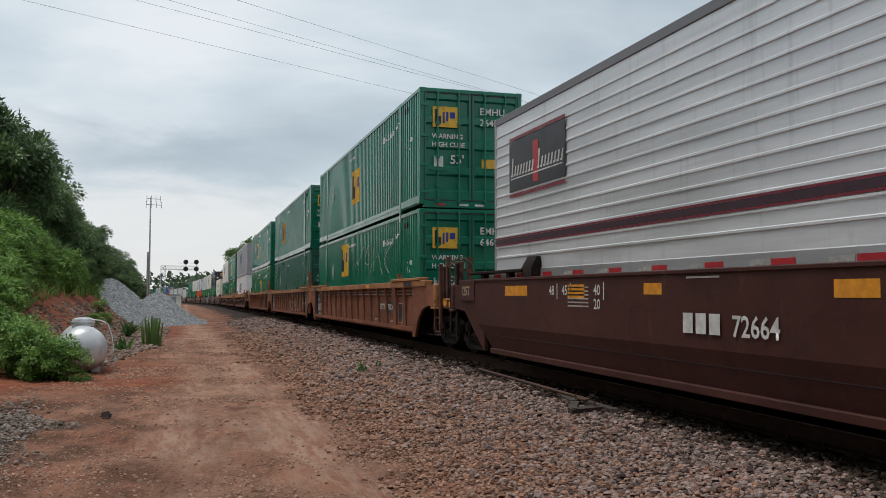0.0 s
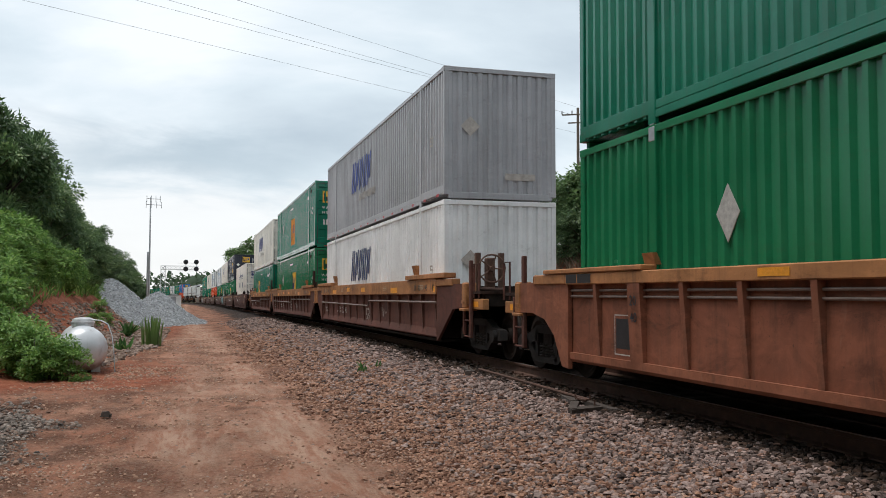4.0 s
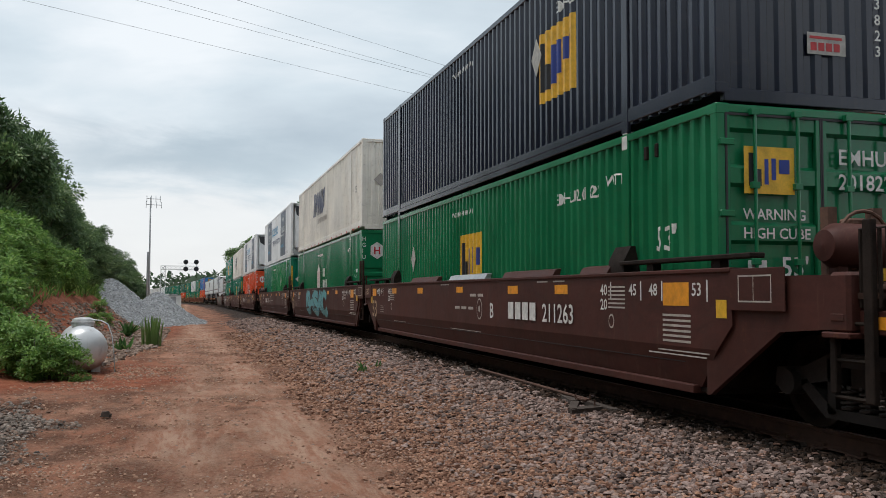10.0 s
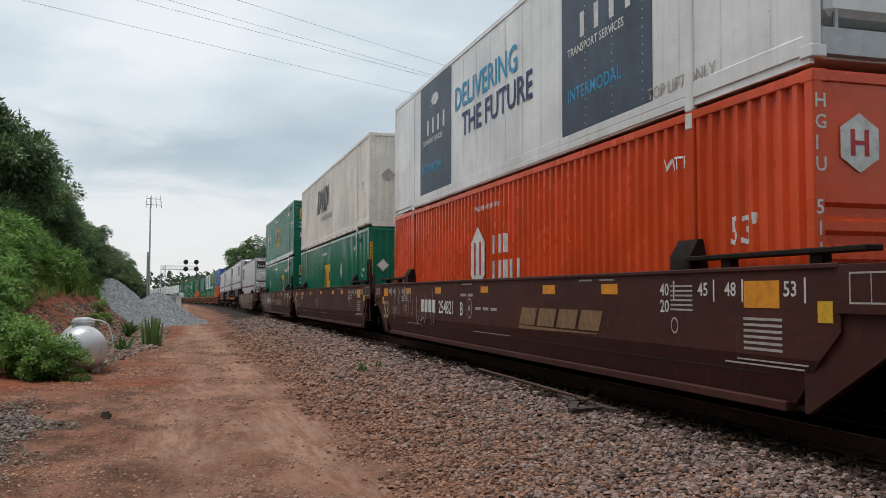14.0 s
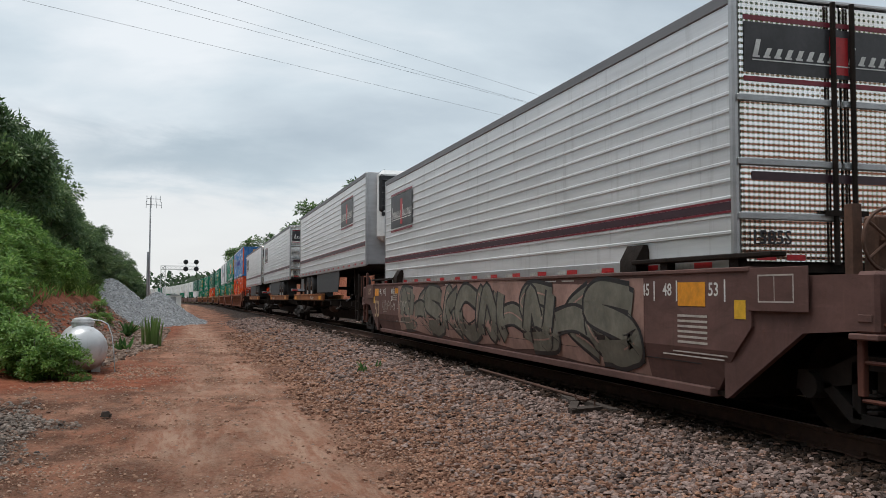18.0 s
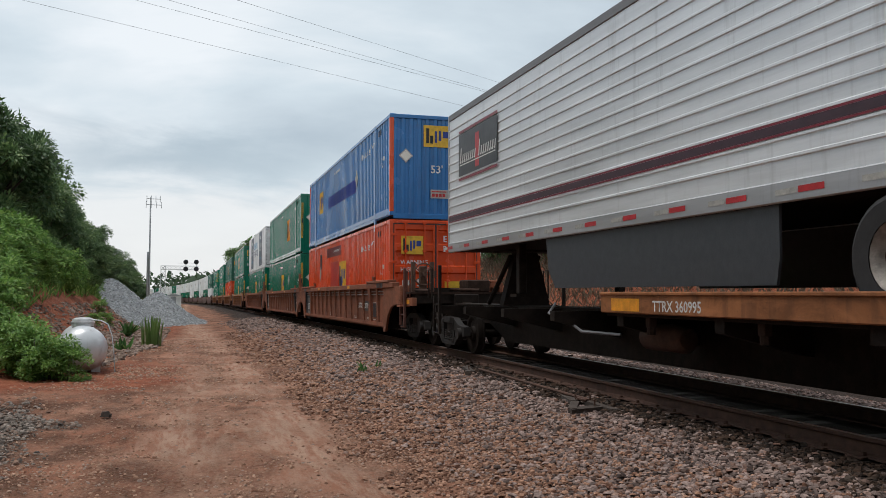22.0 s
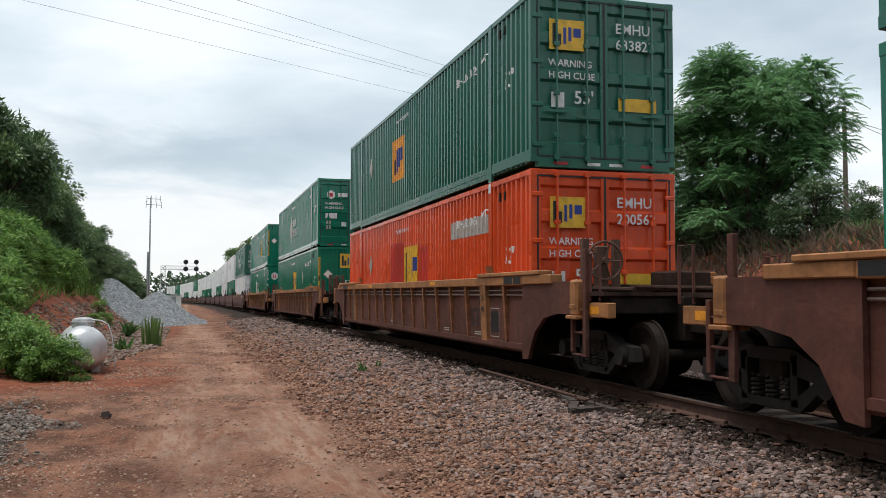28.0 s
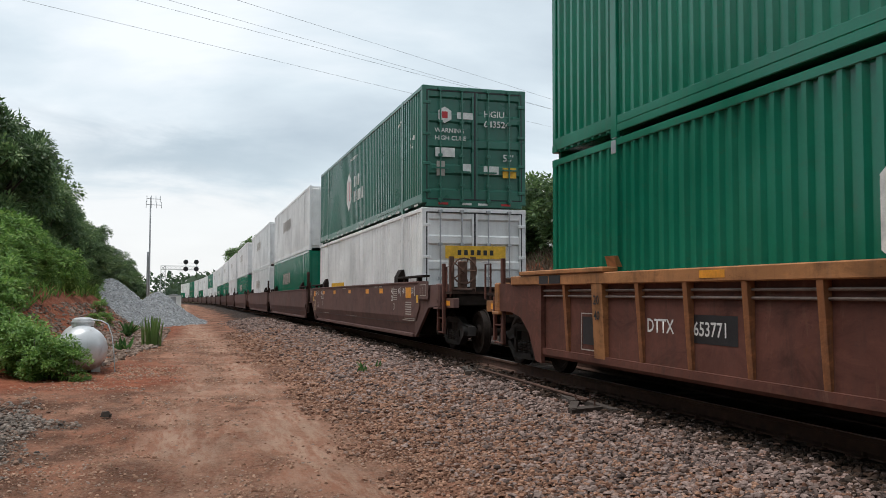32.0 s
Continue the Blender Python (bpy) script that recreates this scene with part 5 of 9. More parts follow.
def bogie(car, y, r=0.44):
    """A freight truck: two side frames with springs, a bolster and two wheelsets."""
    t = part("truck", cached("bolster", lambda: Build().box((-1.05, -0.2, 0.42), (1.05, 0.2, 0.66), 0.03).cyl((0, 0, 0.6), (0, 0, 0.8), 0.25, 16).mesh("truck", M["steel_dark"])), car, "dark greasy steel truck")
    t.location = (0, y, 0)
    for s in (-1, 1):
        def frame_mesh():
            b = Build()
            x0, x1 = s * 0.94, s * 1.08
            b.prism([(-1.15, 0.38), (-1.12, 0.56), (-0.72, 0.6), (-0.38, 0.74), (0.38, 0.74), (0.72, 0.6), (1.12, 0.56), (1.15, 0.38), (0.98, 0.36), (0.7, 0.44), (0.36, 0.5), (0.36, 0.62), (-0.36, 0.62), (-0.36, 0.5), (-0.7, 0.44), (-0.98, 0.36)], "x", x0, x1)
            b.prism([(-0.85, 0.46), (-0.46, 0.16), (0.46, 0.16), (0.85, 0.46), (0.7, 0.48), (0.36, 0.25), (-0.36, 0.25), (-0.7, 0.48)], "x", x0, x1)
            for e in (-1, 1):
                b.cyl((s * 0.98, e * 0.89, r), (s * 1.16, e * 0.89, r), 0.12, 12)
                b.box((x0, e * 0.38 - 0.05, 0.2), (x1, e * 0.38 + 0.05, 0.68))
            return b.mesh("side_frame", M["truck_steel"])
        part("side_frame", cached(("sframe", s, r), frame_mesh), t)
        def springs():
            b = Build()
            turn = [(0.072 * math.cos(0.7854 * i), 0.072 * math.sin(0.7854 * i), 0.25 + 0.0058 * i) for i in range(36)]
            b.tube(turn, 0.017, 5)
            b.cyl((0, 0, 0.25), (0, 0, 0.46), 0.04, 8)
            return b.mesh("coil_spring", M["spring"])
        for k in (-0.22, 0.0, 0.22) if s < 0 else ():
            part("coil_spring", cached("spr", springs), t).location = (s * 1.01, k, 0)
    for e in (-1, 1):
        w = part("wheelset", wheelset_mesh(r), t)
        w.location = (0, e * 0.89, r)
        WHEELS.append((w, e, r))
    return t


def side_ribs(car, s, spans, n, z0, z1, x0, x1, key, width=0.09, skip=()):
    """Upright stiffeners along a well's side; each is a part."""
    def make():
        b = Build()
        xb = x0 + (x1 - x0) * 0.35
        b.prism([(x0, z0), (xb, z0), (x1, z1), (x0, z1)], "y", -width / 2, width / 2)
        b.box((x0, -width * 0.75, z0 - 0.035), (xb + s * 0.015, width * 0.75, z0 + 0.004), 0.006)
        return b.mesh("rib", M[key])
    me = cached(("rib", s, key, z0, z1, x0, x1, width), make)
    if s > 0:
        def row():
            b = Build()
            for i in range(n):
                y = spans[0] + (spans[1] - spans[0]) * i / (n - 1)
                b.box((x0, y - width / 2, z0), (x1, y + width / 2, z1))
            return b.mesh("rib_row", M[key])
        tagged(part("rib_row", cached(("ribrow", key, n, x1), row), car), kind="stuff")
        return
    for i in range(n):
        if i in skip:
            continue
        o = part("rib", me, car)
        o.location = (0, spans[0] + (spans[1] - spans[0]) * i / (n - 1), 0)


def hand_irons(car, e, y, key, tall=False):
    """Ladder, grab rails and a brake wheel on an end platform."""
    for x in (-1.42, 1.42):
        s = 1 if x > 0 else -1

        def ladder():
            b = Build()
            if tall:
                return b.box((x - 0.03, -0.055, 0.45), (x + 0.03, 0.015, 2.25), 0.008).mesh("ladder", M[key])
            return b.box((x - 0.03, -0.05, 0.4), (x + 0.03, 0.05, 1.85), 0.008).mesh("ladder", M[key])

        def stile():
            return Build().box((x - 0.03, 0.365, 0.45), (x + 0.03, 0.435, 2.25 if tall else 1.2), 0.008).mesh("stile", M[key])
        o = part("ladder", cached(("ladder", x, key, tall), ladder), car)
        for z in () if x > 0 else (0.47, 0.8, 1.13, 1.46) if tall else (0.42, 0.72, 1.02):
            part("rung", cached(("rung", x, key, z), lambda: Build().cyl((x, 0, z), (x, 0.4, z), 0.018, 6).mesh("rung", M[key])), o)
        if x < 0:
            part("stile", cached(("stile", x, key, tall), stile), o)
        o.location = (0, e * (y + 0.2) - 0.21, 0)

        def rail():
            b = Build()
            b.tube([(x * 0.97, 0, 1.15), (x * 0.97, 0, 1.78), (x * 0.97, 0.28, 1.78), (x * 0.97, 0.28, 1.15)], 0.018, 6)
            return b.mesh("grab_rail", M[key])
        o = part("grab_rail", cached(("grab", x, key), rail), car)
        o.location = (0, e * (y + 0.75), 0)


def brake_wheel(car, e, y, key):
    def make():
        b = Build()
        n = 20
        ring = [(0.28 * math.cos(6.2832 * i / n), 0, 1.78 + 0.28 * math.sin(6.2832 * i / n)) for i in range(n + 1)]
        b.tube(ring, 0.018, 6)
        for i in range(5):
            a = 6.2832 * i / 5
            b.cyl((0, 0, 1.78), (0.28 * math.cos(a), 0, 1.78 + 0.28 * math.sin(a)), 0.014, 6)
        b.cyl((0, -0.06, 1.78), (0, 0.06, 1.78), 0.05, 10)
        b.box((-0.09, 0.05, 1.15), (0.09, 0.22, 2.0), 0.02)
        b.box((-0.3, 0.1, 1.2), (-0.2, 0.2, 2.1)).box((0.2, 0.1, 1.2), (0.3, 0.2, 2.1))
        return b.mesh("brake_wheel", M[key])
    o = part("brake_wheel", cached(("brake", key), make), car, "spoked hand brake wheel on a stand")
    o.location = (-0.7, e * (y + 0.45), -0.05)


def well_end(car, e, kind, reach, key, top_key, dark, slant=False, ext=0.0):
    """The platform, sill and truck beyond the well. kind: 'shared' over a joint, 'coupled' with a coupler, 'none' rests on the next unit's truck."""
    w0, w1 = 8.12 + ext, HALF + reach
    rail_key = "steel_dark" if key == "well_maroon" else "well_dull"
    sx = 1.47
    short = kind == "none" and key in ("well_maroon", "well_mauve")
    for s in (-1, 1):
        def cheek():
            out = w0 + (2.0 if kind == "coupled" else 0.62 if short else min(1.45, reach - 0.15))
            poly = [(w0, 0.22), (w0, 1.42), (out, 1.42), (out, 0.96), (w0 + 1.3, 0.96), (w0 + 0.85, 0.88), (w0 + 0.5, 0.66), (w0 + 0.22, 0.24)]
            if short:
                poly = [(w0, 0.24), (w0, 1.42), (out, 1.42), (out, 0.9), (w0 + 0.1, 0.24)]
            elif slant:
                poly = [(w0, 0.24), (w0, 1.42), (out, 1.42), (out, 0.98), (w0 + 1.15, 0.92), (w0 + 0.05, 0.24)]
            b = Build().prism([(e * a, z) for a, z in poly], "x", s * sx, s * (sx - 0.06))
            return b.mesh("end_cheek", M[key])
        part("end_cheek", cached(("cheek", s, e, kind, round(reach, 2), key, slant), cheek), car)
        out = w0 + (2.0 if kind == "coupled" else min(1.45, reach - 0.15))

        def block():
            b = Build().box((s * (sx + 0.02), e * (out - 0.2), 0.94), (s * (sx - 0.22), e * (out + 0.03), 1.44), 0.03)
            b.box((s * (sx + 0.03), e * (out - 0.17), 1.04), (s * (sx + 0.015), e * (out - 0.02), 1.10), 0.005)
            return b.box((s * (sx + 0.05), e * (out - 0.26), 0.9), (s * (sx - 0.22), e * (out + 0.06), 0.95), 0.01).mesh("jacking_block", M[top_key])
        None if short else part("jacking_block", cached(("jack", s, e, kind, round(reach, 2), top_key), block), car)
        if kind == "coupled":
            part("step_sill", cached(("sill", s, e, top_key, ext), lambda: Build().box((s * 1.38, e * out, 0.93), (s * 1.26, e * (w0 + 2.75), 1.13), 0.012).mesh("step_sill", M[top_key])), car)
            part("yellow_marker", cached(("ymark", s, e, ext), lambda: Build().box((s * 1.384, e * (out + 0.15), 0.98), (s * 1.38, e * (out + 0.5), 1.08)).mesh("yellow_marker", M["amber"])), car)
        if top_key == "chord" or key == "well_brown":
            part("end_chord", cached(("echord", s, e, top_key), lambda: Build().box((s * 1.32, e * 8.165, 1.39), (s * 1.5, e * (w0 + 1.2), 1.53), 0.012).mesh("end_chord", M[top_key])), car)
    out = min(w1 - 0.2, 10.8 + ext)
    dk = (e, kind, round(reach, 2), dark)
    for i, (xx, zz) in enumerate(((-0.9, 1.34), (0.4, 1.36))):
        part("pull_rod", cached(("rod", i) + dk, lambda: Build().cyl((xx, e * (w0 + 0.05), zz), (xx, e * (out - 0.1), zz - 0.04), 0.035, 8).mesh("pull_rod", M["deck_rust"])), car)
    part("brake_box", cached(("bbox",) + dk, lambda: Build().box((0.5, e * (w0 + 0.5), 1.27), (1.1, e * (w0 + 1.3), 1.6), 0.03).mesh("brake_box", M["deck_rust"])), car)
    part("end_platform", cached(("deck",) + dk, lambda: Build().box((-1.4, e * w0, 1.22), (1.4, e * out, 1.27)).mesh("end_platform", M["deck_rust"])), car)
    part("bulkhead", cached(("bulk",) + dk, lambda: Build().box((-1.4, e * w0, 0.3), (1.4, e * (w0 + 0.06), 1.4)).mesh("bulkhead", M[dark])), car)
    part("centre_sill", cached(("csill",) + dk, lambda: Build().box((-0.3, e * w0, 0.62), (0.3, e * (out + 0.1), 1.22), 0.02).mesh("centre_sill", M[dark])), car)
    for k in range(5):
        yy = w0 + 0.3 + 0.45 * k
        if yy < out:
            part("crossbearer", cached(("cross", e, k, ext), lambda: Build().box((-1.38, e * yy, 1.02), (1.38, e * (yy + 0.1), 1.22)).mesh("crossbearer", M["deck_rust"])), car)
    if kind == "coupled":
        bogie(car, e * (HALF + 1.75 + ext))
        def coupler():
            b = Build()
            b.box((-0.2, e * 10.6, 0.72), (0.2, e * (w1 - 0.3), 1.0), 0.03)
            b.box((-0.16, e * (w1 - 0.35), 0.66), (0.16, e * (w1 + 0.02), 1.02), 0.06)
            b.tube([(0.25, e * 10.7, 0.8), (0.35, e * (w1 - 0.4), 0.35), (0.2, e * w1, 0.42)], 0.03, 8)
            b.box((-1.3, e * 10.55, 0.98), (1.3, e * 10.75, 1.25), 0.02)
            return b.mesh("coupler", M["steel_dark"])
        part("coupler", cached(("coupler", e, round(reach, 2)), coupler), car, "knuckle coupler with hoses")
        hand_irons(car, e, 9.9 + ext, rail_key)
        if e < 0:
            brake_wheel(car, e, 9.0 + ext, "brake_rust")
            if key == "well_maroon":
                part("air_reservoir", cached(("reservoir", key), lambda: Build().lathe([(-0.62, 0), (-0.6, 0.14), (-0.5, 0.2), (0.5, 0.2), (0.6, 0.14), (0.62, 0)], (0, 0, 0), "x", 18).box((-0.5, -0.06, -0.42), (-0.4, 0.06, -0.1)).box((0.4, -0.06, -0.42), (0.5, 0.06, -0.1)).mesh("air_reservoir", M[key])), car, "round air reservoir on brackets").location = (-0.55, e * (w0 + 1.35), 1.69)
    else:
        if kind == "shared":
            bogie(car, e * w1, 0.48)
        elif key == "well_brown":
            hand_irons(car, e, 8.75, "well_brown", True)
        else:
            hand_irons(car, e, 8.55, "deck_rust", True)


def ribbed_car(front, rear, reach, key="well_brown", top="chord", label="", number=None, ribs=15):
    """A well car with an upright stiffener every metre under a pale top chord."""
    t = thing("well_car", label, "rail car", "well cars of the train")
    for s in (-1, 1):
        part("side_panel", cached(("rp", s, key), lambda: Build().box((s * 1.36, -8.14, 0.38), (s * 1.40, 8.14, 1.4)).mesh("side_panel", M["well_panel" if key == "well_brown" else key])), t)
        part("top_chord", cached(("rt", s, top), lambda: Build().box((s * 1.33, -8.16, 1.38), (s * 1.5, 8.16, 1.53), 0.012).mesh("top_chord", M[top])), t, "yellow-brown top chord")
        part("bottom_chord", cached(("rb", s, key), lambda: Build().prism([(s * 1.3, 0.32), (s * 1.42, 0.32), (s * 1.45, 0.36), (s * 1.45, 0.45), (s * 1.3, 0.45)], "y", -8.16, 8.16).mesh("bottom_chord", M[key])), t)
        for z in (1.22, 1.30):
            part("air_pipe", cached(("ap", s, z), lambda: Build().cyl((s * 1.425, -8.1, z), (s * 1.425, 8.1, z), 0.016, 8).mesh("air_pipe", M["pipe_steel"])), t, "dull steel air pipe")
        for e in (-1, 1):
            part("chord_stencil", cached(("cst", s, e), lambda: Build().box((s * 1.5, e * 7.35, 1.4), (s * 1.504, e * 7.75, 1.52)).box((s * 1.5, e * 7.79, 1.4), (s * 1.504, e * 8.12, 1.52)).mesh("chord_stencil", M["black"])), t, "black painted mark on the chord")
        side_ribs(t, s, (-7.27, 7.27), ribs, 0.42, 1.38, s * 1.39, s * 1.49, "rib_ochre" if key == "well_dull" else key, 0.085, (14,) if key == "well_brown" and rear != "coupled" else ())
        for e in (-1, 1) if s < 0 else ():
            part("wide_rib", cached(("wrib", e, key), lambda: Build().prism([(-1.39, 0.40), (-1.45, 0.42), (-1.495, 1.385), (-1.39, 1.385)], "y", e * 6.23 - 0.15, e * 6.23 + 0.15).mesh("wide_rib", M["chord" if key == "well_dull" else key])), t)
            lettering("20", 0.17, M["black"], t, "side", e * 6.23 + 0.1, 1.12, 1.492)
            lettering("40", 0.17, M["black"], t, "side", e * 6.23 + 0.1, 0.92, 1.485)
        for e in (-1, 1):
            part("guide_plate", cached(("gp", s, e, top), lambda: Build().box((s * 1.30, e * 6.0, 1.534), (s * 1.52, e * 8.9, 1.60), 0.012).prism([(s * 1.24, 1.60), (s * 1.32, 1.60), (s * 1.36, 1.74), (s * 1.30, 1.74)], "y", e * 6.0, e * 6.25).mesh("guide_plate", M[top])), t)
    part("well_floor", cached(("rf", key), lambda: Build().box((-1.37, -8.14, 0.33), (1.37, 8.14, 0.355)).mesh("well_floor", M["steel_dark"])), t)
    well_end(t, -1, front, reach[0], key, top, "steel_dark")
    well_end(t, 1, rear, reach[1], key, top, "steel_dark")
    for y, k in ((-6.65, front), (6.65, rear)):
        if key == "well_brown" and k != "coupled":
            continue
        for y0, y1, z0, z1 in ((y - 0.22, y + 0.22, 0.985, 1.0), (y - 0.22, y + 0.22, 0.5, 0.515), (y - 0.22, y - 0.205, 0.515, 0.985), (y + 0.205, y + 0.22, 0.515, 0.985)):
            patch(y0, y1, z0, z1, M["dull_print"], t, 1.404, False, "stencil_frame")
        patch(y - 0.18, y + 0.18, 0.58, 0.95, M["black"], t, 1.403, False, "stencil_field")
    for y in [v for v, k in ((-7.82, front), (7.09, rear)) if k != "coupled"] if key == "well_brown" else ():
        hw = 0.6 if y > 0 else 0.5
        for e in (-1, 1):
            part("rib", cached(("dark_rib", 1), lambda: Build().prism([(-1.39, 0.42), (-1.43, 0.42), (-1.49, 1.38), (-1.39, 1.38)], "y", -0.05, 0.05).mesh("rib", M["black"])), t, "black painted rib").location = (0, y + e * (hw + 0.05), 0)
        part("stencil_panel", Build().box((-1.405, y - hw, 0.36), (-1.412, y + hw, 1.2)).mesh("stencil_panel", M["black"]), t, "black stencil panel")
        o = 1.416
        bars([(y - 0.28, y + 0.24, 0.44 + 0.045 * i, 0.46 + 0.045 * i) for i in range(3 if y > 0 else 7)] + [(y - 0.4, y - 0.24, 1.0, 1.12), (y + 0.3, y + 0.46, 1.0, 1.12)], M["dull_print"], t, o, False, "small_print")
        blob(y, 1.02, 0.07, 0.1, M["dull_print"], t, o, n=16, name="round_stencil")
        lettering("125T" if y > 0 else "48", 0.36 if y > 0 else 0.2, M["print"], t, "side", y + (0.44 if y > 0 else 0.25), 0.64 if y > 0 else 0.82, o)
    lettering("53", 0.46, M["black"], t, "side", -6.42 if key == "well_brown" else -5.32, 0.66, 1.404)
    if number:
        ny = -4.25 if key == "well_brown" else 5.1
        lettering("DTTX", 0.22, M["print"], t, "side", ny, 0.82, 1.404)
        patch(ny - 1.76, ny - 0.96, 0.74, 1.04, M["black"], t, 1.403, False, "number_field")
        lettering(number, 0.21, M["print"], t, "side", ny - 0.98, 0.82, 1.406)
    for y in (1.05, -3.9, -5.9):
        bars([(y, y + 0.36, 0.5 + 0.04 * i, 0.52 + 0.04 * i) for i in range(2 + (y > 0))], M["dull_print"], t, 1.404, False, "small_print")
    for y in (-3.2, 3.4):
        patch(y, y + 0.45, 1.42, 1.5, M["amber"], t, 1.504, False, "reflective_patch")
    return t


def pipe_car(front, rear, reach, label="", number="725341"):
    """A well car with a deep yellow chord, a long pipe and widely set stiffeners."""
    t = thing("well_car", label, "rail car", "well cars of the train")
    for s in (-1, 1):
        part("side_panel", cached(("pp", s), lambda: Build().box((s * 1.36, -8.14, 0.36), (s * 1.40, 8.14, 1.25)).mesh("side_panel", M["well_dull"])), t)
        part("top_chord", cached(("pt", s), lambda: Build().box((s * 1.33, -8.16, 1.22), (s * 1.5, 8.16, 1.55), 0.012).mesh("top_chord", M["chord"])), t, "deep yellow-brown top chord")
        part("bottom_chord", cached(("pb", s), lambda: Build().prism([(s * 1.3, 0.3), (s * 1.43, 0.3), (s * 1.45, 0.33), (s * 1.41, 0.5), (s * 1.3, 0.5)], "y", -8.1, 8.1).mesh("bottom_chord", M["well_dull"])), t)
        part("air_pipe", cached(("pa", s), lambda: Build().tube([(s * 1.47, -8.1, 1.05), (s * 1.47, -1.0, 1.05), (s * 1.47, -0.8, 0.9), (s * 1.47, 8.1, 0.95)], 0.024, 8).mesh("air_pipe", M["pipe_steel"])), t)
        side_ribs(t, s, (-7.98, 7.98), 15, 0.42, 1.22, s * 1.39, s * 1.49, "well_dull", 0.08)
        for e in (-1, 1):
            part("guide_plate", cached(("pg", s, e), lambda: Build().box((s * 1.28, e * 5.6, 1.554), (s * 1.54, e * 8.9, 1.66), 0.012).prism([(s * 1.24, 1.66), (s * 1.34, 1.66), (s * 1.4, 1.9), (s * 1.30, 1.9)], "y", e * 5.7, e * 6.0).mesh("guide_plate", M["chord"])), t)
    part("well_floor", cached(("rf", "pipe"), lambda: Build().box((-1.37, -8.14, 0.22), (1.37, 8.14, 0.27)).mesh("well_floor", M["steel_dark"])), t)
    well_end(t, -1, front, reach[0], "well_dull", "chord", "steel_dark", True)
    well_end(t, 1, rear, reach[1], "well_dull", "chord", "steel_dark", True)
    lettering("125T", 0.26, M["print"], t, "side", 7.6, 0.6, 1.404)
    lettering("53", 0.55, M["dull_print"], t, "side", -0.2, 0.45, 1.404)
    lettering("DTTX", 0.28, M["print"], t, "side", 4.9, 0.62, 1.404)
    lettering(number, 0.28, M["print"], t, "side", 3.9, 0.62, 1.404)
    for y, w in (("20", 6.05), ("40", 6.4), ("45", 7.0), ("48", 7.5), ("53", 8.2), ("20", -6.3), ("40", -6.68), ("45", -7.3), ("48", -7.85)):
        lettering(y, 0.19, M["black"], t, "side", w, 1.3, 1.504)
    for y in (-6.62, -7.22, -7.78, 6.1, 6.72, 7.25):
        patch(y, y + 0.02, 1.24, 1.53, M["black"], t, 1.504, False, "joint_line")
    for y0, y1, z0 in ((-0.5, 0.1, 1.3), (-4.6, -3.9, 1.26), (-8.1, -7.95, 1.26), (4.6, 5.3, 1.26), (1.9, 2.5, 1.32)):
        patch(y0, y1, z0, z0 + 0.13, M["amber"], t, 1.504, False, "reflective_patch")
    for y in (-7.15, -3.4, 6.75, 3.2):
        bars([(y, y + 0.42, 1.33 + 0.04 * i, 1.35 + 0.04 * i) for i in range(3)], M["tan_print"], t, 1.504, False, "small_print")
    scrawl(t, -3.1, -2.2, 0.6, 0.95, "dull_print", 31, 1.408, 4)
    scrawl(t, 1.4, 3.1, 1.26, 1.5, "black", 33, 1.506, 5)
    return t


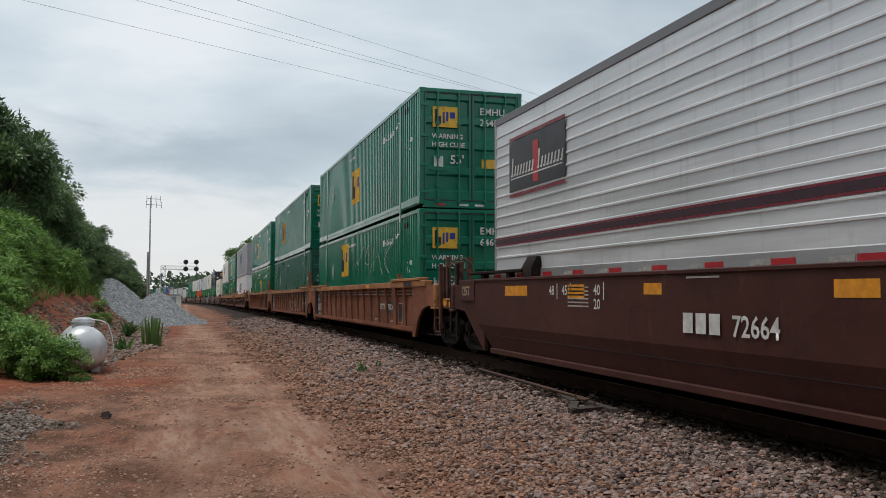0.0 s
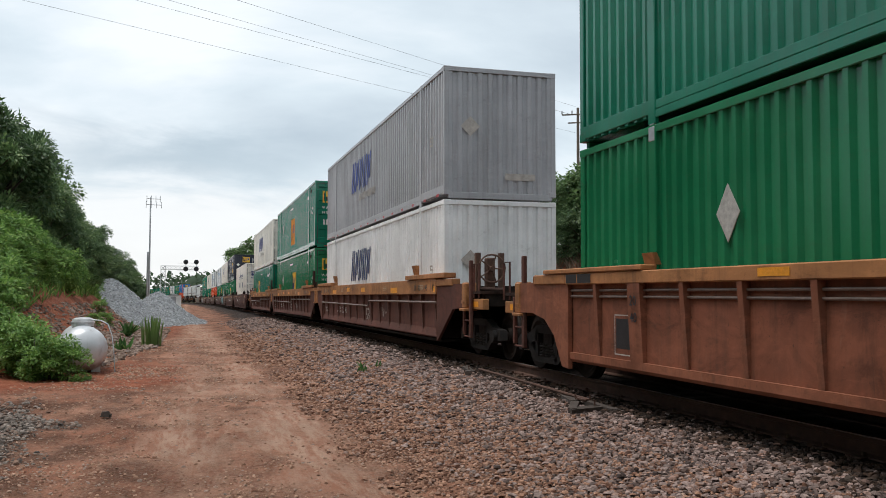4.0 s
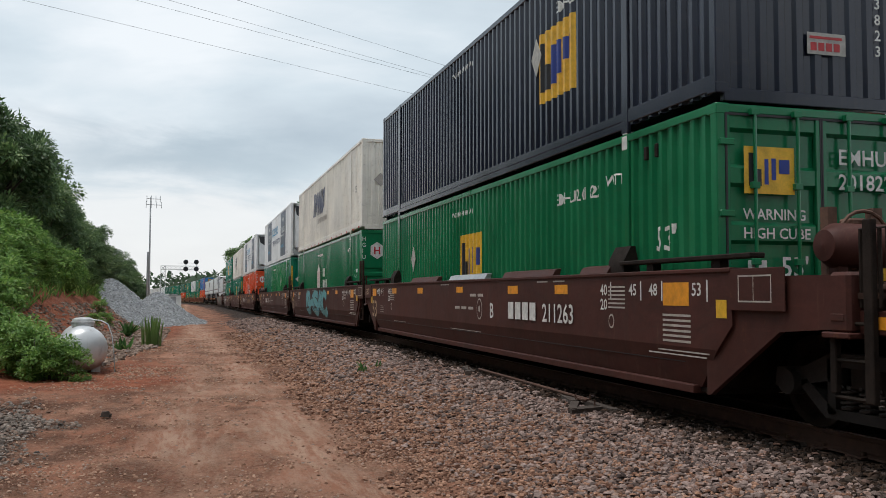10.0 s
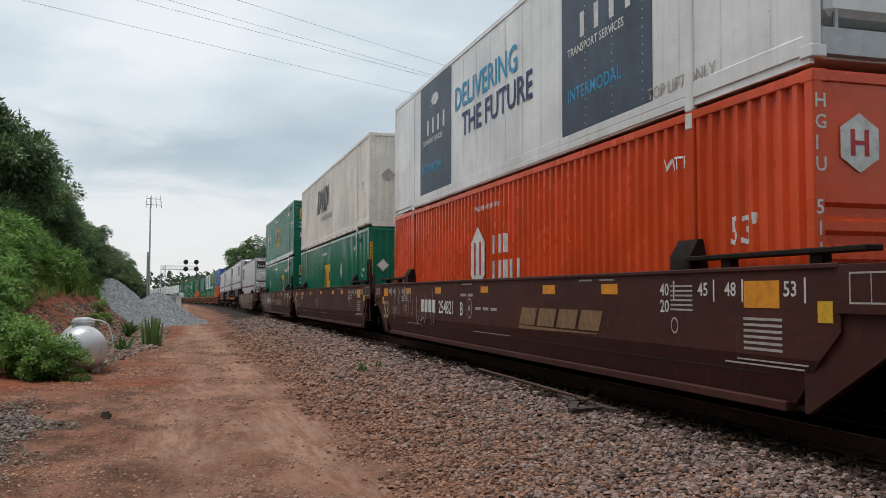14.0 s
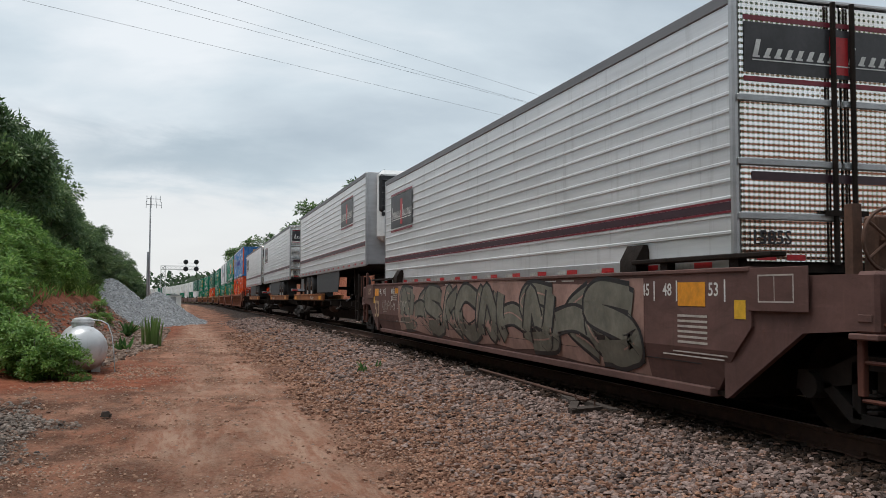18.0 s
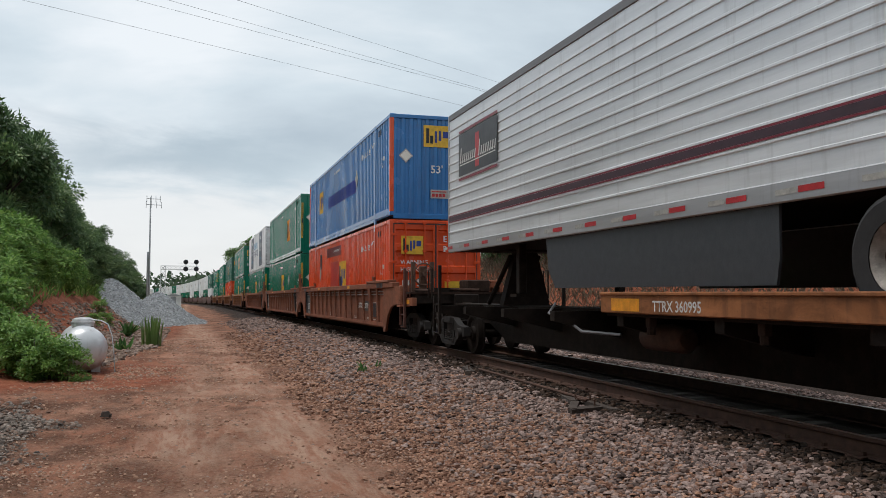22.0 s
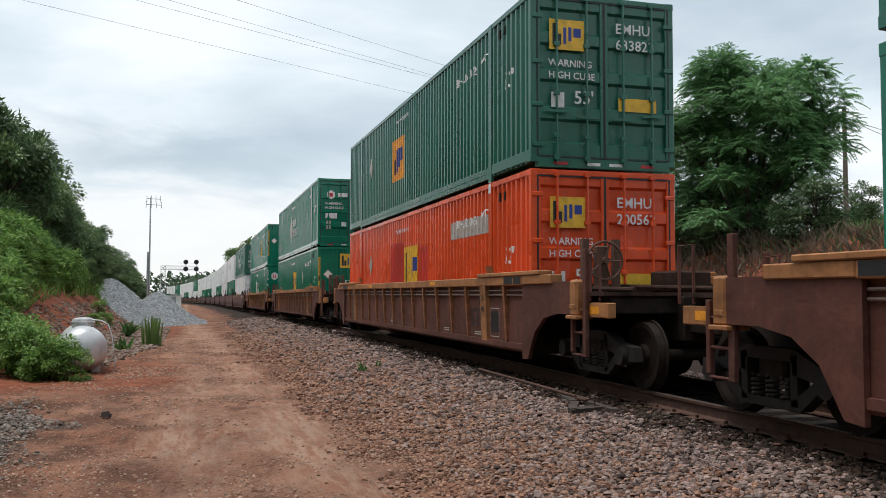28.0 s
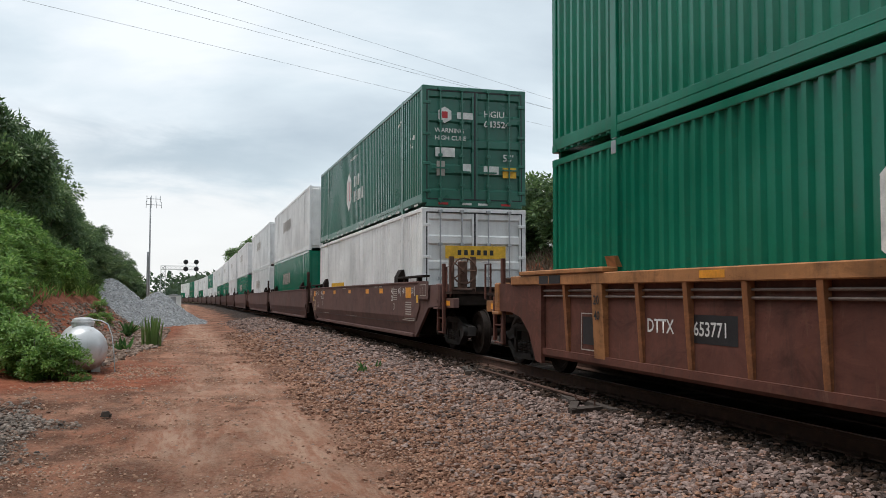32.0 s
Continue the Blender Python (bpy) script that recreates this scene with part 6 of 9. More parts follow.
def smooth_car(front, rear, reach, key="well_maroon", label="", marks=(), number="", letter="", lettered=True, ny=4.2, ext=0.0, tall=False, after=True):
    """A well car with smooth plate sides and sloping ends. ext: extra length of its front end; tall: the older marking scheme."""
    t = thing("well_car", label, "rail car", "well cars of the train")
    f0 = -8.6 - ext
    for s in (-1, 1):
        def plate():
            b = Build().prism([(f0, 1.5), (8.6, 1.5), (8.6, 0.95), (8.35, 0.7), (f0 + 0.25, 0.7), (f0, 0.95)], "x", s * 1.36, s * 1.5)
            v = [(s * 1.5, f0 + 0.25, 0.7), (s * 1.5, 8.35, 0.7), (s * 1.39, 7.9, 0.29), (s * 1.39, f0 + 0.7, 0.29), (s * 1.36, f0 + 0.25, 0.7), (s * 1.36, 8.35, 0.7), (s * 1.33, 7.9, 0.29), (s * 1.33, f0 + 0.7, 0.29)]
            return b.add(v, [(0, 1, 2, 3), (4, 7, 6, 5), (3, 2, 6, 7), (0, 3, 7, 4), (1, 5, 6, 2)]).mesh("side_plate", M[key])
        part("side_plate", cached(("sp", s, key, ext), plate), t)
        part("top_lip", cached(("sl", s, key, ext), lambda: Build().box((s * 1.3, f0, 1.47), (s * 1.52, 8.6, 1.515), 0.008).mesh("top_lip", M[key])), t)
        part("bottom_lip", cached(("sb", s, key, ext), lambda: Build().box((s * 1.3, f0 + 0.75, 0.22), (s * 1.46, 7.85, 0.31), 0.01).mesh("bottom_lip", M[key])), t)
        for e in (-1, 1):
            c = part("guide_bracket", cached(("sg", s, e), lambda: Build().prism([(s * 1.24, 1.52), (s * 1.46, 1.52), (s * 1.46, 1.66), (s * 1.36, 1.84), (s * 1.30, 1.84)], "y", e * 5.95, e * 6.35).mesh("guide_bracket", M["steel_dark"])), t, "dark steel corner guide")
            part("guide_rail", cached(("sgr", s, e), lambda: Build().box((s * 1.33, e * 6.3, 1.6), (s * 1.5, e * 8.9, 1.65), 0.01).box((s * 1.36, e * 6.9, 1.516), (s * 1.46, e * 7.05, 1.6)).box((s * 1.36, e * 8.2, 1.516), (s * 1.46, e * 8.35, 1.6)).mesh("guide_rail", M["steel_dark"])), c)
    part("well_floor", cached(("rf", key, ext), lambda: Build().box((-1.37, f0 + 0.46, 0.24), (1.37, 8.14, 0.29)).mesh("well_floor", M["steel_dark"])), t)
    well_end(t, -1, front, reach[0], key, key, "steel_dark", True, ext)
    well_end(t, 1, rear, reach[1], key, key, "steel_dark", True)
    o = 1.504
    part("plate_seam", cached(("pseam", ext), lambda: Build().box((-1.462, f0 + 0.9, 0.535), (-1.459, 7.9, 0.545)).mesh("plate_seam", M["black"])), t)
    if not lettered:
        return t
    if tall:
        ambers = ((6.0, 6.98, 0.15), (3.97, 4.5, 0.17), (2.0, 2.4, 0.12), (-1.2, -0.7, 0.14), (-4.2, -3.75, 0.14), (-9.2, -8.65, 0.17))
        figures = (("48", 5.15), ("45", 4.7), ("40", 3.7), ("40", -8.15), ("45", -9.2), ("48", -9.75))
    else:
        ambers = ((7.9, 8.38, 0.19), (5.48, 5.95, 0.12), (2.95, 3.4, 0.12), (0.0, 0.4, 0.1), (-2.9, -2.45, 0.12), (-4.8, -4.36, 0.12), (-7.85, -7.33, 0.24))
        figures = (("48", 7.78), ("45", 7.32), ("40", 6.4), ("40", -5.8), ("45", -6.55), ("48", -7.02), ("53", -7.9))
    for y0, y1, h in ambers:
        if y0 > f0 - 0.5:
            patch(y0, y1, 1.37 - h, 1.38, M["amber"], t, o, False, "reflective_patch")
    for w, y in figures:
        if y > f0:
            lettering(w, 0.19, M["print"], t, "side", y, 1.24, o)
            patch(y - 0.30, y - 0.275, 1.18, 1.4, M["print"], t, o, False, "position_line")
            if w == "40":
                lettering("20", 0.19, M["print"], t, "side", y, 1.06, o)
    rows = ((5.72, 6.22), (-6.45, -6.02)) if not tall else ((3.85, 4.5), (-8.95, -8.45))
    for y0, y1 in rows:
        bars([(y0, y1, 1.08 + 0.05 * i, 1.1 + 0.05 * i) for i in range(6)], M["dull_print"], t, o, False, "small_print")
    bars([(-7.88, -7.32, 0.74 + 0.055 * i, 0.765 + 0.055 * i) for i in range(6)], M["dull_print"], t, o, False, "small_print")
    bars([(-8.2, -7.2, 0.64, 0.655), (-8.15, -7.0, 0.60, 0.615)], M["dull_print"], t, o - 0.012, False, "small_print")
    bars([(0.9, 1.5, 1.42, 1.44), (-4.1, -3.7, 1.42, 1.44), (-4.7, -4.3, 1.42, 1.44)], M["dull_print"], t, o, False, "small_print")
    if number:
        big, count = (0.78, 3) if tall else (1.0, 4)
        bars([(ny - (0.31 * i + 0.24) * big, ny - 0.31 * i * big, 0.85, 0.85 + 0.27 * big) for i in range(count)], M["print"], t, o + 0.014)
        lettering(number, 0.37 * big, M["print"], t, "side", ny - (0.31 * count + 0.18) * big, 0.85, o + 0.014)
        cy = ny + 1.5 if not after else ny - 3.45
        for rr, mt, d in ((0.19, "dull_print", 0.0), (0.165, key, 0.003), (0.06, "dull_print", 0.004)):
            blob(cy, 0.98, rr * 0.8, rr, M[mt], t, o + d, n=22, name="round_stencil")
        g = -1 if after else 1
        bars([(cy + g * (0.5 + 0.42 * k) - 0.15, cy + g * (0.5 + 0.42 * k) + 0.15, 0.96, 1.01) for k in range(3)], M["dull_print"], t, o, False, "small_print")
        bars([(cy + 0.2, cy + 0.55, 1.2, 1.25), (cy - 0.2, cy + 0.1, 1.2, 1.25)], M["dull_print"], t, o, False, "small_print")
    if letter:
        lettering(letter, 0.36, M["print"], t, "side", ny + 0.95 if not after else ny - 2.85, 0.84, o)
    part("number_plate", cached(("nplate", key), lambda: Build().box((-1.5, 8.58, 1.12), (-1.512, 9.5, 1.5), 0.006).mesh("number_plate", M[key])), t)
    lettering("125T", 0.24, M["tan_print"], t, "side", 9.35, 1.22, 1.515)
    part("number_plate", cached(("nplate2", key, ext), lambda: Build().box((-1.5, f0 + 0.04, 1.1), (-1.512, f0 - 0.8, 1.5), 0.006).mesh("number_plate", M[key])), t)
    for y0, y1, z0, z1 in ((f0 - 0.62, f0 - 0.12, 1.42, 1.435), (f0 - 0.62, f0 - 0.12, 1.18, 1.195), (f0 - 0.62, f0 - 0.605, 1.195, 1.42), (f0 - 0.36, f0 - 0.35, 1.195, 1.42), (f0 - 0.135, f0 - 0.12, 1.195, 1.42)):
        patch(y0, y1, z0, z1, M["dull_print"], t, 1.514, False, "stencil_frame")
    if not tall:
        lettering("53", 0.62, M["tan_print"], t, "side", 8.42, 0.62, o)
        patch(8.42, 8.56, 0.98, 1.16, M["yellow"], t, o, False, "yellow_tag")
        patch(f0 + 0.08, f0 + 0.26, 1.02, 1.2, M["yellow"], t, o, False, "yellow_tag")
        bars([(6.9, 7.35, 0.76 + 0.05 * i, 0.77 + 0.05 * i) for i in range(4)], M["dull_print"], t, o, False, "small_print")
        bars([(4.6, 5.9, 0.56, 0.57), (-1.0, 0.9, 0.56, 0.57)], M["dull_print"], t, o - 0.03, False, "small_print")
        for y in (6.05, -6.1):
            blob(y, 0.92, 0.075, 0.09, M["dull_print"], t, o, n=16, name="round_stencil")
            blob(y, 0.92, 0.055, 0.068, M[key], t, o + 0.003, n=16, name="round_stencil")
    else:
        lettering("53", 0.42, M["tan_print"], t, "side", -7.72, 0.72, o)
    for m in marks:
        m(t)
    return t


def name_blocks(t, y0):
    """A faded tan company mark: four leaning blocks over a long wedge."""
    bars([(y0 - 0.72 * i - 0.62, y0 - 0.72 * i, 0.78, 1.04, -0.12) for i in range(4)], M["tan_mark"], t, 1.506, False, "company_mark")
    part("company_mark", Build().add([(-1.506, y0 + 0.05, 0.71), (-1.506, y0 - 2.7, 0.735), (-1.506, y0 - 2.75, 0.75), (-1.506, y0, 0.765)], [(0, 1, 2, 3)]).mesh("company_mark", M["tan_mark"]), t)


def flaps(t):
    """Folded steel flaps on the top edge of a well car."""
    for y0, y1, mt in ((1.8, 4.0, "well_maroon"), (-1.3, 0.9, "galv"), (-4.3, -2.2, "well_maroon"), (-6.0, -5.2, "well_maroon")):
        part("top_flap", Build().prism([(-1.51, 1.517), (-1.40, 1.517), (-1.37, 1.62), (-1.46, 1.60)], "y", y0, y1).mesh("top_flap", M[mt]), t)


def spline(pts, steps=7):
    """A smooth curve through the points."""
    p = [pts[0]] + list(pts) + [pts[-1]]
    out = []
    for a, b, c, d in zip(p, p[1:], p[2:], p[3:]):
        for k in range(steps):
            f = k / steps
            out.append(tuple(0.5 * (2 * b[i] + (c[i] - a[i]) * f + (2 * a[i] - 5 * b[i] + 4 * c[i] - d[i]) * f * f + (3 * b[i] - a[i] - 3 * c[i] + d[i]) * f ** 3) for i in (0, 1)))
    return out + [tuple(pts[-1])]


def plate_x(z):
    """Face of a smooth car's side at height z: upright above, raked below."""
    return 1.504 if z > 0.7 else 1.504 - 0.11 * (0.7 - z) / 0.41


def sprayed_line(b, pts, wide, lift, off=None, taper=0.0):
    """A sprayed stroke of even or tapering width along a smooth curve."""
    cur = spline(pts)
    n, v = len(cur), []
    for i, (y, z) in enumerate(cur):
        (ya, za), (yb, zb) = cur[max(0, i - 1)], cur[min(n - 1, i + 1)]
        ln = max(1e-4, math.hypot(yb - ya, zb - za))
        w = wide * (1 - taper * abs(2 * i / (n - 1) - 1))
        for g in (-1, 1):
            zz = z + g * (yb - ya) / ln * w
            v.append((-(off or plate_x(zz)) - lift - 0.000004 * i, y - g * (zb - za) / ln * w, zz))
    return b.add(v, [(2 * i, 2 * i + 1, 2 * i + 3, 2 * i + 2) for i in range(n - 1)])


STROKES = (((0.85, 0.9), (0.3, 0.98), (0.12, 0.7), (0.75, 0.42), (0.8, 0.12), (0.2, 0.04)), ((0.2, 0.98), (0.16, 0.5), (0.24, 0.02)), ((0.9, 0.95), (0.45, 0.55), (0.95, 0.05)), ((0.1, 0.04), (0.3, 0.95), (0.6, 0.1), (0.85, 0.98)),
           ((0.88, 0.8), (0.4, 0.98), (0.1, 0.5), (0.45, 0.02), (0.92, 0.2)), ((0.15, 0.45), (0.55, 0.55), (0.9, 0.4)), ((0.2, 0.1), (0.5, 0.98), (0.85, 0.08)))


def wild(t, y0, y1, z0, z1, fill, edge, seed, n=6, wide=0.13, off=None, shine=None):
    """Fat interlocking sprayed strokes with dark outlines, leaning forward."""
    rg = random.Random(seed)
    w = (y1 - y0) / n
    for i in range(n):
        for q in range(2):
            st = STROKES[(i * 2 + q * 3 + seed) % len(STROKES)]
            pts = [(y1 - w * (i - 0.15 + 1.3 * a) + 0.12 * (c - 0.5) + rg.uniform(-0.03, 0.03), z0 + wide + (z1 - z0 - 2 * wide) * c) for a, c in st]
            lift = 0.0012 + 0.0008 * (2 * i + q)
            part("graffiti", sprayed_line(Build(), pts, wide + 0.045, lift, off).mesh("graffiti", M[edge]), t)
            part("graffiti", sprayed_line(Build(), pts, wide, lift + 0.0003, off, 0.12).mesh("graffiti", M[fill]), t)
            if shine and q == 0:
                part("graffiti", sprayed_line(Build(), [(a + wide * 0.7, c + 0.02) for a, c in pts], 0.012, lift + 0.0005, off).mesh("graffiti", M[shine]), t)


def ground_coat(t, y0, y1, z0, z1, mt):
    """An uneven sprayed field behind a piece."""
    rg = random.Random(int(y0 * 10))
    n = 14
    lo, hi = [], []
    for i in range(n + 1):
        y = y0 + (y1 - y0) * i / n
        lo.append((y, z0 + rg.uniform(0, 0.12)))
        hi.append((y, z1 - rg.uniform(0, 0.14)))
    b = Build()
    v = [(-plate_x(z) - 0.0008, y, z) for y, z in lo] + [(-plate_x(0.7) - 0.0008, y, 0.7) for y, z in lo] + [(-plate_x(1) - 0.0008, y, z) for y, z in hi]
    k = n + 1
    b.add(v, [(r * k + i, r * k + i + 1, (r + 1) * k + i + 1, (r + 1) * k + i) for r in (0, 1) for i in range(n)])
    part("graffiti", b.mesh("graffiti", M[mt]), t)


def scrawl(t, y0, y1, z0, z1, mt, seed, off=1.41, n=7):
    """A thin hand-sprayed tag."""
    rg = random.Random(seed)
    w = (y1 - y0) / n
    for i in range(n):
        pts = [(y1 - w * (i + rg.uniform(-0.1, 1.1)), rg.uniform(z0, z1)) for k in range(rg.randint(3, 6))]
        pts.sort(key=lambda p: -p[0] + rg.uniform(-0.7, 0.7) * w)
        part("graffiti", sprayed_line(Build(), pts, 0.011, 0.001 + 0.001 * i, off, 0.4).mesh("graffiti", M[mt]), t)


def spine_car(front, rear, reach, label, wheels_front, words="TTRX 360995"):
    """A spine car: a long centre beam with cross arms, a wheel deck and a hitch stand."""
    t = thing("spine_car", label, "rail car", "spine cars of the train")
    L0, L1 = -HALF - reach[0], HALF + reach[1]
    part("centre_beam", Build().prism([(L0 + 0.1, 0.66), (L0 + 0.1, 1.02), (L1 - 0.1, 1.02), (L1 - 0.1, 0.66), (L1 - 2.6, 0.62), (L1 - 3.6, 0.3), (L0 + 3.6, 0.3), (L0 + 2.6, 0.62)], "x", -0.36, 0.36).mesh("centre_beam", M["steel_dark"]), t)
    d = -1 if wheels_front else 1
    y0, y1 = sorted((-d * 0.6, d * 8.6))
    for s in (-1, 1):
        part("wheel_deck", Build().box((s * 0.5, y0, 0.98), (s * 1.42, y1, 1.05), 0.01).mesh("wheel_deck", M["steel_dark"]), t)
        part("deck_edge", Build().box((s * 1.40, y0, 1.02), (s * 1.5, y1, 1.26), 0.012).box((s * 1.38, y0, 1.24), (s * 1.52, y1, 1.28), 0.008).mesh("deck_edge", M["rib_ochre"]), t, "rusty yellow-brown deck edge")
        for y in (-d * 2.6, -d * 4.6):
            part("yellow_marker", Build().box((s * 0.36, y - 0.25, 0.72 + 0.05 * d * y / 4), (s * 0.366, y + 0.25, 0.88 + 0.05 * d * y / 4)).mesh("yellow_marker", M["amber"]), t)
        for k in range(4):
            y = d * (0.4 + 2.1 * k)
            part("hanger", cached(("hang", s), lambda: Build().box((s * 1.3, -0.05, 0.86), (s * 1.4, 0.05, 1.03), 0.01).cyl((s * 1.35, 0, 0.78), (s * 1.35, 0, 0.88), 0.05, 8).mesh("hanger", M["deck_rust"])), t).location = (0, y, 0)
        part("air_hose", Build().tube([(s * 0.9, -d * 3.4, 1.1), (s * 1.1, -d * 3.2, 0.95), (s * 1.05, -d * 2.6, 0.85), (s * 1.15, -d * 1.9, 0.72), (s * 0.9, -d * 1.2, 0.7)], 0.022, 7).mesh("air_hose", M["alu_dark"]), t, "grey rubber air hose")
        patch(y0 + 0.4, y0 + 1.0, 1.05, 1.2, M["amber"], t, 1.504, False, "reflective_patch") if s < 0 else None
        patch(y1 - 1.0, y1 - 0.3, 1.05, 1.2, M["amber"], t, 1.504, False, "reflective_patch") if s < 0 else None
    for y in [L0 + 1.2 + i * 2.1 for i in range(int((L1 - L0 - 2) / 2.1) + 1)]:
        part("cross_arm", cached("arm", lambda: Build().prism([(-1.42, 0.86), (-1.42, 1.0), (1.42, 1.0), (1.42, 0.86), (0.33, 0.6), (-0.33, 0.6)], "y", -0.08, 0.08).mesh("cross_arm", M["steel_dark"])), t).location = (0, y, 0)
    h = part("hitch_stand", cached("hitch", lambda: Build().prism([(-0.5, 1.02), (0.5, 1.02), (0.22, 2.1), (-0.22, 2.1)], "y", -0.12, 0.12).box((-0.5, -0.45, 2.08), (0.5, 0.45, 2.16), 0.02).tube([(-0.3, 0, 2.0), (-0.3, 1.3, 1.05)], 0.05).tube([(0.3, 0, 2.0), (0.3, 1.3, 1.05)], 0.05).mesh("hitch_stand", M["steel_dark"])), t)
    h.location = (0, -d * 7.0, 0)
    part("air_tank", cached("airtank", lambda: Build().lathe([(-0.5, 0), (-0.48, 0.12), (-0.4, 0.17), (0.4, 0.17), (0.48, 0.12), (0.5, 0)], (-0.9, 0, 0.72), "y", 16).mesh("air_tank", M["rail_rust"])), t)
    for e, k, r in ((-1, front, reach[0]), (1, rear, reach[1])):
        if k == "shared":
            bogie(t, e * (HALF + r), 0.42)
        elif k == "coupled":
            bogie(t, e * (HALF + r - 1.9), 0.42)
            part("coupler", Build().box((-0.18, e * (HALF + r - 0.9), 0.7), (0.18, e * (HALF + r), 1.0), 0.05).mesh("coupler", M["steel_dark"]), t)
            hand_irons(t, e, HALF + r - 2.4, "steel_dark")
    lettering(words, 0.17 if words[0] == "T" else 0.12, M["print"], t, "side", y0 + 3.4 if d > 0 else y1 - 1.3, 1.06, 1.504)
    return t


def trailer(number, nose_first, label, axle=4.05):
    """A silver refrigerated semi-trailer on its wheels."""
    t = thing("semi_trailer", label, "trailer", "silver boxes")
    silver_shell(t)
    e = 1 if nose_first else -1
    if nose_first:
        part("nose_wall", Build().box((-WID + 0.05, -HALF + 0.01, 0.05), (WID - 0.05, -HALF + 0.07, HIGH - 0.03), 0.02).mesh("nose_wall", M["alu"]), t)
        u = part("cooling_unit", Build().box((-0.98, -HALF - 0.5, 0.75), (1.1, -HALF + 0.02, HIGH + 0.02), 0.14).mesh("cooling_unit", M["white"]), t, "white rounded cooling unit")
        part("grille", Build().box((-0.97, -HALF - 0.515, 1.62), (0.0, -HALF - 0.2, 2.78), 0.06).mesh("grille", M["black"]), u, "black louvred grille")
        part("grille_band", Build().box((-0.9, -HALF - 0.512, 1.5), (1.0, -HALF - 0.2, 1.63), 0.02).mesh("grille_band", M["black"]), u)
        for i in range(5):
            part("louvre", Build().box((-0.9, -HALF - 0.545, 1.76 + 0.2 * i), (-0.1, -HALF - 0.5, 1.82 + 0.2 * i), 0.015).mesh("louvre", M["black"]), u)
        patch(0.3, 0.9, 2.0, 2.45, M["sky_ink"], u, HALF + 0.507, False, "company_mark", "end")
        patch(0.36, 0.84, 2.06, 2.39, M["print"], u, HALF + 0.511, False, "mark_shape", "end")
        patch(0.56, 0.64, 2.1, 2.34, M["black"], u, HALF + 0.515, False, "mark_shape", "end")
        plain_words_end_at(u, 10, 0.12, 2.6, 0.9, 0.1, M["black"], HALF + 0.508)
        for x in (0.35, 0.75):
            patch(x - 0.1, x + 0.12, 0.95, 1.02, M["black"], u, HALF + 0.507, False, "latch", "end")
    else:
        flat_end(t, "alu", 1)
        mirror_doors(t, number)
        b = Build().box((-1.2, -HALF - 0.02, -0.62), (1.2, -HALF + 0.06, -0.5), 0.01)
        for x in (-0.6, 0.6):
            b.box((x - 0.06, -HALF, -0.62), (x + 0.06, -HALF + 0.1, 0.02))
        part("rear_bumper", b.mesh("rear_bumper", M["alu"]), t)
        for x in (-1.15, -0.5, 0.15, 0.8):
            patch(x, x + 0.3, -0.6, -0.53, M["red"], t, HALF + 0.026, False, "reflective_strip", "end")
    silver_sign(t, -5.9 if nose_first else 5.0, 1.5, 2.3, 0.85)
    # running gear: axles at the door end, skirt and landing legs towards the nose
    for k in (axle, axle + 1.24):
        y = e * k
        ax = part("axle", cached("axle", lambda: Build().cyl((-1.1, 0, 0), (1.1, 0, 0), 0.065, 10).mesh("axle", M["steel_dark"])), t)
        ax.location = (0, y, -0.55)
        for x in (-1.16, -0.82, 0.82, 1.16):
            w = part("tyre", cached("tyre", lambda: Build().lathe([(-0.13, 0.3), (-0.14, 0.46), (-0.11, 0.505), (0.11, 0.505), (0.14, 0.46), (0.13, 0.3)], (0, 0, 0), "x", 28).mesh("tyre", M["tyre"])), ax, "black rubber tyre")
            w.location = (x, 0, 0)
            if abs(x) > 1:
                s = 1 if x > 0 else -1
                r = part("rim", cached(("rim", s), lambda: Build().lathe([(s * 0.12, 0.3), (s * 0.1, 0.27), (s * 0.02, 0.2), (s * 0.06, 0.1), (s * 0.1, 0.0)], (0, 0, 0), "x", 20).mesh("rim", M["rim_steel"])), ax, "pale steel wheel rim")
                r.location = (x, 0, 0)
                h = part("hub", cached(("hub", s), lambda: Build().lathe([(s * 0.02, 0.19), (s * 0.07, 0.17), (s * 0.12, 0.1), (s * 0.17, 0.08), (s * 0.17, 0.0)], (0, 0, 0), "x", 16).mesh("hub", M["deck_rust"])), ax, "dark greasy wheel hub")
                h.location = (x, 0, 0)
    for s in (-1, 1):
        part("side_skirt", Build().prism([(e * 2.6, 0.0), (e * 2.6, -0.5), (e * 2.55, -0.76), (-e * 2.6, -0.76), (-e * 2.85, -0.5), (-e * 2.95, 0.0)], "x", s * 1.22, s * 1.25).mesh("side_skirt", M["skirt"]), t, "dark grey plastic side skirt")
        part("landing_leg", Build().box((s * 0.95 - 0.07, -e * 4.75 - 0.08, -0.85), (s * 0.95 + 0.07, -e * 4.75 + 0.08, 0.03), 0.015).box((s * 0.95 - 0.15, -e * 4.75 - 0.15, -0.9), (s * 0.95 + 0.15, -e * 4.75 + 0.15, -0.85)).mesh("landing_leg", M["steel_dark"]), t)
        part("mudflap", Build().box((s * 0.75, e * 6.7, -0.9), (s * 1.25, e * 6.72, 0.0)).mesh("mudflap", M["tyre"]), t)
    return t


def plain_words_end_at(t, n, x0, z0, w, h, material, off):
    bars([(x0 + w * i / n + 0.01, x0 + w * (i + 0.75) / n, z0, z0 + h) for i in range(n)], material, t, off, False, "lettering", "end")


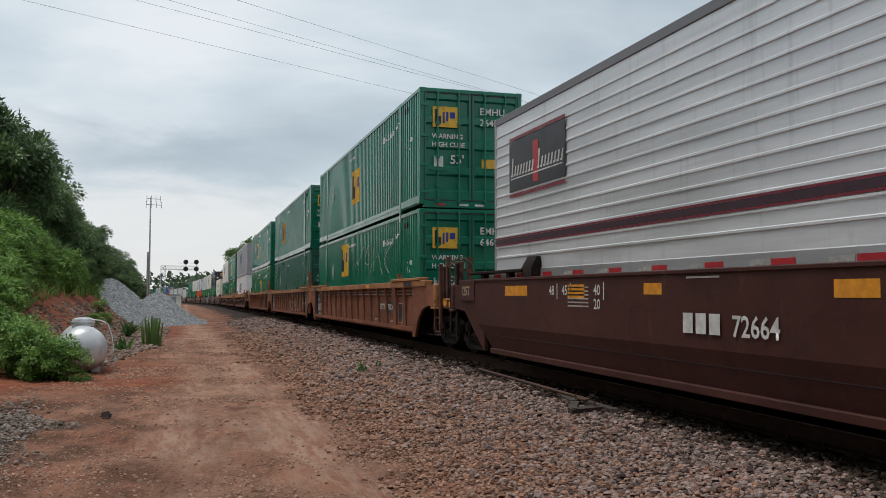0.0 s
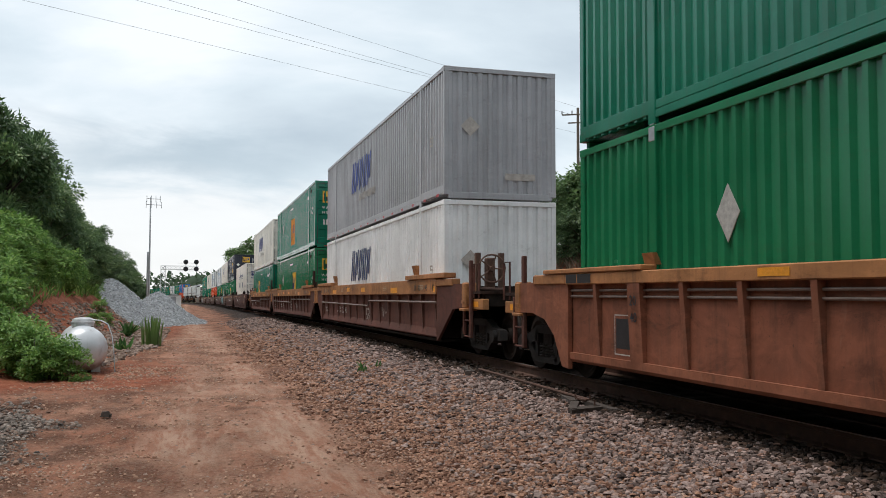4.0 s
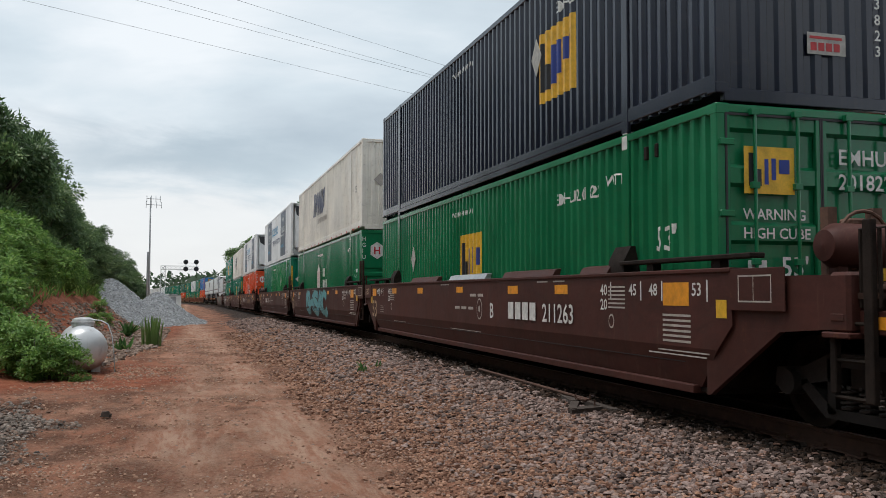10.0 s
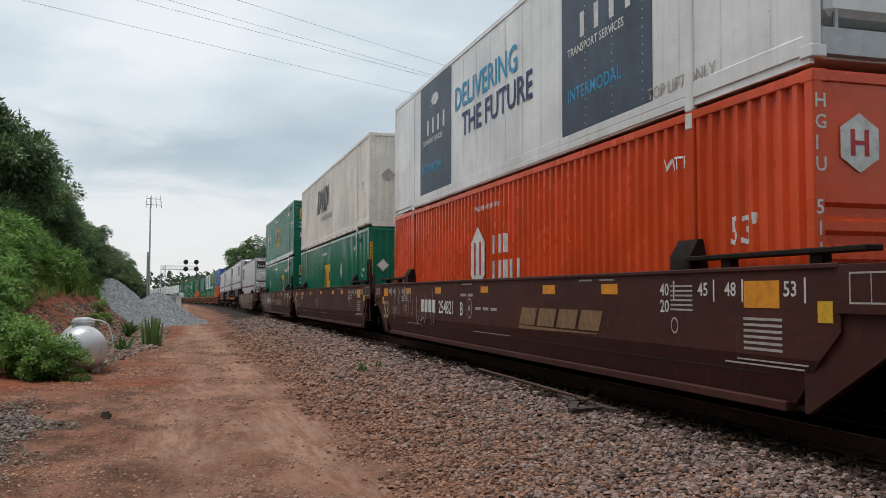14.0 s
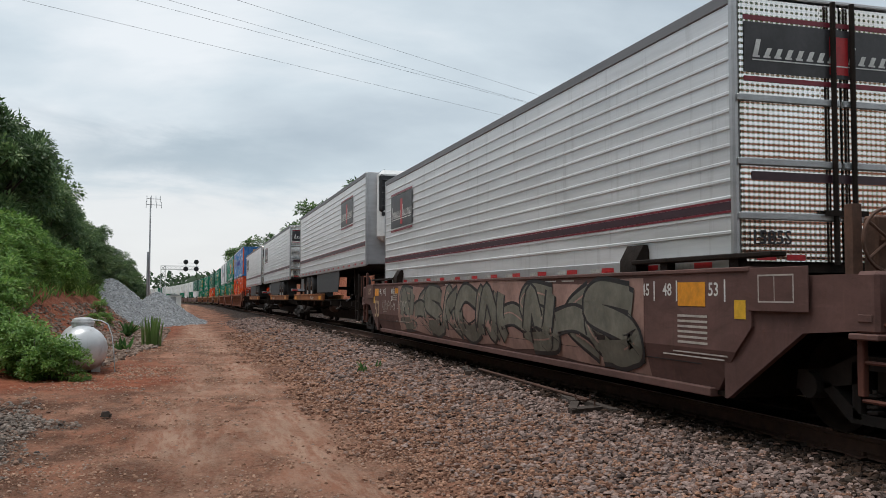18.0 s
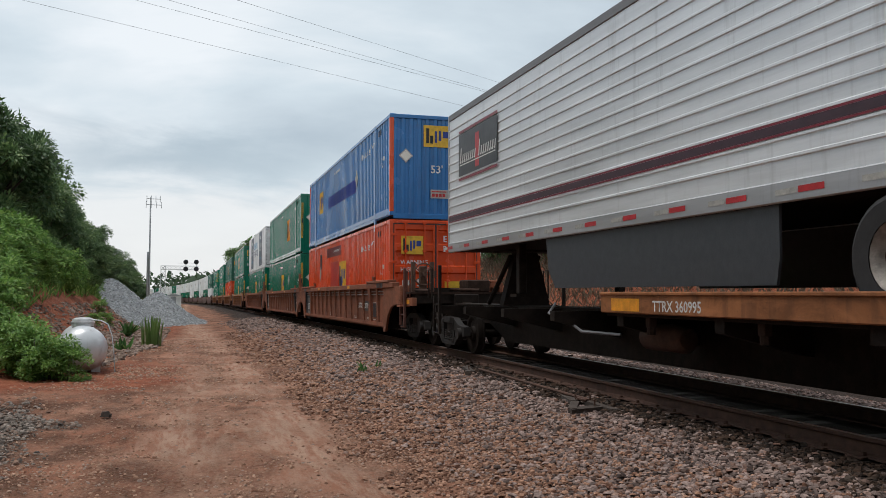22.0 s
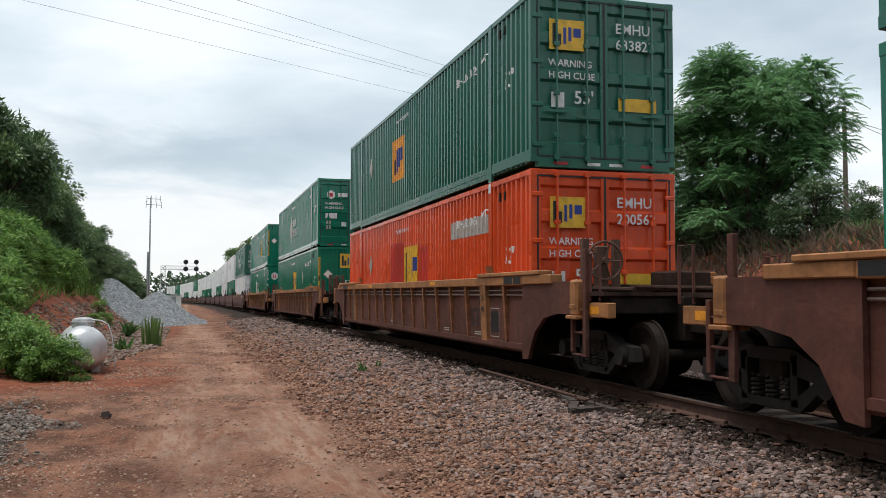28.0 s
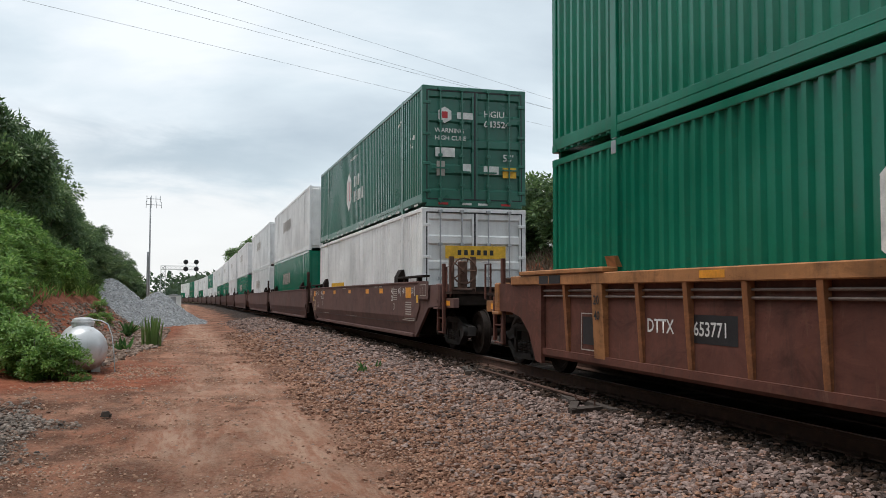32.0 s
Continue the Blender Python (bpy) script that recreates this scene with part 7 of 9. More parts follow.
# more materials for the train
def quilt_material():
    n = Nodes("quilted_stainless")
    p = n.xyz()
    k = 52.0
    a = n.math("SINE", n.math("MULTIPLY", n.math("ADD", p[0], p[2]), k))
    b = n.math("SINE", n.math("MULTIPLY", n.math("SUBTRACT", p[0], p[2]), k))
    big = n.math("MULTIPLY", n.noise(1.6, 3, 0.5), 6.0)
    n.bump(n.math("ADD", n.math("MULTIPLY", a, b), big), 0.3, 0.012)
    return n.done(n.mix(n.ramp(n.noise(0.9, 4, 0.6), 0.35, 0.65), (0.62, 0.58, 0.52), (0.80, 0.79, 0.77)), 0.18, 1.0)


def alu_material(name, col, rough, metal=0.75):
    n = Nodes(name)
    st = n.noise(1.3, 5, 0.65, (1, 0.25, 4))
    c = n.mix(n.ramp(st, 0.3, 0.7), dim(col, 0.82), dim(col, 1.12))
    dirt = n.noise(2.0, 5, 0.7, (3, 3, 0.3))
    c = n.mix(n.ramp(dirt, 0.55, 0.85, 0, 0.4), c, (0.16, 0.14, 0.12))
    n.bump(n.noise(3, 3, 0.5), 0.08, 0.02)
    return n.done(c, n.ramp(st, 0.3, 0.7, rough, rough + 0.15), metal)


M["quilt"] = quilt_material()
M["alu"] = alu_material("dull_aluminium", (0.52, 0.52, 0.53), 0.38)
M["alu_dark"] = alu_material("grey_aluminium", (0.22, 0.22, 0.23), 0.5, 0.4)
M["ribbed_alu"] = alu_material("silver_sheet", (0.76, 0.77, 0.785), 0.28, 0.35)
M["rim_steel"] = plain("dull_rusty_rim_steel", (0.26, 0.235, 0.21), 0.55, 0.25, 0.45, 9.0, 0.4)
M["band"] = plain("dark_plum_stripe", (0.05, 0.02, 0.03), 0.4)
M["ink_panel"] = plain("dark_blue_panel", (0.045, 0.065, 0.10), 0.45, 0, 0.5, 1.2)
M["wood_block"] = plain("bare_wood", (0.28, 0.17, 0.1), 0.8)
M["truck_steel"] = plain("rusty_dark_cast_steel", (0.017, 0.013, 0.011), 0.8, 0.1, 0.4, 5.0, 0.4)
M["brake_rust"] = plain("rusty_brake_steel", (0.11, 0.055, 0.035), 0.75, 0.1, 0.4)
M["spring"] = plain("spring_steel", (0.035, 0.03, 0.027), 0.6, 0.2)


def keyed_wheels():
    """Wheelsets turn with the train; all of one size and place share one set of keys."""
    first = {}
    for w, e, r in WHEELS:
        k = (e, r)
        if k not in first:
            walk(w, [(i / FPS, pose(0, e * 0.89, r, math.degrees(travel(i / FPS) / 0.45))) for i in range(32 * FPS + 1)])
            first[k] = w
        else:
            src = first[k].animation_data
            w.rotation_mode = "QUATERNION"
            d = w.animation_data_create()
            d.action = src.action
            d.action_slot = src.action_slot


# ---- the make-up of the train, from its leading end (s: metres of the load's front end at the start) ----
def roll(ob, s_front, z):
    MOVERS.append((ob, s_front + HALF, z))


LOW, TOP, RIDE = 0.36, 3.26, 1.46
G = "green corrugated steel container, yellow square mark, lower of a stack"
GT = "green corrugated steel container, yellow square mark, stacked on another"


def stack(s, car, low=None, top=None, ride=RIDE):
    roll(car, s, 0.0)
    if low:
        roll(low, s, LOW if top else ride)
    if top:
        roll(top, s, TOP)


def patched(t, fields, posts=None):
    """Adds repainted fields to a corrugated side, and colours the end posts."""
    for y0, y1, z0, z1, key in fields:
        patch(y0, y1, z0, z1, M[key], t, WID - 0.0095, True, "repainted_field")
    for o in t.children:
        if posts and o.name.startswith("corner_post"):
            o.data = cached((o.data.name, posts), lambda: o.data.copy())
            o.data.materials[0] = M[posts]
            tagged(o, "orange-red corner post")
    return t


def sprayed(t, *args, **kw):
    wild(t, *args, **kw)
    return t


def tagged_by(t, *args):
    scrawl(t, *args)
    return t


M["spray_grey"] = plain("grey_spray_paint", (0.15, 0.142, 0.135), 0.6, 0, 0.35, 2.5)
M["spray_olive"] = plain("olive_grey_spray_paint", (0.15, 0.145, 0.115), 0.6, 0, 0.35, 2.5)
M["spray_pink"] = plain("dull_pink_spray_paint", (0.33, 0.20, 0.165), 0.65, 0, 0.3, 2.5)
M["spray_tan"] = plain("faded_tan_spray", (0.33, 0.21, 0.13), 0.7, 0, 0.3, 5.0)
M["faded_patch"] = paint("faded_green_paint", (0.06, 0.15, 0.12), 0.1)
RB = "brown ribbed well car with yellow-brown top chord"
SM = "maroon smooth-sided well car with amber patches"
stack(-22.8, ribbed_car("coupled", "coupled", (3.7, 3.7), "well_dull", "chord", RB), emp_box("green", False, "doors", label=G), emp_box("green", True, "doors", label=GT))
stack(-1.4, smooth_car("coupled", "coupled", (2.6, 2.6), "well_maroon", SM + " and white number", number="72664", ny=1.55, tall=True), silver_box("15610", "silver ribbed container with black and red sign"), None)
stack(20.0, tagged_by(ribbed_car("coupled", "shared", (2.6, 1.5), "well_brown", "chord", RB, "786218"), 3.6, 5.2, 0.55, 1.15, "dull_print", 14, 1.409, 5), tagged_by(emp_box("green", False, "doors", low=True, number=("EMHU", "646918"), label=G, my=2.2, mz=1.5), -5.2, 0.6, 1.35, 2.4, "dull_print", 19, WID + 0.001, 6), emp_box("green", True, "doors", number=("EMHU", "264593"), label=GT, my=0.2))
stack(39.0, sprayed(ribbed_car("none", "shared", (1.5, 1.55), "well_brown", "chord", RB + " and tan sprayed graffiti"), -7.6, -0.8, 0.46, 1.28, "spray_tan", "well_panel", 9, 6, 0.05, 1.408), patched(emp_box("green_grey", False, "doors", "none", label="grey-green corrugated container, faded patches, lower of a stack"), [(-1.5, 1.4, 0.5, 1.9, "faded_patch"), (3.6, 5.6, 0.4, 1.6, "faded_patch")]), emp_box("green", True, "doors", "gold", label=GT, my=2.9))
stack(58.3, tagged_by(tagged_by(ribbed_car("none", "coupled", (1.55, 3.2), "well_brown", "chord", RB), -4.9, -3.2, 0.5, 1.2, "black", 15, 1.409, 6), -2.3, -1.7, 0.6, 1.15, "dull_print", 16, 1.409, 3), emp_box("green_new", False, "doors", low=True, number=("EMHU", "269441"), label=G, my=-0.5), emp_box("green", True, "doors", label=GT, my=2.4))
stack(81.2, pipe_car("coupled", "shared", (3.4, 1.7), "dull brown well car with deep yellow chord and pipe"), swift_box("white", False, "blank", "ink", "white corrugated container with dark name bars"), swift_box("grey", True, "blank", "blue_patch", "grey corrugated container with faded blue bars"))
stack(100.8, pipe_car("none", "shared", (1.7, 1.4), "dull brown well car with deep yellow chord and pipe"), emp_box("green_new", False, "doors", low=True, label="bright green corrugated container with yellow square mark", my=-0.5), emp_box("green", True, "doors", "gold", label=GT, my=0.2, mz=0.6, ms=1.45))
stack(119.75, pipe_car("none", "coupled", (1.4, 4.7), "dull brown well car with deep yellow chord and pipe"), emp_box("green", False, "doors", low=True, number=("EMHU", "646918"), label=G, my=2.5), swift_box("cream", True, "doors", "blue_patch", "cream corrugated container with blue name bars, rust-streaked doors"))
stack(145.3, smooth_car("coupled", "coupled", (4.7, 2.5), "well_maroon", SM + " and white scrawled graffiti", number="72450", ny=2.0, tall=True, ext=2.0, marks=(lambda t: scrawl(t, -3.6, 2.6, 0.42, 0.9, "dull_print", 5, None, 11), lambda t: scrawl(t, 2.7, 3.3, 0.75, 1.3, "dull_print", 6, 1.507, 3),)), sheet_box("cream", False, "doors", "cream riveted container with dark blue bars and discs"), None, 1.45)
stack(166.4, smooth_car("coupled", "shared", (2.5, 1.55), "well_maroon", SM + " and white number", number="211263", letter="B", ny=-2.5, after=False, marks=(flaps,)), emp_box("green_new", False, "doors", low=True, number=("EMHU", "201822"), label="bright green corrugated container with yellow square mark", my=0.2), emp_box("navy", True, "blank", number=("EMHU", "633823"), my=-3.9, label="navy blue corrugated container with yellow square mark"))
stack(185.6, smooth_car("none", "shared", (1.55, 1.6), "well_maroon", SM + " and large teal graffiti", letter="C", ny=6.3, marks=(lambda t: wild(t, -2.4, 3.3, 0.36, 1.46, "teal", "black", 7, 5, 0.15, shine="sky_ink"),)), hub_box("green_new", False, "blank", "print", "green corrugated container with white badge"), swift_box("cream", True, "blank", "ink", "cream corrugated container with blue bars and rust stains"))
stack(205.05, smooth_car("none", "coupled", (1.6, 3.7), "well_maroon", SM + " and white number", number="211263", letter="A"), patched(emp_box("green", False, "blank", "none", label="bright green corrugated container, repainted panels"), [(-7.0, 2.75, 0.31, 2.78, "bright_panel")]), reefer_box(True, "unit", ("EXCELLENCE", "THROUGH EXECUTION"), "white refrigerated container with dark blue panels"))
stack(228.65, smooth_car("coupled", "shared", (3.7, 1.7), "well_maroon", SM + " and thin white graffiti", number="254821", letter="B", ny=4.5, marks=(lambda t: scrawl(t, 3.2, 7.2, 0.6, 1.4, "dull_print", 8, 1.508, 9), lambda t: name_blocks(t, -1.5))), hub_box("orange", False, "blank", "print", "orange corrugated container with white badge"), reefer_box(True, "unit", ("DELIVERING", "THE FUTURE"), "white refrigerated container with black-grilled cooling unit"))
stack(248.2, smooth_car("none", "shared", (1.7, 1.7), "well_maroon", SM, letter="C"), emp_box("green", False, "blank", low=True, label=G), swift_box("cream", True, "blank", "black", "cream corrugated container with black name bars"))
stack(267.65, smooth_car("none", "coupled", (1.7, 4.9), "well_maroon", SM + " and grey graffiti", number="254821", letter="A", ny=3.9, marks=(lambda t: ground_coat(t, 1.6, 7.2, 0.3, 1.5, "spray_grey"), lambda t: wild(t, 1.7, 7.0, 0.33, 1.47, "spray_grey", "black", 12, 5, 0.17, shine="print"), lambda t: name_blocks(t, -1.6))), emp_box("green", False, "doors", low=True, number=("EMHU", "654204"), label="bright green corrugated container with yellow square mark", my=-3.0), emp_box("green", True, "doors", label=GT))
stack(293.7, smooth_car("coupled", "coupled", (4.9, 1.6), "well_mauve", "mauve-brown smooth well car covered in graffiti", marks=(lambda t: ground_coat(t, -6.6, 5.6, 0.3, 1.5, "spray_pink"), lambda t: wild(t, -6.4, 5.2, 0.34, 1.44, "spray_olive", "black", 21, 10, 0.16, shine="spray_pink"), lambda t: scrawl(t, 4.6, 7.4, 0.82, 1.08, "dull_print", 4, 1.507, 15))), silver_box("1585S", "silver ribbed container with polished quilted doors"), None)
SPR = "low rusty spine car with centre beam and hitch stand"
stack(312.55, spine_car("coupled", "shared", (1.6, 2.2), SPR, False), trailer("1644S", True, "silver ribbed refrigerated trailer, white cooling unit, dark skirts"), None, 2.1)
stack(333.1, spine_car("none", "shared", (2.2, 1.3), SPR, True, "ALL PURPOSE SPINE CAR"), trailer("15617", False, "silver ribbed refrigerated trailer with polished quilted doors", 3.35), None, 2.1)
stack(351.65, spine_car("none", "coupled", (1.3, 2.6), SPR, True), trailer("15825", False, "silver ribbed refrigerated trailer with polished quilted doors"), None, 2.1)
stack(373.3, ribbed_car("coupled", "shared", (2.9, 1.6), "well_brown", "well_brown", RB, "787763"), patched(emp_box("orange", False, "doors", low=True, number=("EMHU", "201822"), label="orange corrugated container with yellow square mark", my=-0.5), [(-0.1, 3.0, 2.3, 2.65, "maroon_patch"), (0.4, 2.2, 1.2, 2.1, "red_patch"), (-1.8, -1.2, 1.0, 1.9, "red_patch"), (4.4, 4.75, 1.9, 2.5, "black")]), patched(emp_box("blue", True, "blank", "yellow", my=4.6, mz=1.3, ms=0.95, number=("EMHU", "201822"), label="blue corrugated container with red corner posts and deep blue patch"), [(-3.0, 2.8, 1.3, 1.75, "blue_patch")], "orange"))
stack(392.6, ribbed_car("none", "shared", (1.6, 1.75), "well_brown", "well_brown", RB), emp_box("green", False, "blank", low=True, label=G), emp_box("green", True, "blank", "gold", label=GT, my=-2.7))
stack(412.35, ribbed_car("none", "coupled", (1.75, 3.75), "well_brown", "well_brown", RB), emp_box("green", False, "blank", low=True, label=G), reefer_box(True, "doors", ("DELIVERING", "THE FUTURE"), "white refrigerated container with blue picture panels on its doors"))
stack(436.0, ribbed_car("coupled", "coupled", (3.75, 3.75), "well_dull", "chord", RB + " and grey graffiti", "62036"), emp_box("green", False, "blank", low=True, label=G), emp_box("green", True, "doors", label=GT))
stack(459.5, ribbed_car("coupled", "coupled", (3.75, 3.75), "well_dull", "chord", RB), patched(emp_box("orange", False, "doors", low=True, number=("EMHU", "200562"), label="orange corrugated container with yellow square mark", my=-0.2), [(0.6, 2.0, 1.1, 2.2, "red_patch"), (-1.8, -1.0, 1.1, 2.0, "red_patch"), (-6.0, -3.6, 2.0, 2.35, "dull_print")]), emp_box("green_old", True, "doors", "gold", my=1.2, number=("EMHU", "633823"), label="dark green weathered container with yellow square mark"))
stack(483.2, ribbed_car("coupled", "coupled", (3.75, 3.75), "well_dull", "chord", RB), emp_box("green", False, "blank", low=True, number=("EMHU", "273201"), label=G), hub_box("green", True, "doors", label="green corrugated container with white and red badge", number="515933"))
stack(506.9, ribbed_car("coupled", "coupled", (3.75, 3.75), "well_dull", "chord", RB, "653771"), hub_box("green", False, "blank", label="green corrugated container with white badge"), emp_box("green", True, "blank", number=("EMHU", "278050"), label=GT, my=-2.9))
stack(530.65, smooth_car("coupled", "shared", (3.75, 1.6), "well_mauve", "faded mauve-brown smooth well car"), hunt_box(False, "doors", "white corrugated container with yellow name plates"), hub_box("green_grey", True, "doors", label="green corrugated container with white and red badge", number="643524"))
s = 550.2
far = [("white", "green"), ("white", "white"), ("white", "green"), ("white", "white"), ("white", "green"), ("white", "green"), ("white", "white"), ("green", "white"), ("white", "white"), ("white", "green"), ("white", "white"), ("green", "green"), ("white", "white"), ("white", "green")]
for i, (a, b) in enumerate(far):
    f, r = [("none", "shared"), ("none", "coupled"), ("coupled", "shared")][i % 3]
    car = smooth_car(f, r, (1.6 if f == "none" else 2.7, 1.6 if r == "shared" else 2.7), "well_mauve" if i < 3 else "well_maroon", "brown smooth-sided well car of the train", lettered=False)
    low = far_box(b, False, "white corrugated container, lower of a stack" if b == "white" else "green corrugated container, lower of a stack")
    top = far_box(a, True, "white corrugated container stacked on another" if a == "white" else GT)
    stack(s, car, low, top)
    s += 19.4 if i % 3 != 1 else 21.6


# ---- plants ----
def leaf_material(name, a, b, c, gloss=0.55):
    n = Nodes(name)
    r = n.island()
    col = n.mix(r, a, b)
    k = n.math("FRACT", n.math("MULTIPLY", r, 13.7))
    col = n.mix(n.ramp(k, 0.75, 1.0), col, c)
    col = n.mix(n.ramp(n.noise(0.35, 3, 0.6, space="Object"), 0.4, 0.65, 0, 0.5), col, dim(a, 0.75))
    n.b.inputs["Subsurface Weight"].default_value = 0.0
    m = n.done(col, gloss, 0, 0.35)
    tr = n.t.nodes.new("ShaderNodeBsdfTranslucent")
    mx = n.t.nodes.new("ShaderNodeMixShader")
    mx.inputs[0].default_value = 0.38
    n.link(col, tr.inputs[0])
    n.link(n.b.outputs[0], mx.inputs[1])
    n.link(tr.outputs[0], mx.inputs[2])
    n.link(mx.outputs[0], n.t.nodes["Material Output"].inputs[0])
    return m


M["leaf_dark"] = leaf_material("dark_tree_leaves", (0.048, 0.092, 0.042), (0.135, 0.215, 0.094), (0.27, 0.355, 0.165), 0.42)
M["leaf_mid"] = leaf_material("tree_leaves", (0.062, 0.118, 0.046), (0.17, 0.27, 0.10), (0.30, 0.40, 0.16), 0.42)
M["leaf_pinnate"] = leaf_material("feathery_leaves", (0.10, 0.22, 0.095), (0.22, 0.42, 0.17), (0.33, 0.53, 0.22), 0.45)
M["leaf_bright"] = leaf_material("bright_weed_leaves", (0.09, 0.19, 0.044), (0.25, 0.43, 0.10), (0.41, 0.56, 0.17), 0.42)
M["leaf_far"] = leaf_material("distant_leaves", (0.042, 0.072, 0.042), (0.072, 0.114, 0.060), (0.096, 0.138, 0.072), 0.8)
M["blade"] = leaf_material("sword_leaves", (0.052, 0.130, 0.042), (0.117, 0.247, 0.072), (0.182, 0.286, 0.084))
M["dry"] = leaf_material("dry_stems", (0.16, 0.12, 0.085), (0.32, 0.24, 0.17), (0.42, 0.34, 0.25), 0.9)
M["bark"] = plain("grey_brown_bark", (0.075, 0.06, 0.048), 0.95, 0, 0.35, 6.0, 0.8)


def leaves(name, P, axis, size, material, rg, width=0.42, fold=0.25):
    """Folded pointed leaves: base P, direction axis, length size."""
    n = len(P)
    axis = axis / np.maximum(1e-6, np.linalg.norm(axis, axis=1, keepdims=True))
    up = np.tile([0.0, 0, 1], (n, 1)) + 0.7 * (rg.random((n, 3)) - 0.5)
    side = np.cross(axis, up)
    side /= np.maximum(1e-6, np.linalg.norm(side, axis=1, keepdims=True))
    nor = np.cross(side, axis)
    s = size[:, None]
    mid = P + axis * s * 0.45
    V = np.stack([P, mid + side * s * width * 0.5 + nor * s * fold * 0.2, P + axis * s - nor * s * 0.12, mid - side * s * width * 0.5 + nor * s * fold * 0.2], 1).reshape(-1, 3)
    k = 4 * np.arange(n)[:, None]
    F = np.concatenate([k + np.array([[0, 1, 2]]), k + np.array([[0, 2, 3]])], 1).reshape(-1, 3)
    return raw_mesh(name, V, F, material)


def ball_points(n, rg):
    d = rg.normal(size=(n, 3))
    return d / np.linalg.norm(d, axis=1, keepdims=True)


def tree_meshes(key, seed, height, spread, leaf_n, leaf_size, material, bare=0.25, lumps=34):
    """Trunk with limbs, and a crown of many leaves gathered in uneven lumps."""
    rg = np.random.default_rng(seed)
    base = height * bare
    c = []
    while len(c) < lumps:
        p = rg.uniform(-1, 1, 3)
        r = math.hypot(p[0], p[1])
        lim = math.sqrt(max(0, 1 - ((p[2] + 0.25) / 1.25) ** 2)) if p[2] > -0.25 else 1 - 0.25 * (-p[2] - 0.25)
        if r < lim:
            c.append((p[0] * spread, p[1] * spread, base + (height - base) * (p[2] * 0.5 + 0.5) * 0.92))
    c = np.array(c)
    rr = spread * rg.uniform(0.22, 0.42, len(c))
    w = rr ** 2 / (rr ** 2).sum()
    which = rg.choice(len(c), leaf_n, p=w)
    d = ball_points(leaf_n, rg)
    d[:, 2] = np.where(d[:, 2] < -0.4, -d[:, 2] * 0.5, d[:, 2])
    P = c[which] + d * rr[which, None] * (0.55 + 0.5 * rg.random((leaf_n, 1))) * np.array([1, 1, 0.8])
    ax = d + 0.8 * (rg.random((leaf_n, 3)) - 0.5) + np.array([0, 0, -0.35])
    crown = leaves("crown", P, ax, leaf_size * (0.6 + 0.8 * rg.random(leaf_n)), material, rg, 0.6)
    b = Build()
    b.cyl((0, 0, -0.5), (0.05 * spread, 0, base), 0.035 * height, 9, 0.026 * height)
    b.cyl((0.05 * spread, 0, base), (0, 0.05 * spread, height * 0.8), 0.026 * height, 8, 0.006 * height)
    for i in range(0, len(c), 2):
        z0 = base * 0.6 + (c[i][2] - base * 0.6) * 0.45
        b.cyl((0.03 * spread, 0, z0), tuple(c[i]), 0.011 * height, 6, 0.003 * height, False)
    return b.mesh("trunk", M["bark"]), crown


def plant_tree(x, y, key, scale, spin, label, kind="tree", sink=0.0, wide=1.0):
    trunk, crown = CACHE[key]
    t = thing(kind, label, "tree" if kind == "tree" else "shrub", "")
    part("trunk", trunk, t)
    part("crown", crown, t)
    t.matrix_basis = pose(x, y, float(ground_z(x, y)) - sink, 0, 0, spin) @ Matrix.Diagonal((scale * wide, scale * wide, scale, 1))
    return t


# bank beside the road: a wall of dark trees, then bright weeds at its foot
for i in range(4):
    CACHE["bank_tree", i] = tree_meshes("bank", 40 + i, 7.0, 2.7, 15000, 0.21, M["leaf_dark" if i % 2 else "leaf_mid"], 0.08, 34)
    CACHE["bush", i] = tree_meshes("bush", 60 + i, 2.0, 1.05, 3600, 0.125, M["leaf_bright"], 0.03, 24)
    CACHE["scrub", i] = tree_meshes("scrub", 70 + i, 2.2, 1.0, 3400, 0.14, M["leaf_mid"], 0.03, 20)
rg7 = random.Random(7)
TOPS = ([31, 43, 55, 70, 80, 100, 152, 180], [11.4, 11.4, 11.0, 9.9, 8.4, 7.4, 6.0, 5.0])
y = 31.0
i = 0
while y < 176:
    for row, (dx, cut) in enumerate(((-8.8, -0.2), (-7.9, 2.4), (-12.0, -0.6))):
        if row == 2 and i % 2:
            continue
        if row == 1 and not y > 46:
            continue
        x = dx + rg7.uniform(-0.5, 0.5)
        yy = y + rg7.uniform(-1, 1) - (3 if row == 1 else 0)
        top = float(np.interp(yy, *TOPS)) - cut + rg7.uniform(-0.7, 0.3)
        h = max(2.0, top - float(ground_z(x, yy)))
        plant_tree(x, yy, ("bank_tree", (i + row) % 4), h / 7.0, rg7.uniform(0, 360), "dense dark green broadleaf tree on the bank", wide=max(0.75, min(1.2, 5.0 / h)))
    y += 3.2 + 0.02 * y
    i += 1
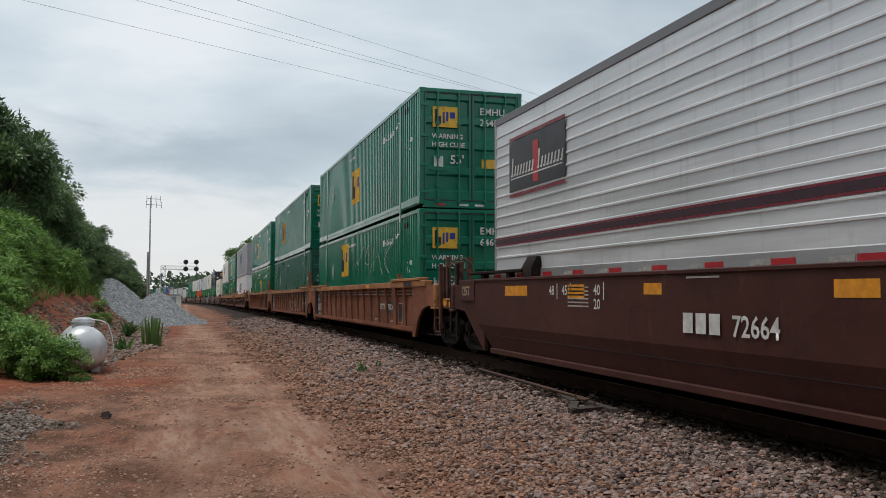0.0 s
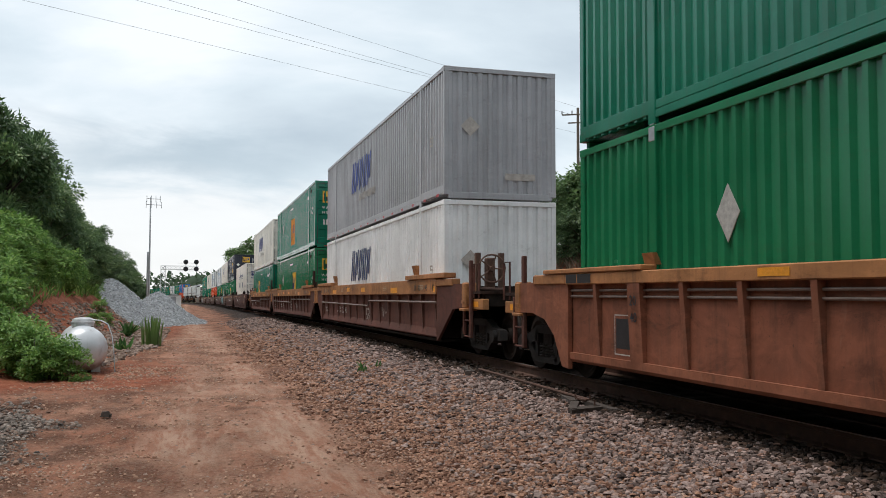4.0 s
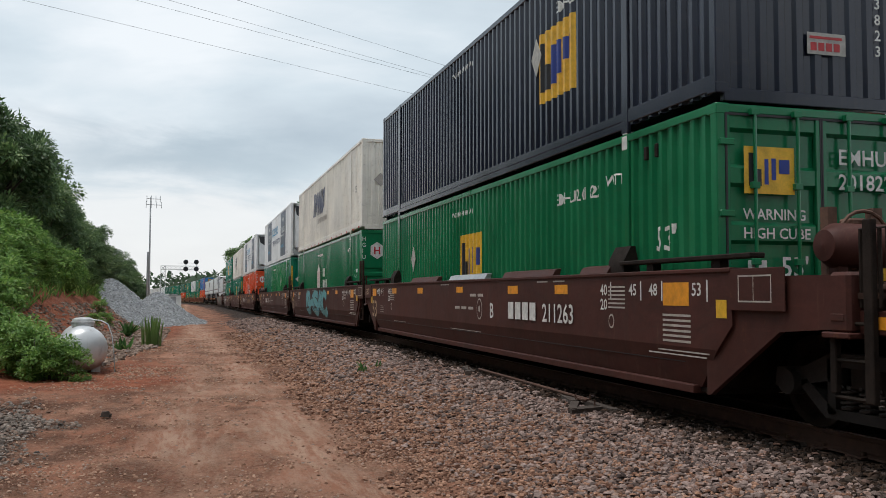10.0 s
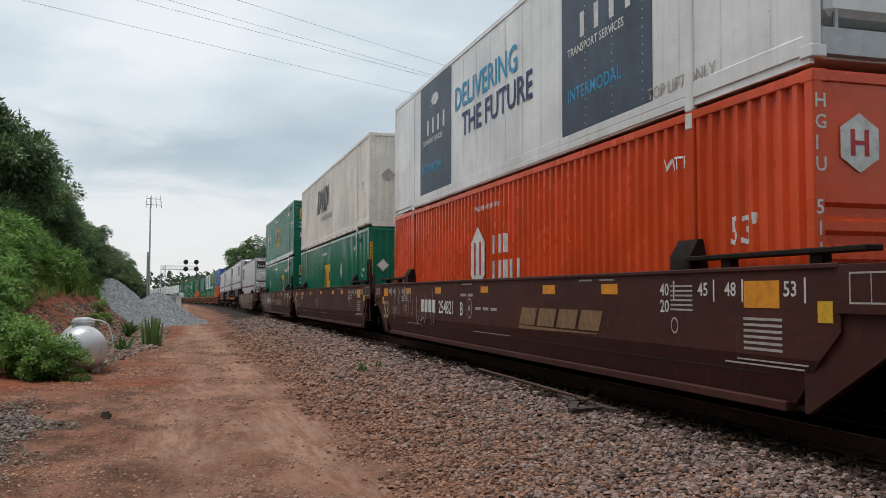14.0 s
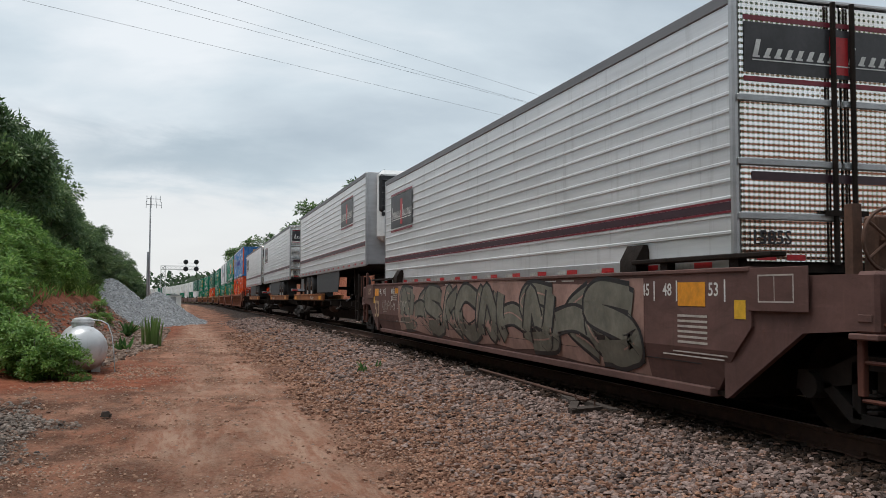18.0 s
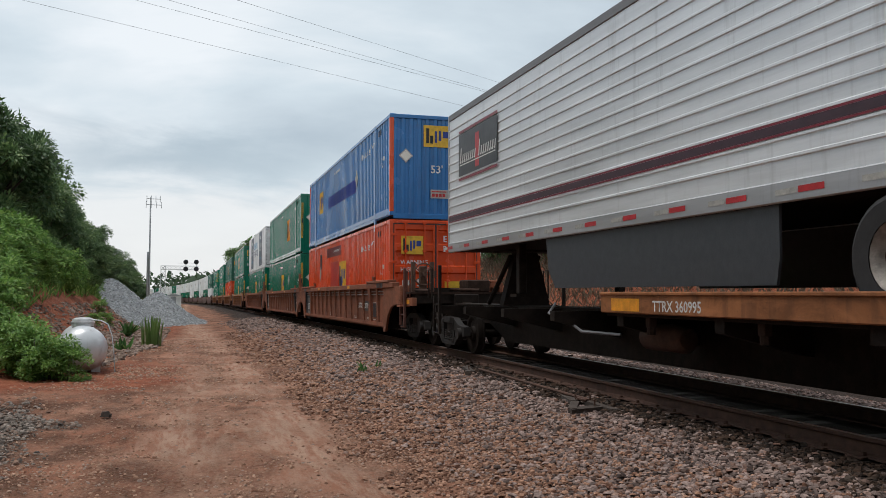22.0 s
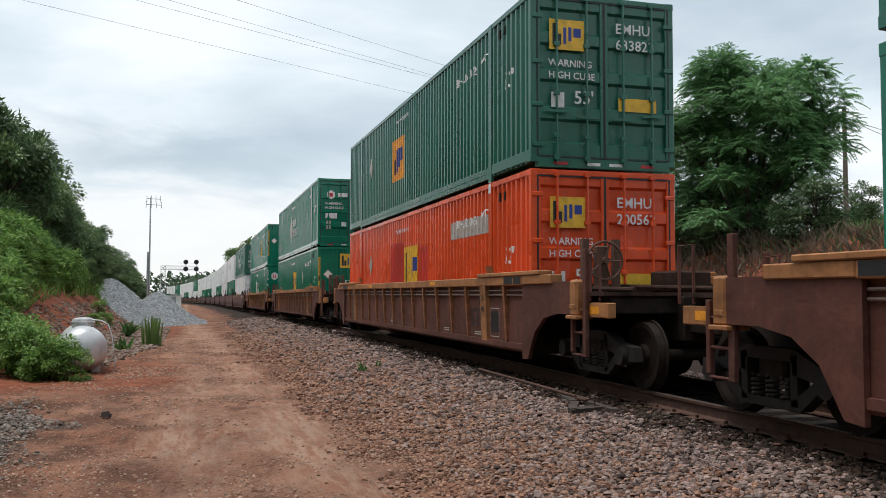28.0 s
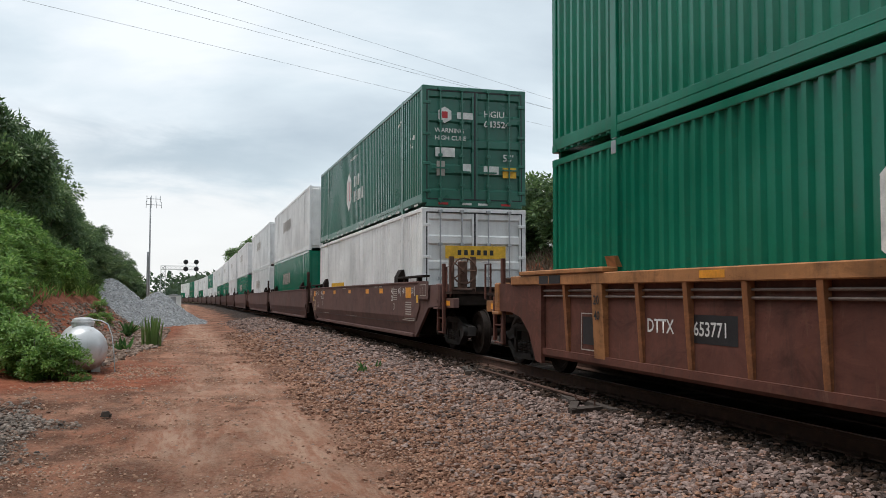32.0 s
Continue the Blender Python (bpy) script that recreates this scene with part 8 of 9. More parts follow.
WEEDS = ((-2.16, 18.45, 0.40), (-2.5, 18.7, 0.52), (-2.85, 19.0, 0.58), (-3.1, 19.6, 0.64), (-3.5, 20.2, 0.7), (-3.95, 20.8, 0.62), (-4.4, 21.4, 0.75), (-3.6, 21.2, 0.5), (-4.9, 22.0, 0.8), (-4.1, 22.6, 0.6), (-5.3, 23.2, 0.85),
         (-4.7, 24.2, 0.8), (-5.4, 25.4, 0.95), (-4.8, 26.4, 0.7), (-5.8, 27.0, 1.0), (-5.2, 28.4, 0.85), (-6.1, 29.2, 1.1), (-5.5, 30.6, 0.9), (-6.5, 32.0, 1.2), (-5.7, 33.2, 0.85), (-6.2, 35.0, 1.1),
         (-5.9, 37.2, 0.9), (-6.6, 39.0, 1.1), (-6.0, 41.2, 0.8), (-6.4, 44.0, 0.9), (-5.6, 47.5, 0.7), (-4.9, 51.0, 0.6), (-3.1, 33.5, 0.28), (-2.9, 36.0, 0.3), (-3.4, 38.5, 0.35))
for x, y, size in WEEDS:
    plant_tree(x, y, ("bush", int(x * 7 + y) % 4), size, rg7.uniform(0, 360), "bright green leafy weeds growing on the bank", "shrub", 0.1)

rg9 = random.Random(9)
for i in range(26):
    y = rg9.uniform(23, 47)
    x = float(toe_x(y)) - rg9.uniform(2.9, 5.2)
    plant_tree(x, y, ("bush" if i % 3 else "scrub", i % 4), rg9.uniform(0.55, 0.95), rg9.uniform(0, 360), "leafy green shrub growing on the bank", "shrub", 0.1)

# unseen trees added along the bank and behind the camera, darkening faces turned to them
for i, y in enumerate(range(-58, 19, 6)):
    x = float(toe_x(y)) - 6.2 + rg7.uniform(-1.0, 0.6)
    plant_tree(x, y, ("bank_tree", i % 4), (12.5 - float(ground_z(x, y))) / 7.0, rg7.uniform(0, 360), "dense dark green broadleaf tree on the bank")
for i, (x, y) in enumerate(((-13, -24), (-9, -28), (-5, -31), (-1.5, -34), (2, -37), (-17, -20), (-21, -16), (12, -34), (16, -30), (19, -24), (22, -18))):
    plant_tree(x, y, ("bank_tree", i % 4), 1.5, rg7.uniform(0, 360), "unseen dark green broadleaf tree added behind the camera to block light")

# far side: trees along the top of the cutting
CACHE["right_tree", 0] = tree_meshes("right", 81, 9.0, 3.2, 9000, 0.36, M["leaf_dark"], 0.2, 36)
CACHE["right_tree", 1] = tree_meshes("right", 82, 9.0, 3.4, 9000, 0.36, M["leaf_mid"], 0.2, 36)
CACHE["thicket", 0] = tree_meshes("thicket", 83, 4.0, 2.2, 9000, 0.19, M["leaf_mid"], 0.04, 34)
CACHE["thicket", 1] = tree_meshes("thicket", 84, 4.0, 2.3, 9000, 0.19, M["leaf_dark"], 0.04, 34)
for i, (x, y, top) in enumerate(((18.6, 80, 13.2), (20.5, 76, 11.5), (17.8, 101, 15.2), (16.9, 122, 14.0), (20, 112, 14), (19, 140, 14), (16, 165, 13), (14.5, 214, 14.6), (18, 222, 13), (12.5, 236, 11), (22, 200, 15), (17.5, 248, 12), (25, 90, 12), (27, 60, 9))):
    plant_tree(x, y, ("right_tree", i % 2), (top - float(ground_z(x, y))) / 9.0, 50 * i, "green broadleaf tree above the cutting")
for i, (x, y, top) in enumerate(((18.5, 33, 7.4), (19.2, 36, 8.2), (18.4, 39.5, 8.0), (19.4, 43, 8.6), (18.6, 47, 8.8), (19.0, 52, 8.2), (18.4, 57, 8.6), (19.2, 63, 8.6), (18.6, 69, 9.0), (19.5, 29.5, 6.6), (17.6, 30.5, 5.2), (17.4, 36.5, 5.6), (17.5, 44, 6.2))):
    plant_tree(x, y, ("thicket", i % 2), (top - float(ground_z(x, y)) + 0.2) / 4.0, 70 * i, "vine-grown green thicket on the cutting's edge", "shrub", 0.2)


def feather_tree(x, y, height, spread):
    """A broad tree with long feathery leaves, dense over uneven lumps."""
    rg = np.random.default_rng(17)
    t = thing("tree", "tall green tree with feathery drooping leaves above the clay bank", "tree")
    lumps = []
    while len(lumps) < 84:
        p = rg.uniform(-1, 1, 3)
        lim = 1.0 if p[2] < 0.1 else math.sqrt(max(0, 1 - ((p[2] - 0.1) / 0.95) ** 2))
        if math.hypot(p[0], p[1]) < lim:
            lumps.append((p[0] * spread * 0.85, p[1] * spread * 0.85, height * (0.08 + 0.84 * (p[2] * 0.5 + 0.5)), spread * rg.uniform(0.2, 0.36)))
    b = Build()
    for k in range(5):
        a = 1.256 * k + 0.4
        b.cyl((0.4 * math.cos(a), 0.4 * math.sin(a), -0.4), (1.1 * math.cos(a), 0.9 * math.sin(a), height * 0.5), 0.12, 8, 0.06)
    for lx, ly, lz, r in lumps[::2]:
        b.cyl((lx * 0.35, ly * 0.35, lz * 0.45), (lx, ly, lz), 0.05, 6, 0.015, False)
    part("trunk", b.mesh("trunk", M["bark"]), t)
    P, A, S = [], [], []
    for lx, ly, lz, r in lumps:
        for j in range(125):
            d = rg.normal(size=3)
            d /= np.linalg.norm(d)
            d[2] = abs(d[2]) * 0.9 - 0.25
            o = np.array((lx, ly, lz)) + d * r * rg.uniform(0.4, 1.0)
            dirn = d * np.array([1, 1, 0.4]) + rg.normal(size=3) * 0.35
            dirn /= np.linalg.norm(dirn)
            ln = rg.uniform(0.3, 0.52)
            side = np.cross(dirn, (0, 0, 1.0))
            side /= max(1e-3, np.linalg.norm(side))
            for m in range(7):
                f = 0.15 + 0.85 * m / 6
                c = o + dirn * ln * f + np.array([0, 0, -0.3 * ln * f * f])
                for sg in (-1, 1):
                    P.append(c)
                    A.append(side * sg * 0.9 + dirn * 0.5 + np.array([0, 0, -0.25]))
                    S.append(0.165 * (1 - 0.35 * f))
    part("crown", leaves("crown", np.array(P), np.array(A), np.array(S), M["leaf_pinnate"], rg, 0.42), t)
    t.matrix_basis = pose(x, y, float(ground_z(x, y)) - 0.1)
    return t


feather_tree(18.3, 25.7, 7.05, 3.2)
plant_tree(17.6, 26.8, ("thicket", 0), 0.55, 20, "vine-grown green thicket on the cutting's edge", "shrub", 0.1)
plant_tree(18.1, 22.0, ("thicket", 1), 0.5, 80, "vine-grown green thicket on the cutting's edge", "shrub", 0.1)
plant_tree(52, 58, ("right_tree", 0), 0.55, 10, "small green tree on the distant rise")
plant_tree(56, 52, ("right_tree", 1), 0.5, 90, "small green tree on the distant rise")


def far_woods():
    """Wooded ridges in the distance, one mass of foliage."""
    rg = np.random.default_rng(23)
    n = 15000
    y = rg.uniform(390, 620, n)
    x = rg.uniform(-260, 330, n)
    ridge = 13 + 3.5 * soft_noise(x, y, 38, 31) + 1.6 * soft_noise(x, y, 11, 32) + np.clip((x - 10) * 0.06, -0.5, 9) + (y - 390) * 0.02
    z = ground_z(x, y) * 0 + fall(y) + ridge * rg.random(n) ** 0.6
    keep = np.abs(x - track_x(y)) > 9
    P = np.stack([x, y, z], -1)[keep]
    k = len(P)
    ob = tagged(new("far_woods", leaves("far_woods", P, ball_points(k, rg), rg.uniform(2.0, 3.8, k), M["leaf_far"], rg, 0.8)), "dark green wooded ridge in the distance", "woods", kind="stuff")
    b = Build()
    for i in range(60):
        xx = -270 + i * 10.2
        for yy in (430, 520):
            if abs(xx - float(track_x(yy))) > 16:
                h = 11 + 3 * math.sin(i * 1.7) + max(-0.5, min(9, (xx - 10) * 0.06))
                b.lathe([(-4, 8.5), (h * 0.5, 7.5), (h * 0.8, 5), (h * 0.95, 1.5), (h, 0)], (xx, yy, float(fall(yy))), "z", 9)
    tagged(new("woods_mass", b.mesh("woods_mass", M["leaf_far"])), "dark green inner mass of the wooded ridge", "woods", kind="stuff")
    return ob


far_woods()


def grass_strip(name, label, n, place, length, material, category="grass"):
    rg = np.random.default_rng(len(name))
    x, y = place(rg, n)
    P = np.stack([x, y, ground_z(x, y) - 0.02], -1)
    A = np.stack([rg.normal(0, 0.45, n), rg.normal(0, 0.45, n), np.ones(n)], -1)
    return tagged(new(name, leaves(name, P, A, length * (0.5 + rg.random(n)), material, rg, 0.09)), label, category, kind="stuff")


grass_strip("crest_grass", "tufts of green and dry grass on the cutting's top", 14000, lambda rg, n: (rg.uniform(16.8, 27, n), rg.uniform(8, 48, n)), 0.35, M["leaf_mid"])
grass_strip("dry_brush", "tangle of dry brown stems on the clay bank", 7000, lambda rg, n: (14.4 + 3.4 * rg.random(n) ** 0.7, rg.uniform(14, 52, n)), 0.42, M["dry"], "brush")
grass_strip("bank_grass", "green grass and weeds on the bank", 9000, lambda rg, n: (-4.2 - 4.5 * rg.random(n), rg.uniform(18, 75, n)), 0.4, M["leaf_bright"])


def iris_clump(x, y):
    rg = random.Random(4)
    t = thing("iris_plant", "clump of upright green sword-shaped leaves", "plant")
    for i in range(64):
        a, r = rg.uniform(0, 6.28), rg.uniform(0, 0.36)
        h, w, ln = rg.uniform(0.55, 1.05), 0.034, rg.uniform(0.02, 0.16)
        ca, sa = math.cos(a), math.sin(a)
        b = Build()
        v = []
        for f, ww in ((0, 1.0), (0.4, 1.1), (0.75, 0.8), (1.0, 0.05)):
            px, py = ca * (r + ln * f * f), sa * (r + ln * f * f)
            v += [(px - sa * w * ww, py + ca * w * ww, h * f), (px + sa * w * ww, py - ca * w * ww, h * f)]
        b.add(v, [(0, 1, 3, 2), (2, 3, 5, 4), (4, 5, 7, 6)])
        part("leaf", b.mesh("leaf", M["blade"]), t)
    t.matrix_basis = pose(x, y, float(ground_z(x, y)) - 0.02)


iris_clump(-1.05, 30.6)


def ground_weed(x, y, n, h, seed):
    rg = np.random.default_rng(seed)
    t = thing("weed", "small green weed growing in the ballast", "weed", "weeds in the ballast")
    P = np.zeros((n, 3)) + rg.normal(0, 0.05, (n, 3)) * np.array([1, 1, 0])
    A = np.stack([rg.normal(0, 0.5, n), rg.normal(0, 0.5, n), np.ones(n)], -1)
    part("leaves", leaves("leaves", P, A, h * (0.5 + rg.random(n)), M["blade"], rg, 0.2), t)
    t.matrix_basis = pose(x, y, float(ground_z(x, y)))


ground_weed(3.45, 17.6, 16, 0.22, 1)
ground_weed(3.85, 17.9, 9, 0.16, 2)
ground_weed(-1.75, 27.4, 30, 0.35, 3)
ground_weed(-2.1, 35.5, 40, 0.5, 4)


# ---- things beside the road ----
def gravel_pile():
    def h(x, y):
        a = 2.85 * np.exp(-(((x + 4.4) / 2.7) ** 2 + ((y - 57) / 6.0) ** 2) ** 0.75)
        b = 2.1 * np.exp(-(((x + 1.75) / 2.05) ** 2 + ((y - 60) / 6.5) ** 2) ** 0.8)
        return np.maximum(a, b) * 1.07 - 0.2 + 0.06 * soft_noise(x, y, 0.7, 41)
    xs, ys = np.linspace(-9.5, 3.2, 90), np.linspace(46, 76, 110)
    X, Y = np.meshgrid(xs, ys, indexing="ij")
    g = ground_z(X, Y)
    road = fall(Y) + 0.0
    Z = np.maximum(g - 0.25, road - 0.14 + h(X, Y))
    idx = np.arange(X.size).reshape(X.shape)
    q = np.stack([idx[:-1, :-1], idx[1:, :-1], idx[1:, 1:], idx[:-1, 1:]], -1).reshape(-1, 4)
    t = thing("gravel_pile", "heap of pale grey crushed gravel beside the road", "gravel")
    part("mound", raw_mesh("mound", np.stack([X, Y, Z], -1).reshape(-1, 3), q, PALE_SOIL), t)
    rg = np.random.default_rng(9)
    n = 30000
    x, y = rg.uniform(-9.3, 3.0, n), rg.uniform(46.3, 72, n)
    z = fall(y) - 0.14 + h(x, y)
    k = z > ground_z(x, y) - 0.02
    x, y, z = x[k], y[k], z[k]
    s = rg.uniform(0.06, 0.15, len(x))
    o = part("gravel", rocks("gravel", x, y, z, s, PALE, rg), t)
    tagged(o, kind="stuff")


PALE_SOIL = plain("pale_gravel_bed", (0.20, 0.205, 0.21), 0.95, 0, 0.3, 4.0, 0.8)
gravel_pile()


def propane_tank(x, y, spin):
    t = thing("propane_tank", "weathered silver-white horizontal propane tank, partly behind weeds", "tank")
    r, ln = 0.465, 2.4
    prof = [(-0.001, 0.0)] + [(r * 0.75 * (1 - math.cos(a)), r * math.sin(a)) for a in [0.157 * k for k in range(1, 10)]] + [(r * 0.75, r), (ln, r)] + [(ln + r * 0.75 * math.sin(a), r * math.cos(a)) for a in [0.157 * k for k in range(1, 10)]] + [(ln + r * 0.76, 0.0)]
    part("shell", Build().lathe(prof, (0, 0, 0.56), "y", 40).mesh("shell", M["tank"]), t)
    part("lid", Build().lathe([(0.0, 0.23), (0.1, 0.23), (0.16, 0.21), (0.19, 0.15), (0.2, 0.0)], (0, 1.15, 1.0), "z", 28).lathe([(0.07, 0.232), (0.075, 0.243), (0.105, 0.243), (0.11, 0.232)], (0, 1.15, 1.0), "z", 28).mesh("lid", M["tank_lid"]), t, "grey domed lid")
    part("collar", Build().lathe([(-0.08, 0.21), (0.02, 0.21)], (0, 1.15, 1.0), "z", 20).mesh("collar", M["steel_dark"]), t)
    for yy in (0.55, 2.0):
        for s in (-1, 1):
            part("foot", Build().prism([(s * 0.16, 0.0), (s * 0.34, 0.0), (s * 0.34, 0.25), (s * 0.16, 0.15)], "y", yy - 0.07, yy + 0.07).mesh("foot", M["tank_lid"]), t)
    pts = [(0.1, 1.1, 1.15), (0.35, 1.05, 1.13), (0.5, 0.95, 1.05), (0.58, 0.8, 0.8), (0.62, 0.7, 0.4), (0.64, 0.65, 0.02)]
    part("gas_pipe", Build().tube(pts, 0.012, 6).mesh("gas_pipe", M["galv"]), t, "thin pale gas pipe")
    part("seam", Build().lathe([(0.34, 0.466), (0.35, 0.469), (0.365, 0.469), (0.375, 0.466)], (0, 0, 0.56), "y", 40).mesh("seam", M["tank"]), t)
    t.matrix_basis = pose(x, y, float(ground_z(x, y)) - 0.05, 0, 0, spin)


def tank_material():
    n = Nodes("weathered_white_tank_paint")
    a = n.noise(2.2, 5, 0.6)
    c = n.mix(n.ramp(a, 0.3, 0.7), (0.52, 0.54, 0.56), (0.70, 0.71, 0.72))
    st = n.noise(3, 5, 0.7, (2, 2, 0.5))
    c = n.mix(n.ramp(st, 0.52, 0.75, 0, 0.55), c, (0.26, 0.24, 0.21))
    z = n.xyz()[2]
    c = n.mix(n.math("MULTIPLY", n.ramp(z, 0.1, 0.35, 1, 0), n.ramp(st, 0.3, 0.6)), c, (0.19, 0.10, 0.06))
    n.bump(n.noise(20, 3, 0.6), 0.1, 0.01)
    return n.done(c, 0.34, 0.2)


M["tank"] = tank_material()
M["tank_lid"] = plain("grey_lid_paint", (0.52, 0.52, 0.52), 0.4, 0.2)
propane_tank(-1.98, 19.5, 8)


def antenna_mast(x, y, top):
    g = float(ground_z(x, y))
    t = thing("antenna_mast", "tall thin steel mast with small radio antennas", "mast")
    part("mast", Build().cyl((0, 0, 0), (0, 0, top - g - 0.9), 0.10, 12, 0.07).cyl((0, 0, top - g - 0.9), (0, 0, top - g), 0.045, 8).mesh("mast", M["galv"]), t)
    for z, ln in ((-0.75, 1.5), (-0.15, 1.3)):
        b = Build().cyl((-ln * 0.3, 0, top - g + z), (ln * 0.75, 0, top - g + z), 0.035, 6)
        for f in (-0.28, 0.05, 0.4, 0.72):
            b.cyl((ln * f, 0, top - g + z - 0.33), (ln * f, 0, top - g + z + 0.33), 0.028, 6)
        part("antenna", b.mesh("antenna", M["galv"]), t)
    t.matrix_basis = pose(x, y, g, 0, 0, 12)
    p = thing("steel_pole", "short plain steel pole beside the mast", "pole")
    part("shaft", Build().cyl((0, 0, 0), (0, 0, 4.0 + 1.7 - g), 0.11, 12, 0.09).mesh("shaft", M["galv"]), p)
    part("cap", Build().lathe([(0, 0.1), (0.06, 0.08), (0.09, 0)], (0, 0, 5.7 - g), "z", 12).mesh("cap", M["galv"]), p)
    p.matrix_basis = pose(x - 0.15, y - 0.5, g)


antenna_mast(-3.55, 93, 11.3)


def signal_bridge():
    y = 236.0
    g = float(ground_z(-5.6, y))
    zt = 8.1
    t = thing("signal_bridge", "galvanised lattice signal cantilever over the track with four signal heads", "signal")

    def lattice(name, p, q, w, bays, along):
        b = Build()
        p, q = Vector(p), Vector(q)
        offs = [Vector(o) for o in ((0, -w, -w), (0, w, -w), (0, w, w), (0, -w, w))] if along == "x" else [Vector(o) for o in ((-w, -w, 0), (w, -w, 0), (w, w, 0), (-w, w, 0))]
        for o in offs:
            b.cyl(p + o, q + o, 0.06, 6)
        for i in range(bays):
            a0, a1 = p.lerp(q, i / bays), p.lerp(q, (i + 1) / bays)
            for k in range(4):
                b.cyl(a0 + offs[k], a1 + offs[(k + 1) % 4], 0.035, 5)
        return part(name, b.mesh(name, M["galv"]), t)

    lattice("mast", (-5.65, y, g), (-5.65, y, zt + 0.5), 0.55, 8, "z")
    lattice("arm", (-6.2, y, zt), (3.1, y, zt), 0.45, 9, "x")
    part("hand_rail", Build().tube([(-2.0, y, zt + 1.2), (3.0, y, zt + 1.2)], 0.04, 6).tube([(-6, y, zt + 0.45), (-5.0, y, zt + 0.45)], 0.03).mesh("hand_rail", M["galv"]), t)
    part("walkway", Build().box((-2.2, y - 0.6, zt - 0.85), (3.1, y + 0.6, zt - 0.78)).mesh("walkway", M["galv"]), t)
    for x in (-0.1, 2.5):
        part("head_post", Build().cyl((x, y - 0.5, zt - 1.0), (x, y - 0.5, zt + 2.0), 0.06, 8).mesh("head_post", M["galv"]), t)
        for z in (zt - 0.35, zt + 1.45):
            h = part("signal_head", Build().lathe([(-0.08, 0.0), (-0.08, 0.62), (0.0, 0.62), (0.02, 0.2), (0.3, 0.2), (0.3, 0)], (x, y - 0.75, z), "y", 18).mesh("signal_head", M["black"]), t, "round black signal head")
            for k in range(3):
                part("lamp_hood", Build().lathe([(-0.35, 0.12), (-0.08, 0.12)], (x + (k - 1) * 0.25, y - 0.75, z + (0.15 if k == 1 else -0.1)), "y", 10).mesh("lamp_hood", M["black"]), h)


signal_bridge()


def relay_hut(x, y):
    g = float(ground_z(x, y))
    t = thing("relay_hut", "small pale metal equipment hut by the track", "hut")
    part("cabin", Build().box((-1.4, -1, 0), (1.4, 1, 2.2), 0.03).mesh("cabin", M["white"]), t)
    part("roof", Build().prism([(-1.55, 2.2), (1.55, 2.2), (0, 2.6)], "y", -1.15, 1.15).mesh("roof", M["galv"]), t)
    part("door", Build().box((-0.45, -1.03, 0.1), (0.45, -0.99, 2.0), 0.01).mesh("door", M["grey"]), t)
    t.matrix_basis = pose(x, y, g)


relay_hut(-4.6, 150)
relay_hut(-2.2, 175)


def utility_pole(x, y, top, label, arms=True):
    g = float(ground_z(x, y))
    t = thing("utility_pole", label, "pole", "utility poles")
    part("pole", Build().cyl((0, 0, -0.3), (0, 0, top - g), 0.13, 12, 0.09).mesh("pole", M["pole_wood"]), t)
    if arms:
        a = part("crossarm", Build().box((-1.1, -0.14, top - g - 0.52), (1.1, -0.04, top - g - 0.43), 0.01).box((-0.7, -0.14, top - g - 1.1), (0.7, -0.04, top - g - 1.02), 0.01).mesh("crossarm", M["pole_wood"]), t)
        for k in (-1.1, -0.4, 0.4, 1.1):
            part("insulator", Build().cyl((k, -0.1, top - g - 0.42), (k, -0.1, top - g - 0.2), 0.05, 8).mesh("insulator", M["galv"]), a)
    t.matrix_basis = pose(x, y, g, 0, 0, -30)
    return t


utility_pole(26.2, 56.0, 14.7, "wooden utility pole with two crossarms")
utility_pole(29.3, 33.7, 10.4, "bare grey wooden utility pole behind the tree", False)


def wire(name, pts, r=0.012, sag=0.6):
    b = Build()
    for a, c in zip(pts, pts[1:]):
        a, c = Vector(a), Vector(c)
        line = []
        for i in range(15):
            f = i / 14
            p = a.lerp(c, f)
            p.z -= sag * 4 * f * (1 - f)
            line.append(p)
        b.tube(line, r, 5)
    tagged(new(name, b.mesh(name, M["black"])), "thin dark overhead power line", "cable", "overhead lines")


for name_pts in (((26.2, 56.0, 12.9), (-6.4, 37.7, 13.3)), ((25.3, 55.4, 14.1), (-2.1, 36.4, 13.3)), ((25.7, 55.7, 14.1), (-0.9, 36.0, 13.3)), ((26.2, 55.9, 14.7), (1.7, 35.2, 13.3))):
    a, c = Vector(name_pts[0]), Vector(name_pts[1])
    wire("power_line", [a, a + (c - a) * 2.1], 0.006, 0.0)
wire("power_line", [(26.9, 56.2, 14.1), (60, 70, 12.5)], 0.014, 0.6)
wire("power_line", [(29.3, 33.7, 9.9), (40, 28, 6.5)], 0.012, 0.4)
wire("power_line", [(29.3, 33.7, 9.9), (44, 34, 7.0)], 0.012, 0.5)


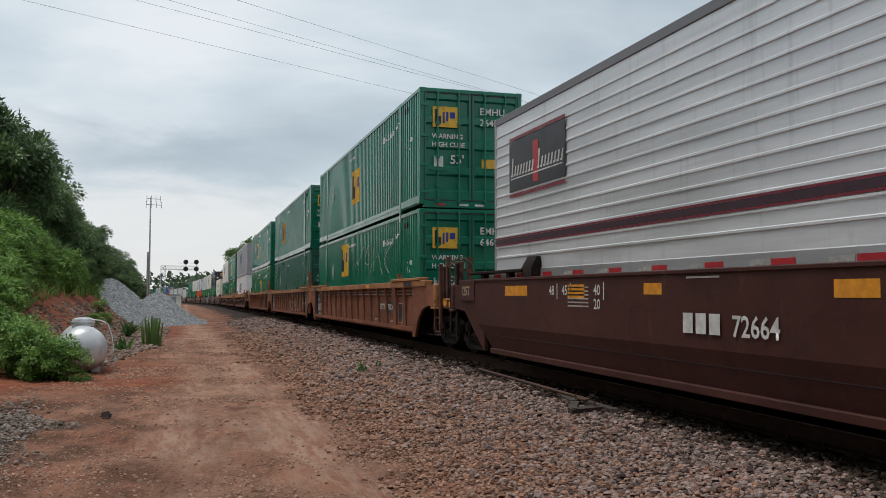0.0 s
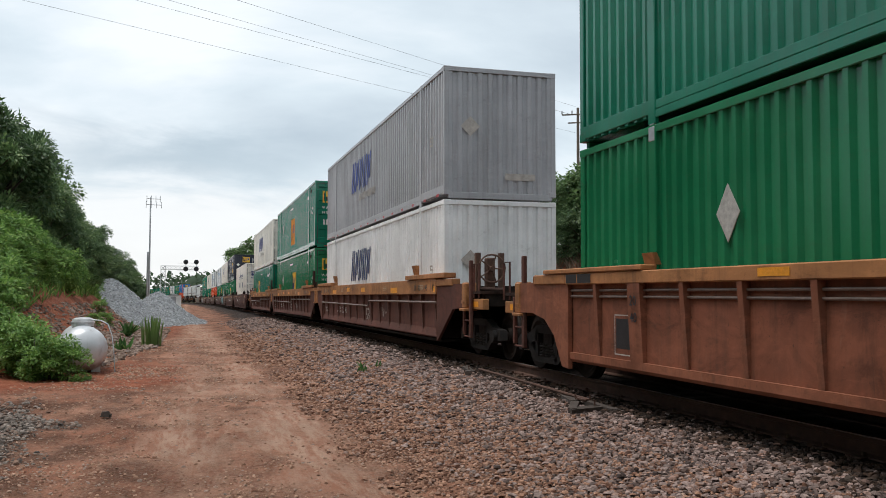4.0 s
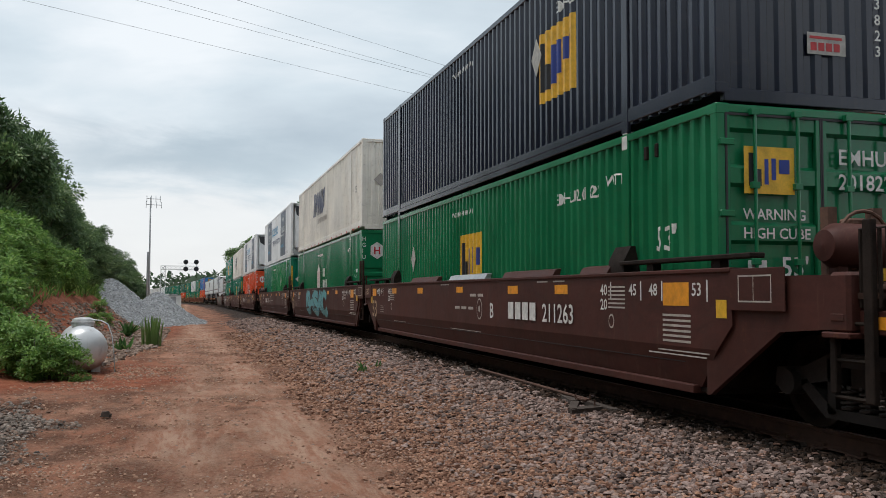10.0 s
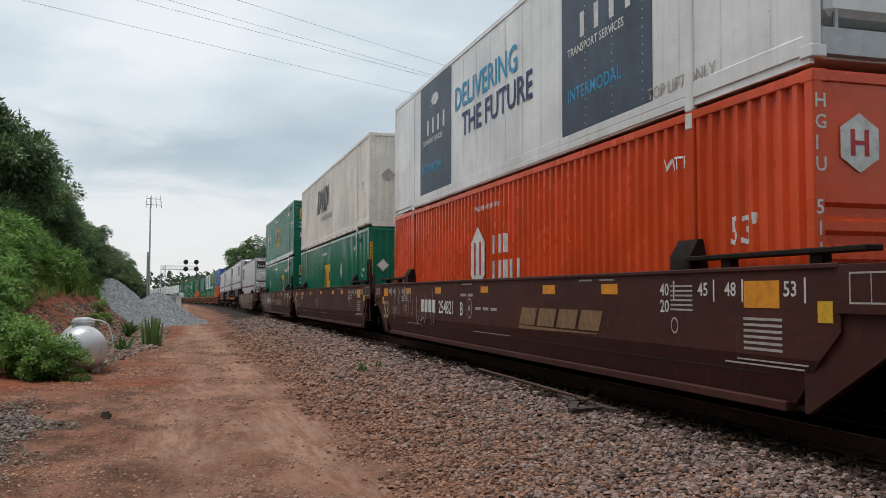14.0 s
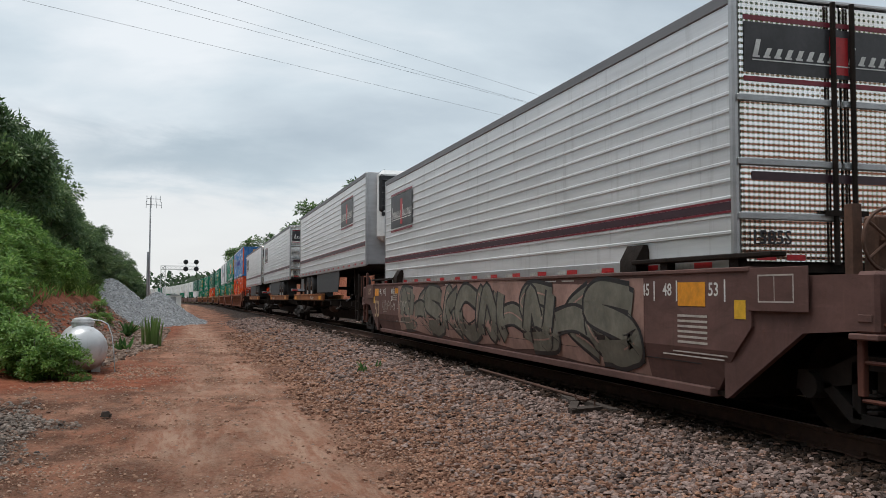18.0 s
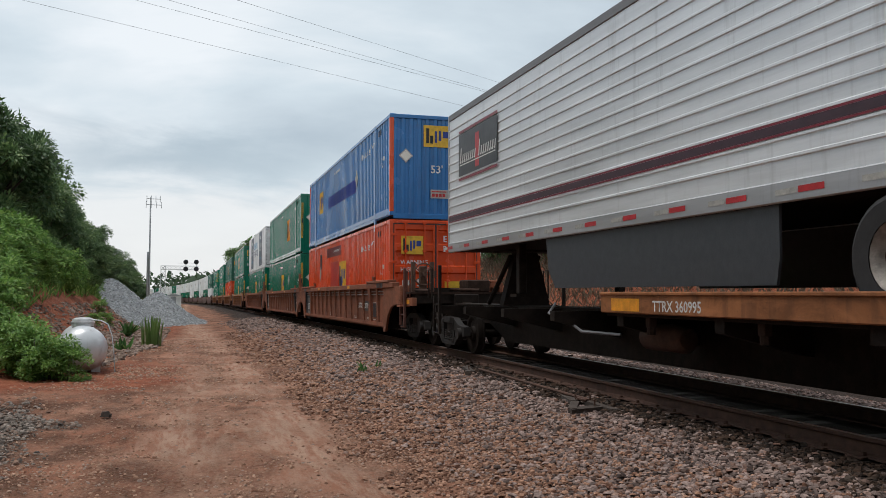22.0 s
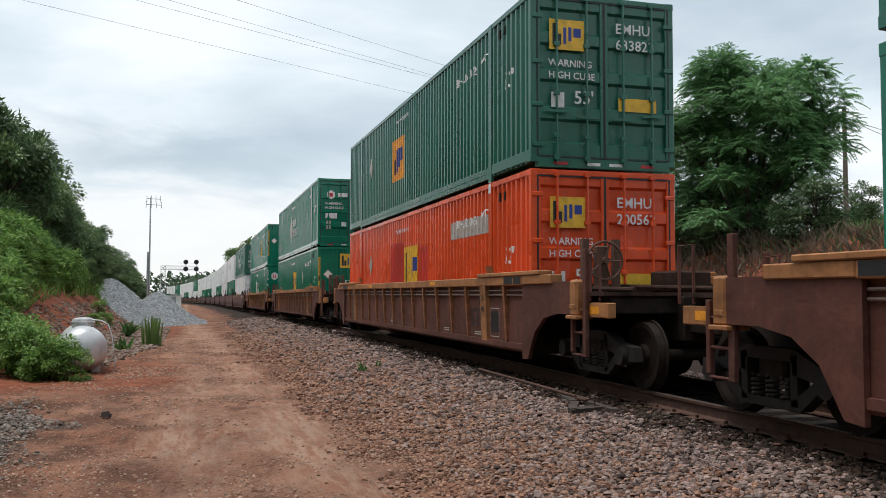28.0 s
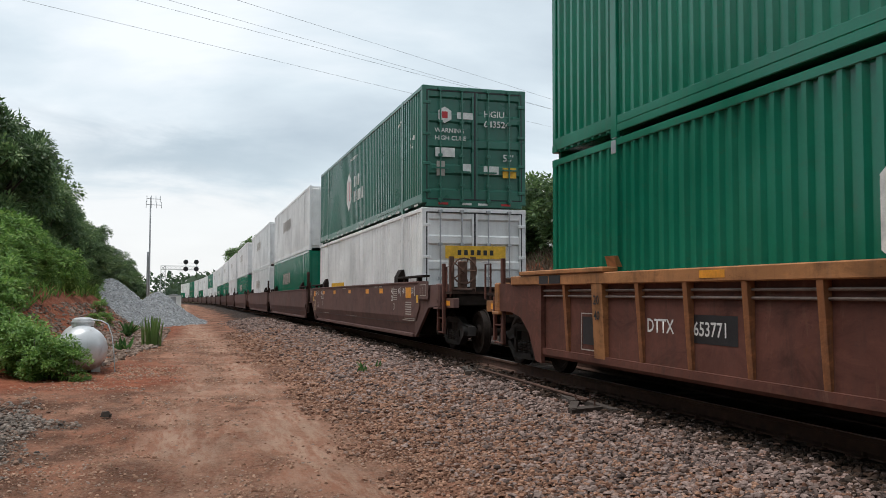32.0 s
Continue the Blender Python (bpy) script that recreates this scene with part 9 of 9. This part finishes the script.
def debris():
    """Scrap left beside the rail."""
    rg = random.Random(3)
    rod = thing("steel_rod", "long rusty steel rod lying beside the rail", "scrap")
    part("rod", Build().tube([(0, 0, 0.03), (0.0, 2.2, 0.06), (0.12, 4.6, 0.05)], 0.022, 8).mesh("rod", M["rail_rust"]), rod)
    part("hook", Build().tube([(0, 0, 0.03), (-0.12, -0.1, 0.05), (-0.14, 0.08, 0.05)], 0.02, 8).mesh("hook", M["rail_rust"]), rod)
    rod.matrix_basis = pose(5.02, 10.4, float(ground_z(5.02, 11)) + 0.06, 0, 0, 1)
    for x, y, a, ln in ((4.75, 10.3, 62, 1.1), (4.95, 10.9, 75, 0.9), (5.0, 10.1, 100, 0.7), (4.9, 15.1, 70, 1.0), (5.05, 15.6, 82, 0.8), (4.7, 9.9, 15, 0.5)):
        t = thing("timber_scrap", "dark splintered piece of old wooden tie", "scrap", "scrap timbers beside the rail")
        part("timber", Build().prism([(-ln / 2, -0.06), (ln / 2, -0.05), (ln / 2 - 0.1, 0.06), (-ln / 2 + 0.04, 0.05)], "z", 0.0, 0.06).mesh("timber", M["wood"]), t)
        part("spike", Build().cyl((ln * 0.3, 0, 0.07), (ln * 0.3, 0, 0.14), 0.012, 6).mesh("spike", M["rail_rust"]), t)
        t.matrix_basis = pose(x, y, float(ground_z(x, y)) + 0.02, rg.uniform(-6, 6), rg.uniform(-5, 5), a)
    t = thing("earth_clod", "dark brown clod lying on the dirt road", "clod")
    part("clod", rocks("clod", np.array([0.0, 0.05]), np.array([0.0, 0.02]), np.array([0.05, 0.03]), np.array([0.14, 0.09]), M["wood"], np.random.default_rng(2)), t)
    t.matrix_basis = pose(-1.02, 12.8, float(ground_z(-1.02, 12.8)))


debris()
rng2 = np.random.default_rng(77)
n = 5200
y = rng2.uniform(21, 56, n)
x = toe_x(y) - rng2.uniform(-0.9, 2.3, n)
s = rng2.uniform(0.04, 0.15, n) * np.clip(1.3 - 0.2 * np.abs(x - toe_x(y)), 0.5, 1.2)
RUBBLE = stone_material("clay_rubble", (0.11, 0.07, 0.05), (0.34, 0.255, 0.205), (0.30, 0.25, 0.22), 0.4)
tagged(new("rubble", rocks("rubble", x, y, ground_z(x, y) + 0.2 * s, s, RUBBLE, rng2, 0.6)), "brown and grey rubble along the foot of the bank", "rubble", kind="stuff")


def motions():
    """The train rolls past; every car and load follows the track."""
    for ob, s, z in MOVERS:
        rows = []
        for i in range(17):
            t = 2.0 * i
            rows.append((t, rail_pose(s - travel(t)) @ pose(0, 0, z)))
        walk(ob, rows)
    keyed_wheels()


motions()
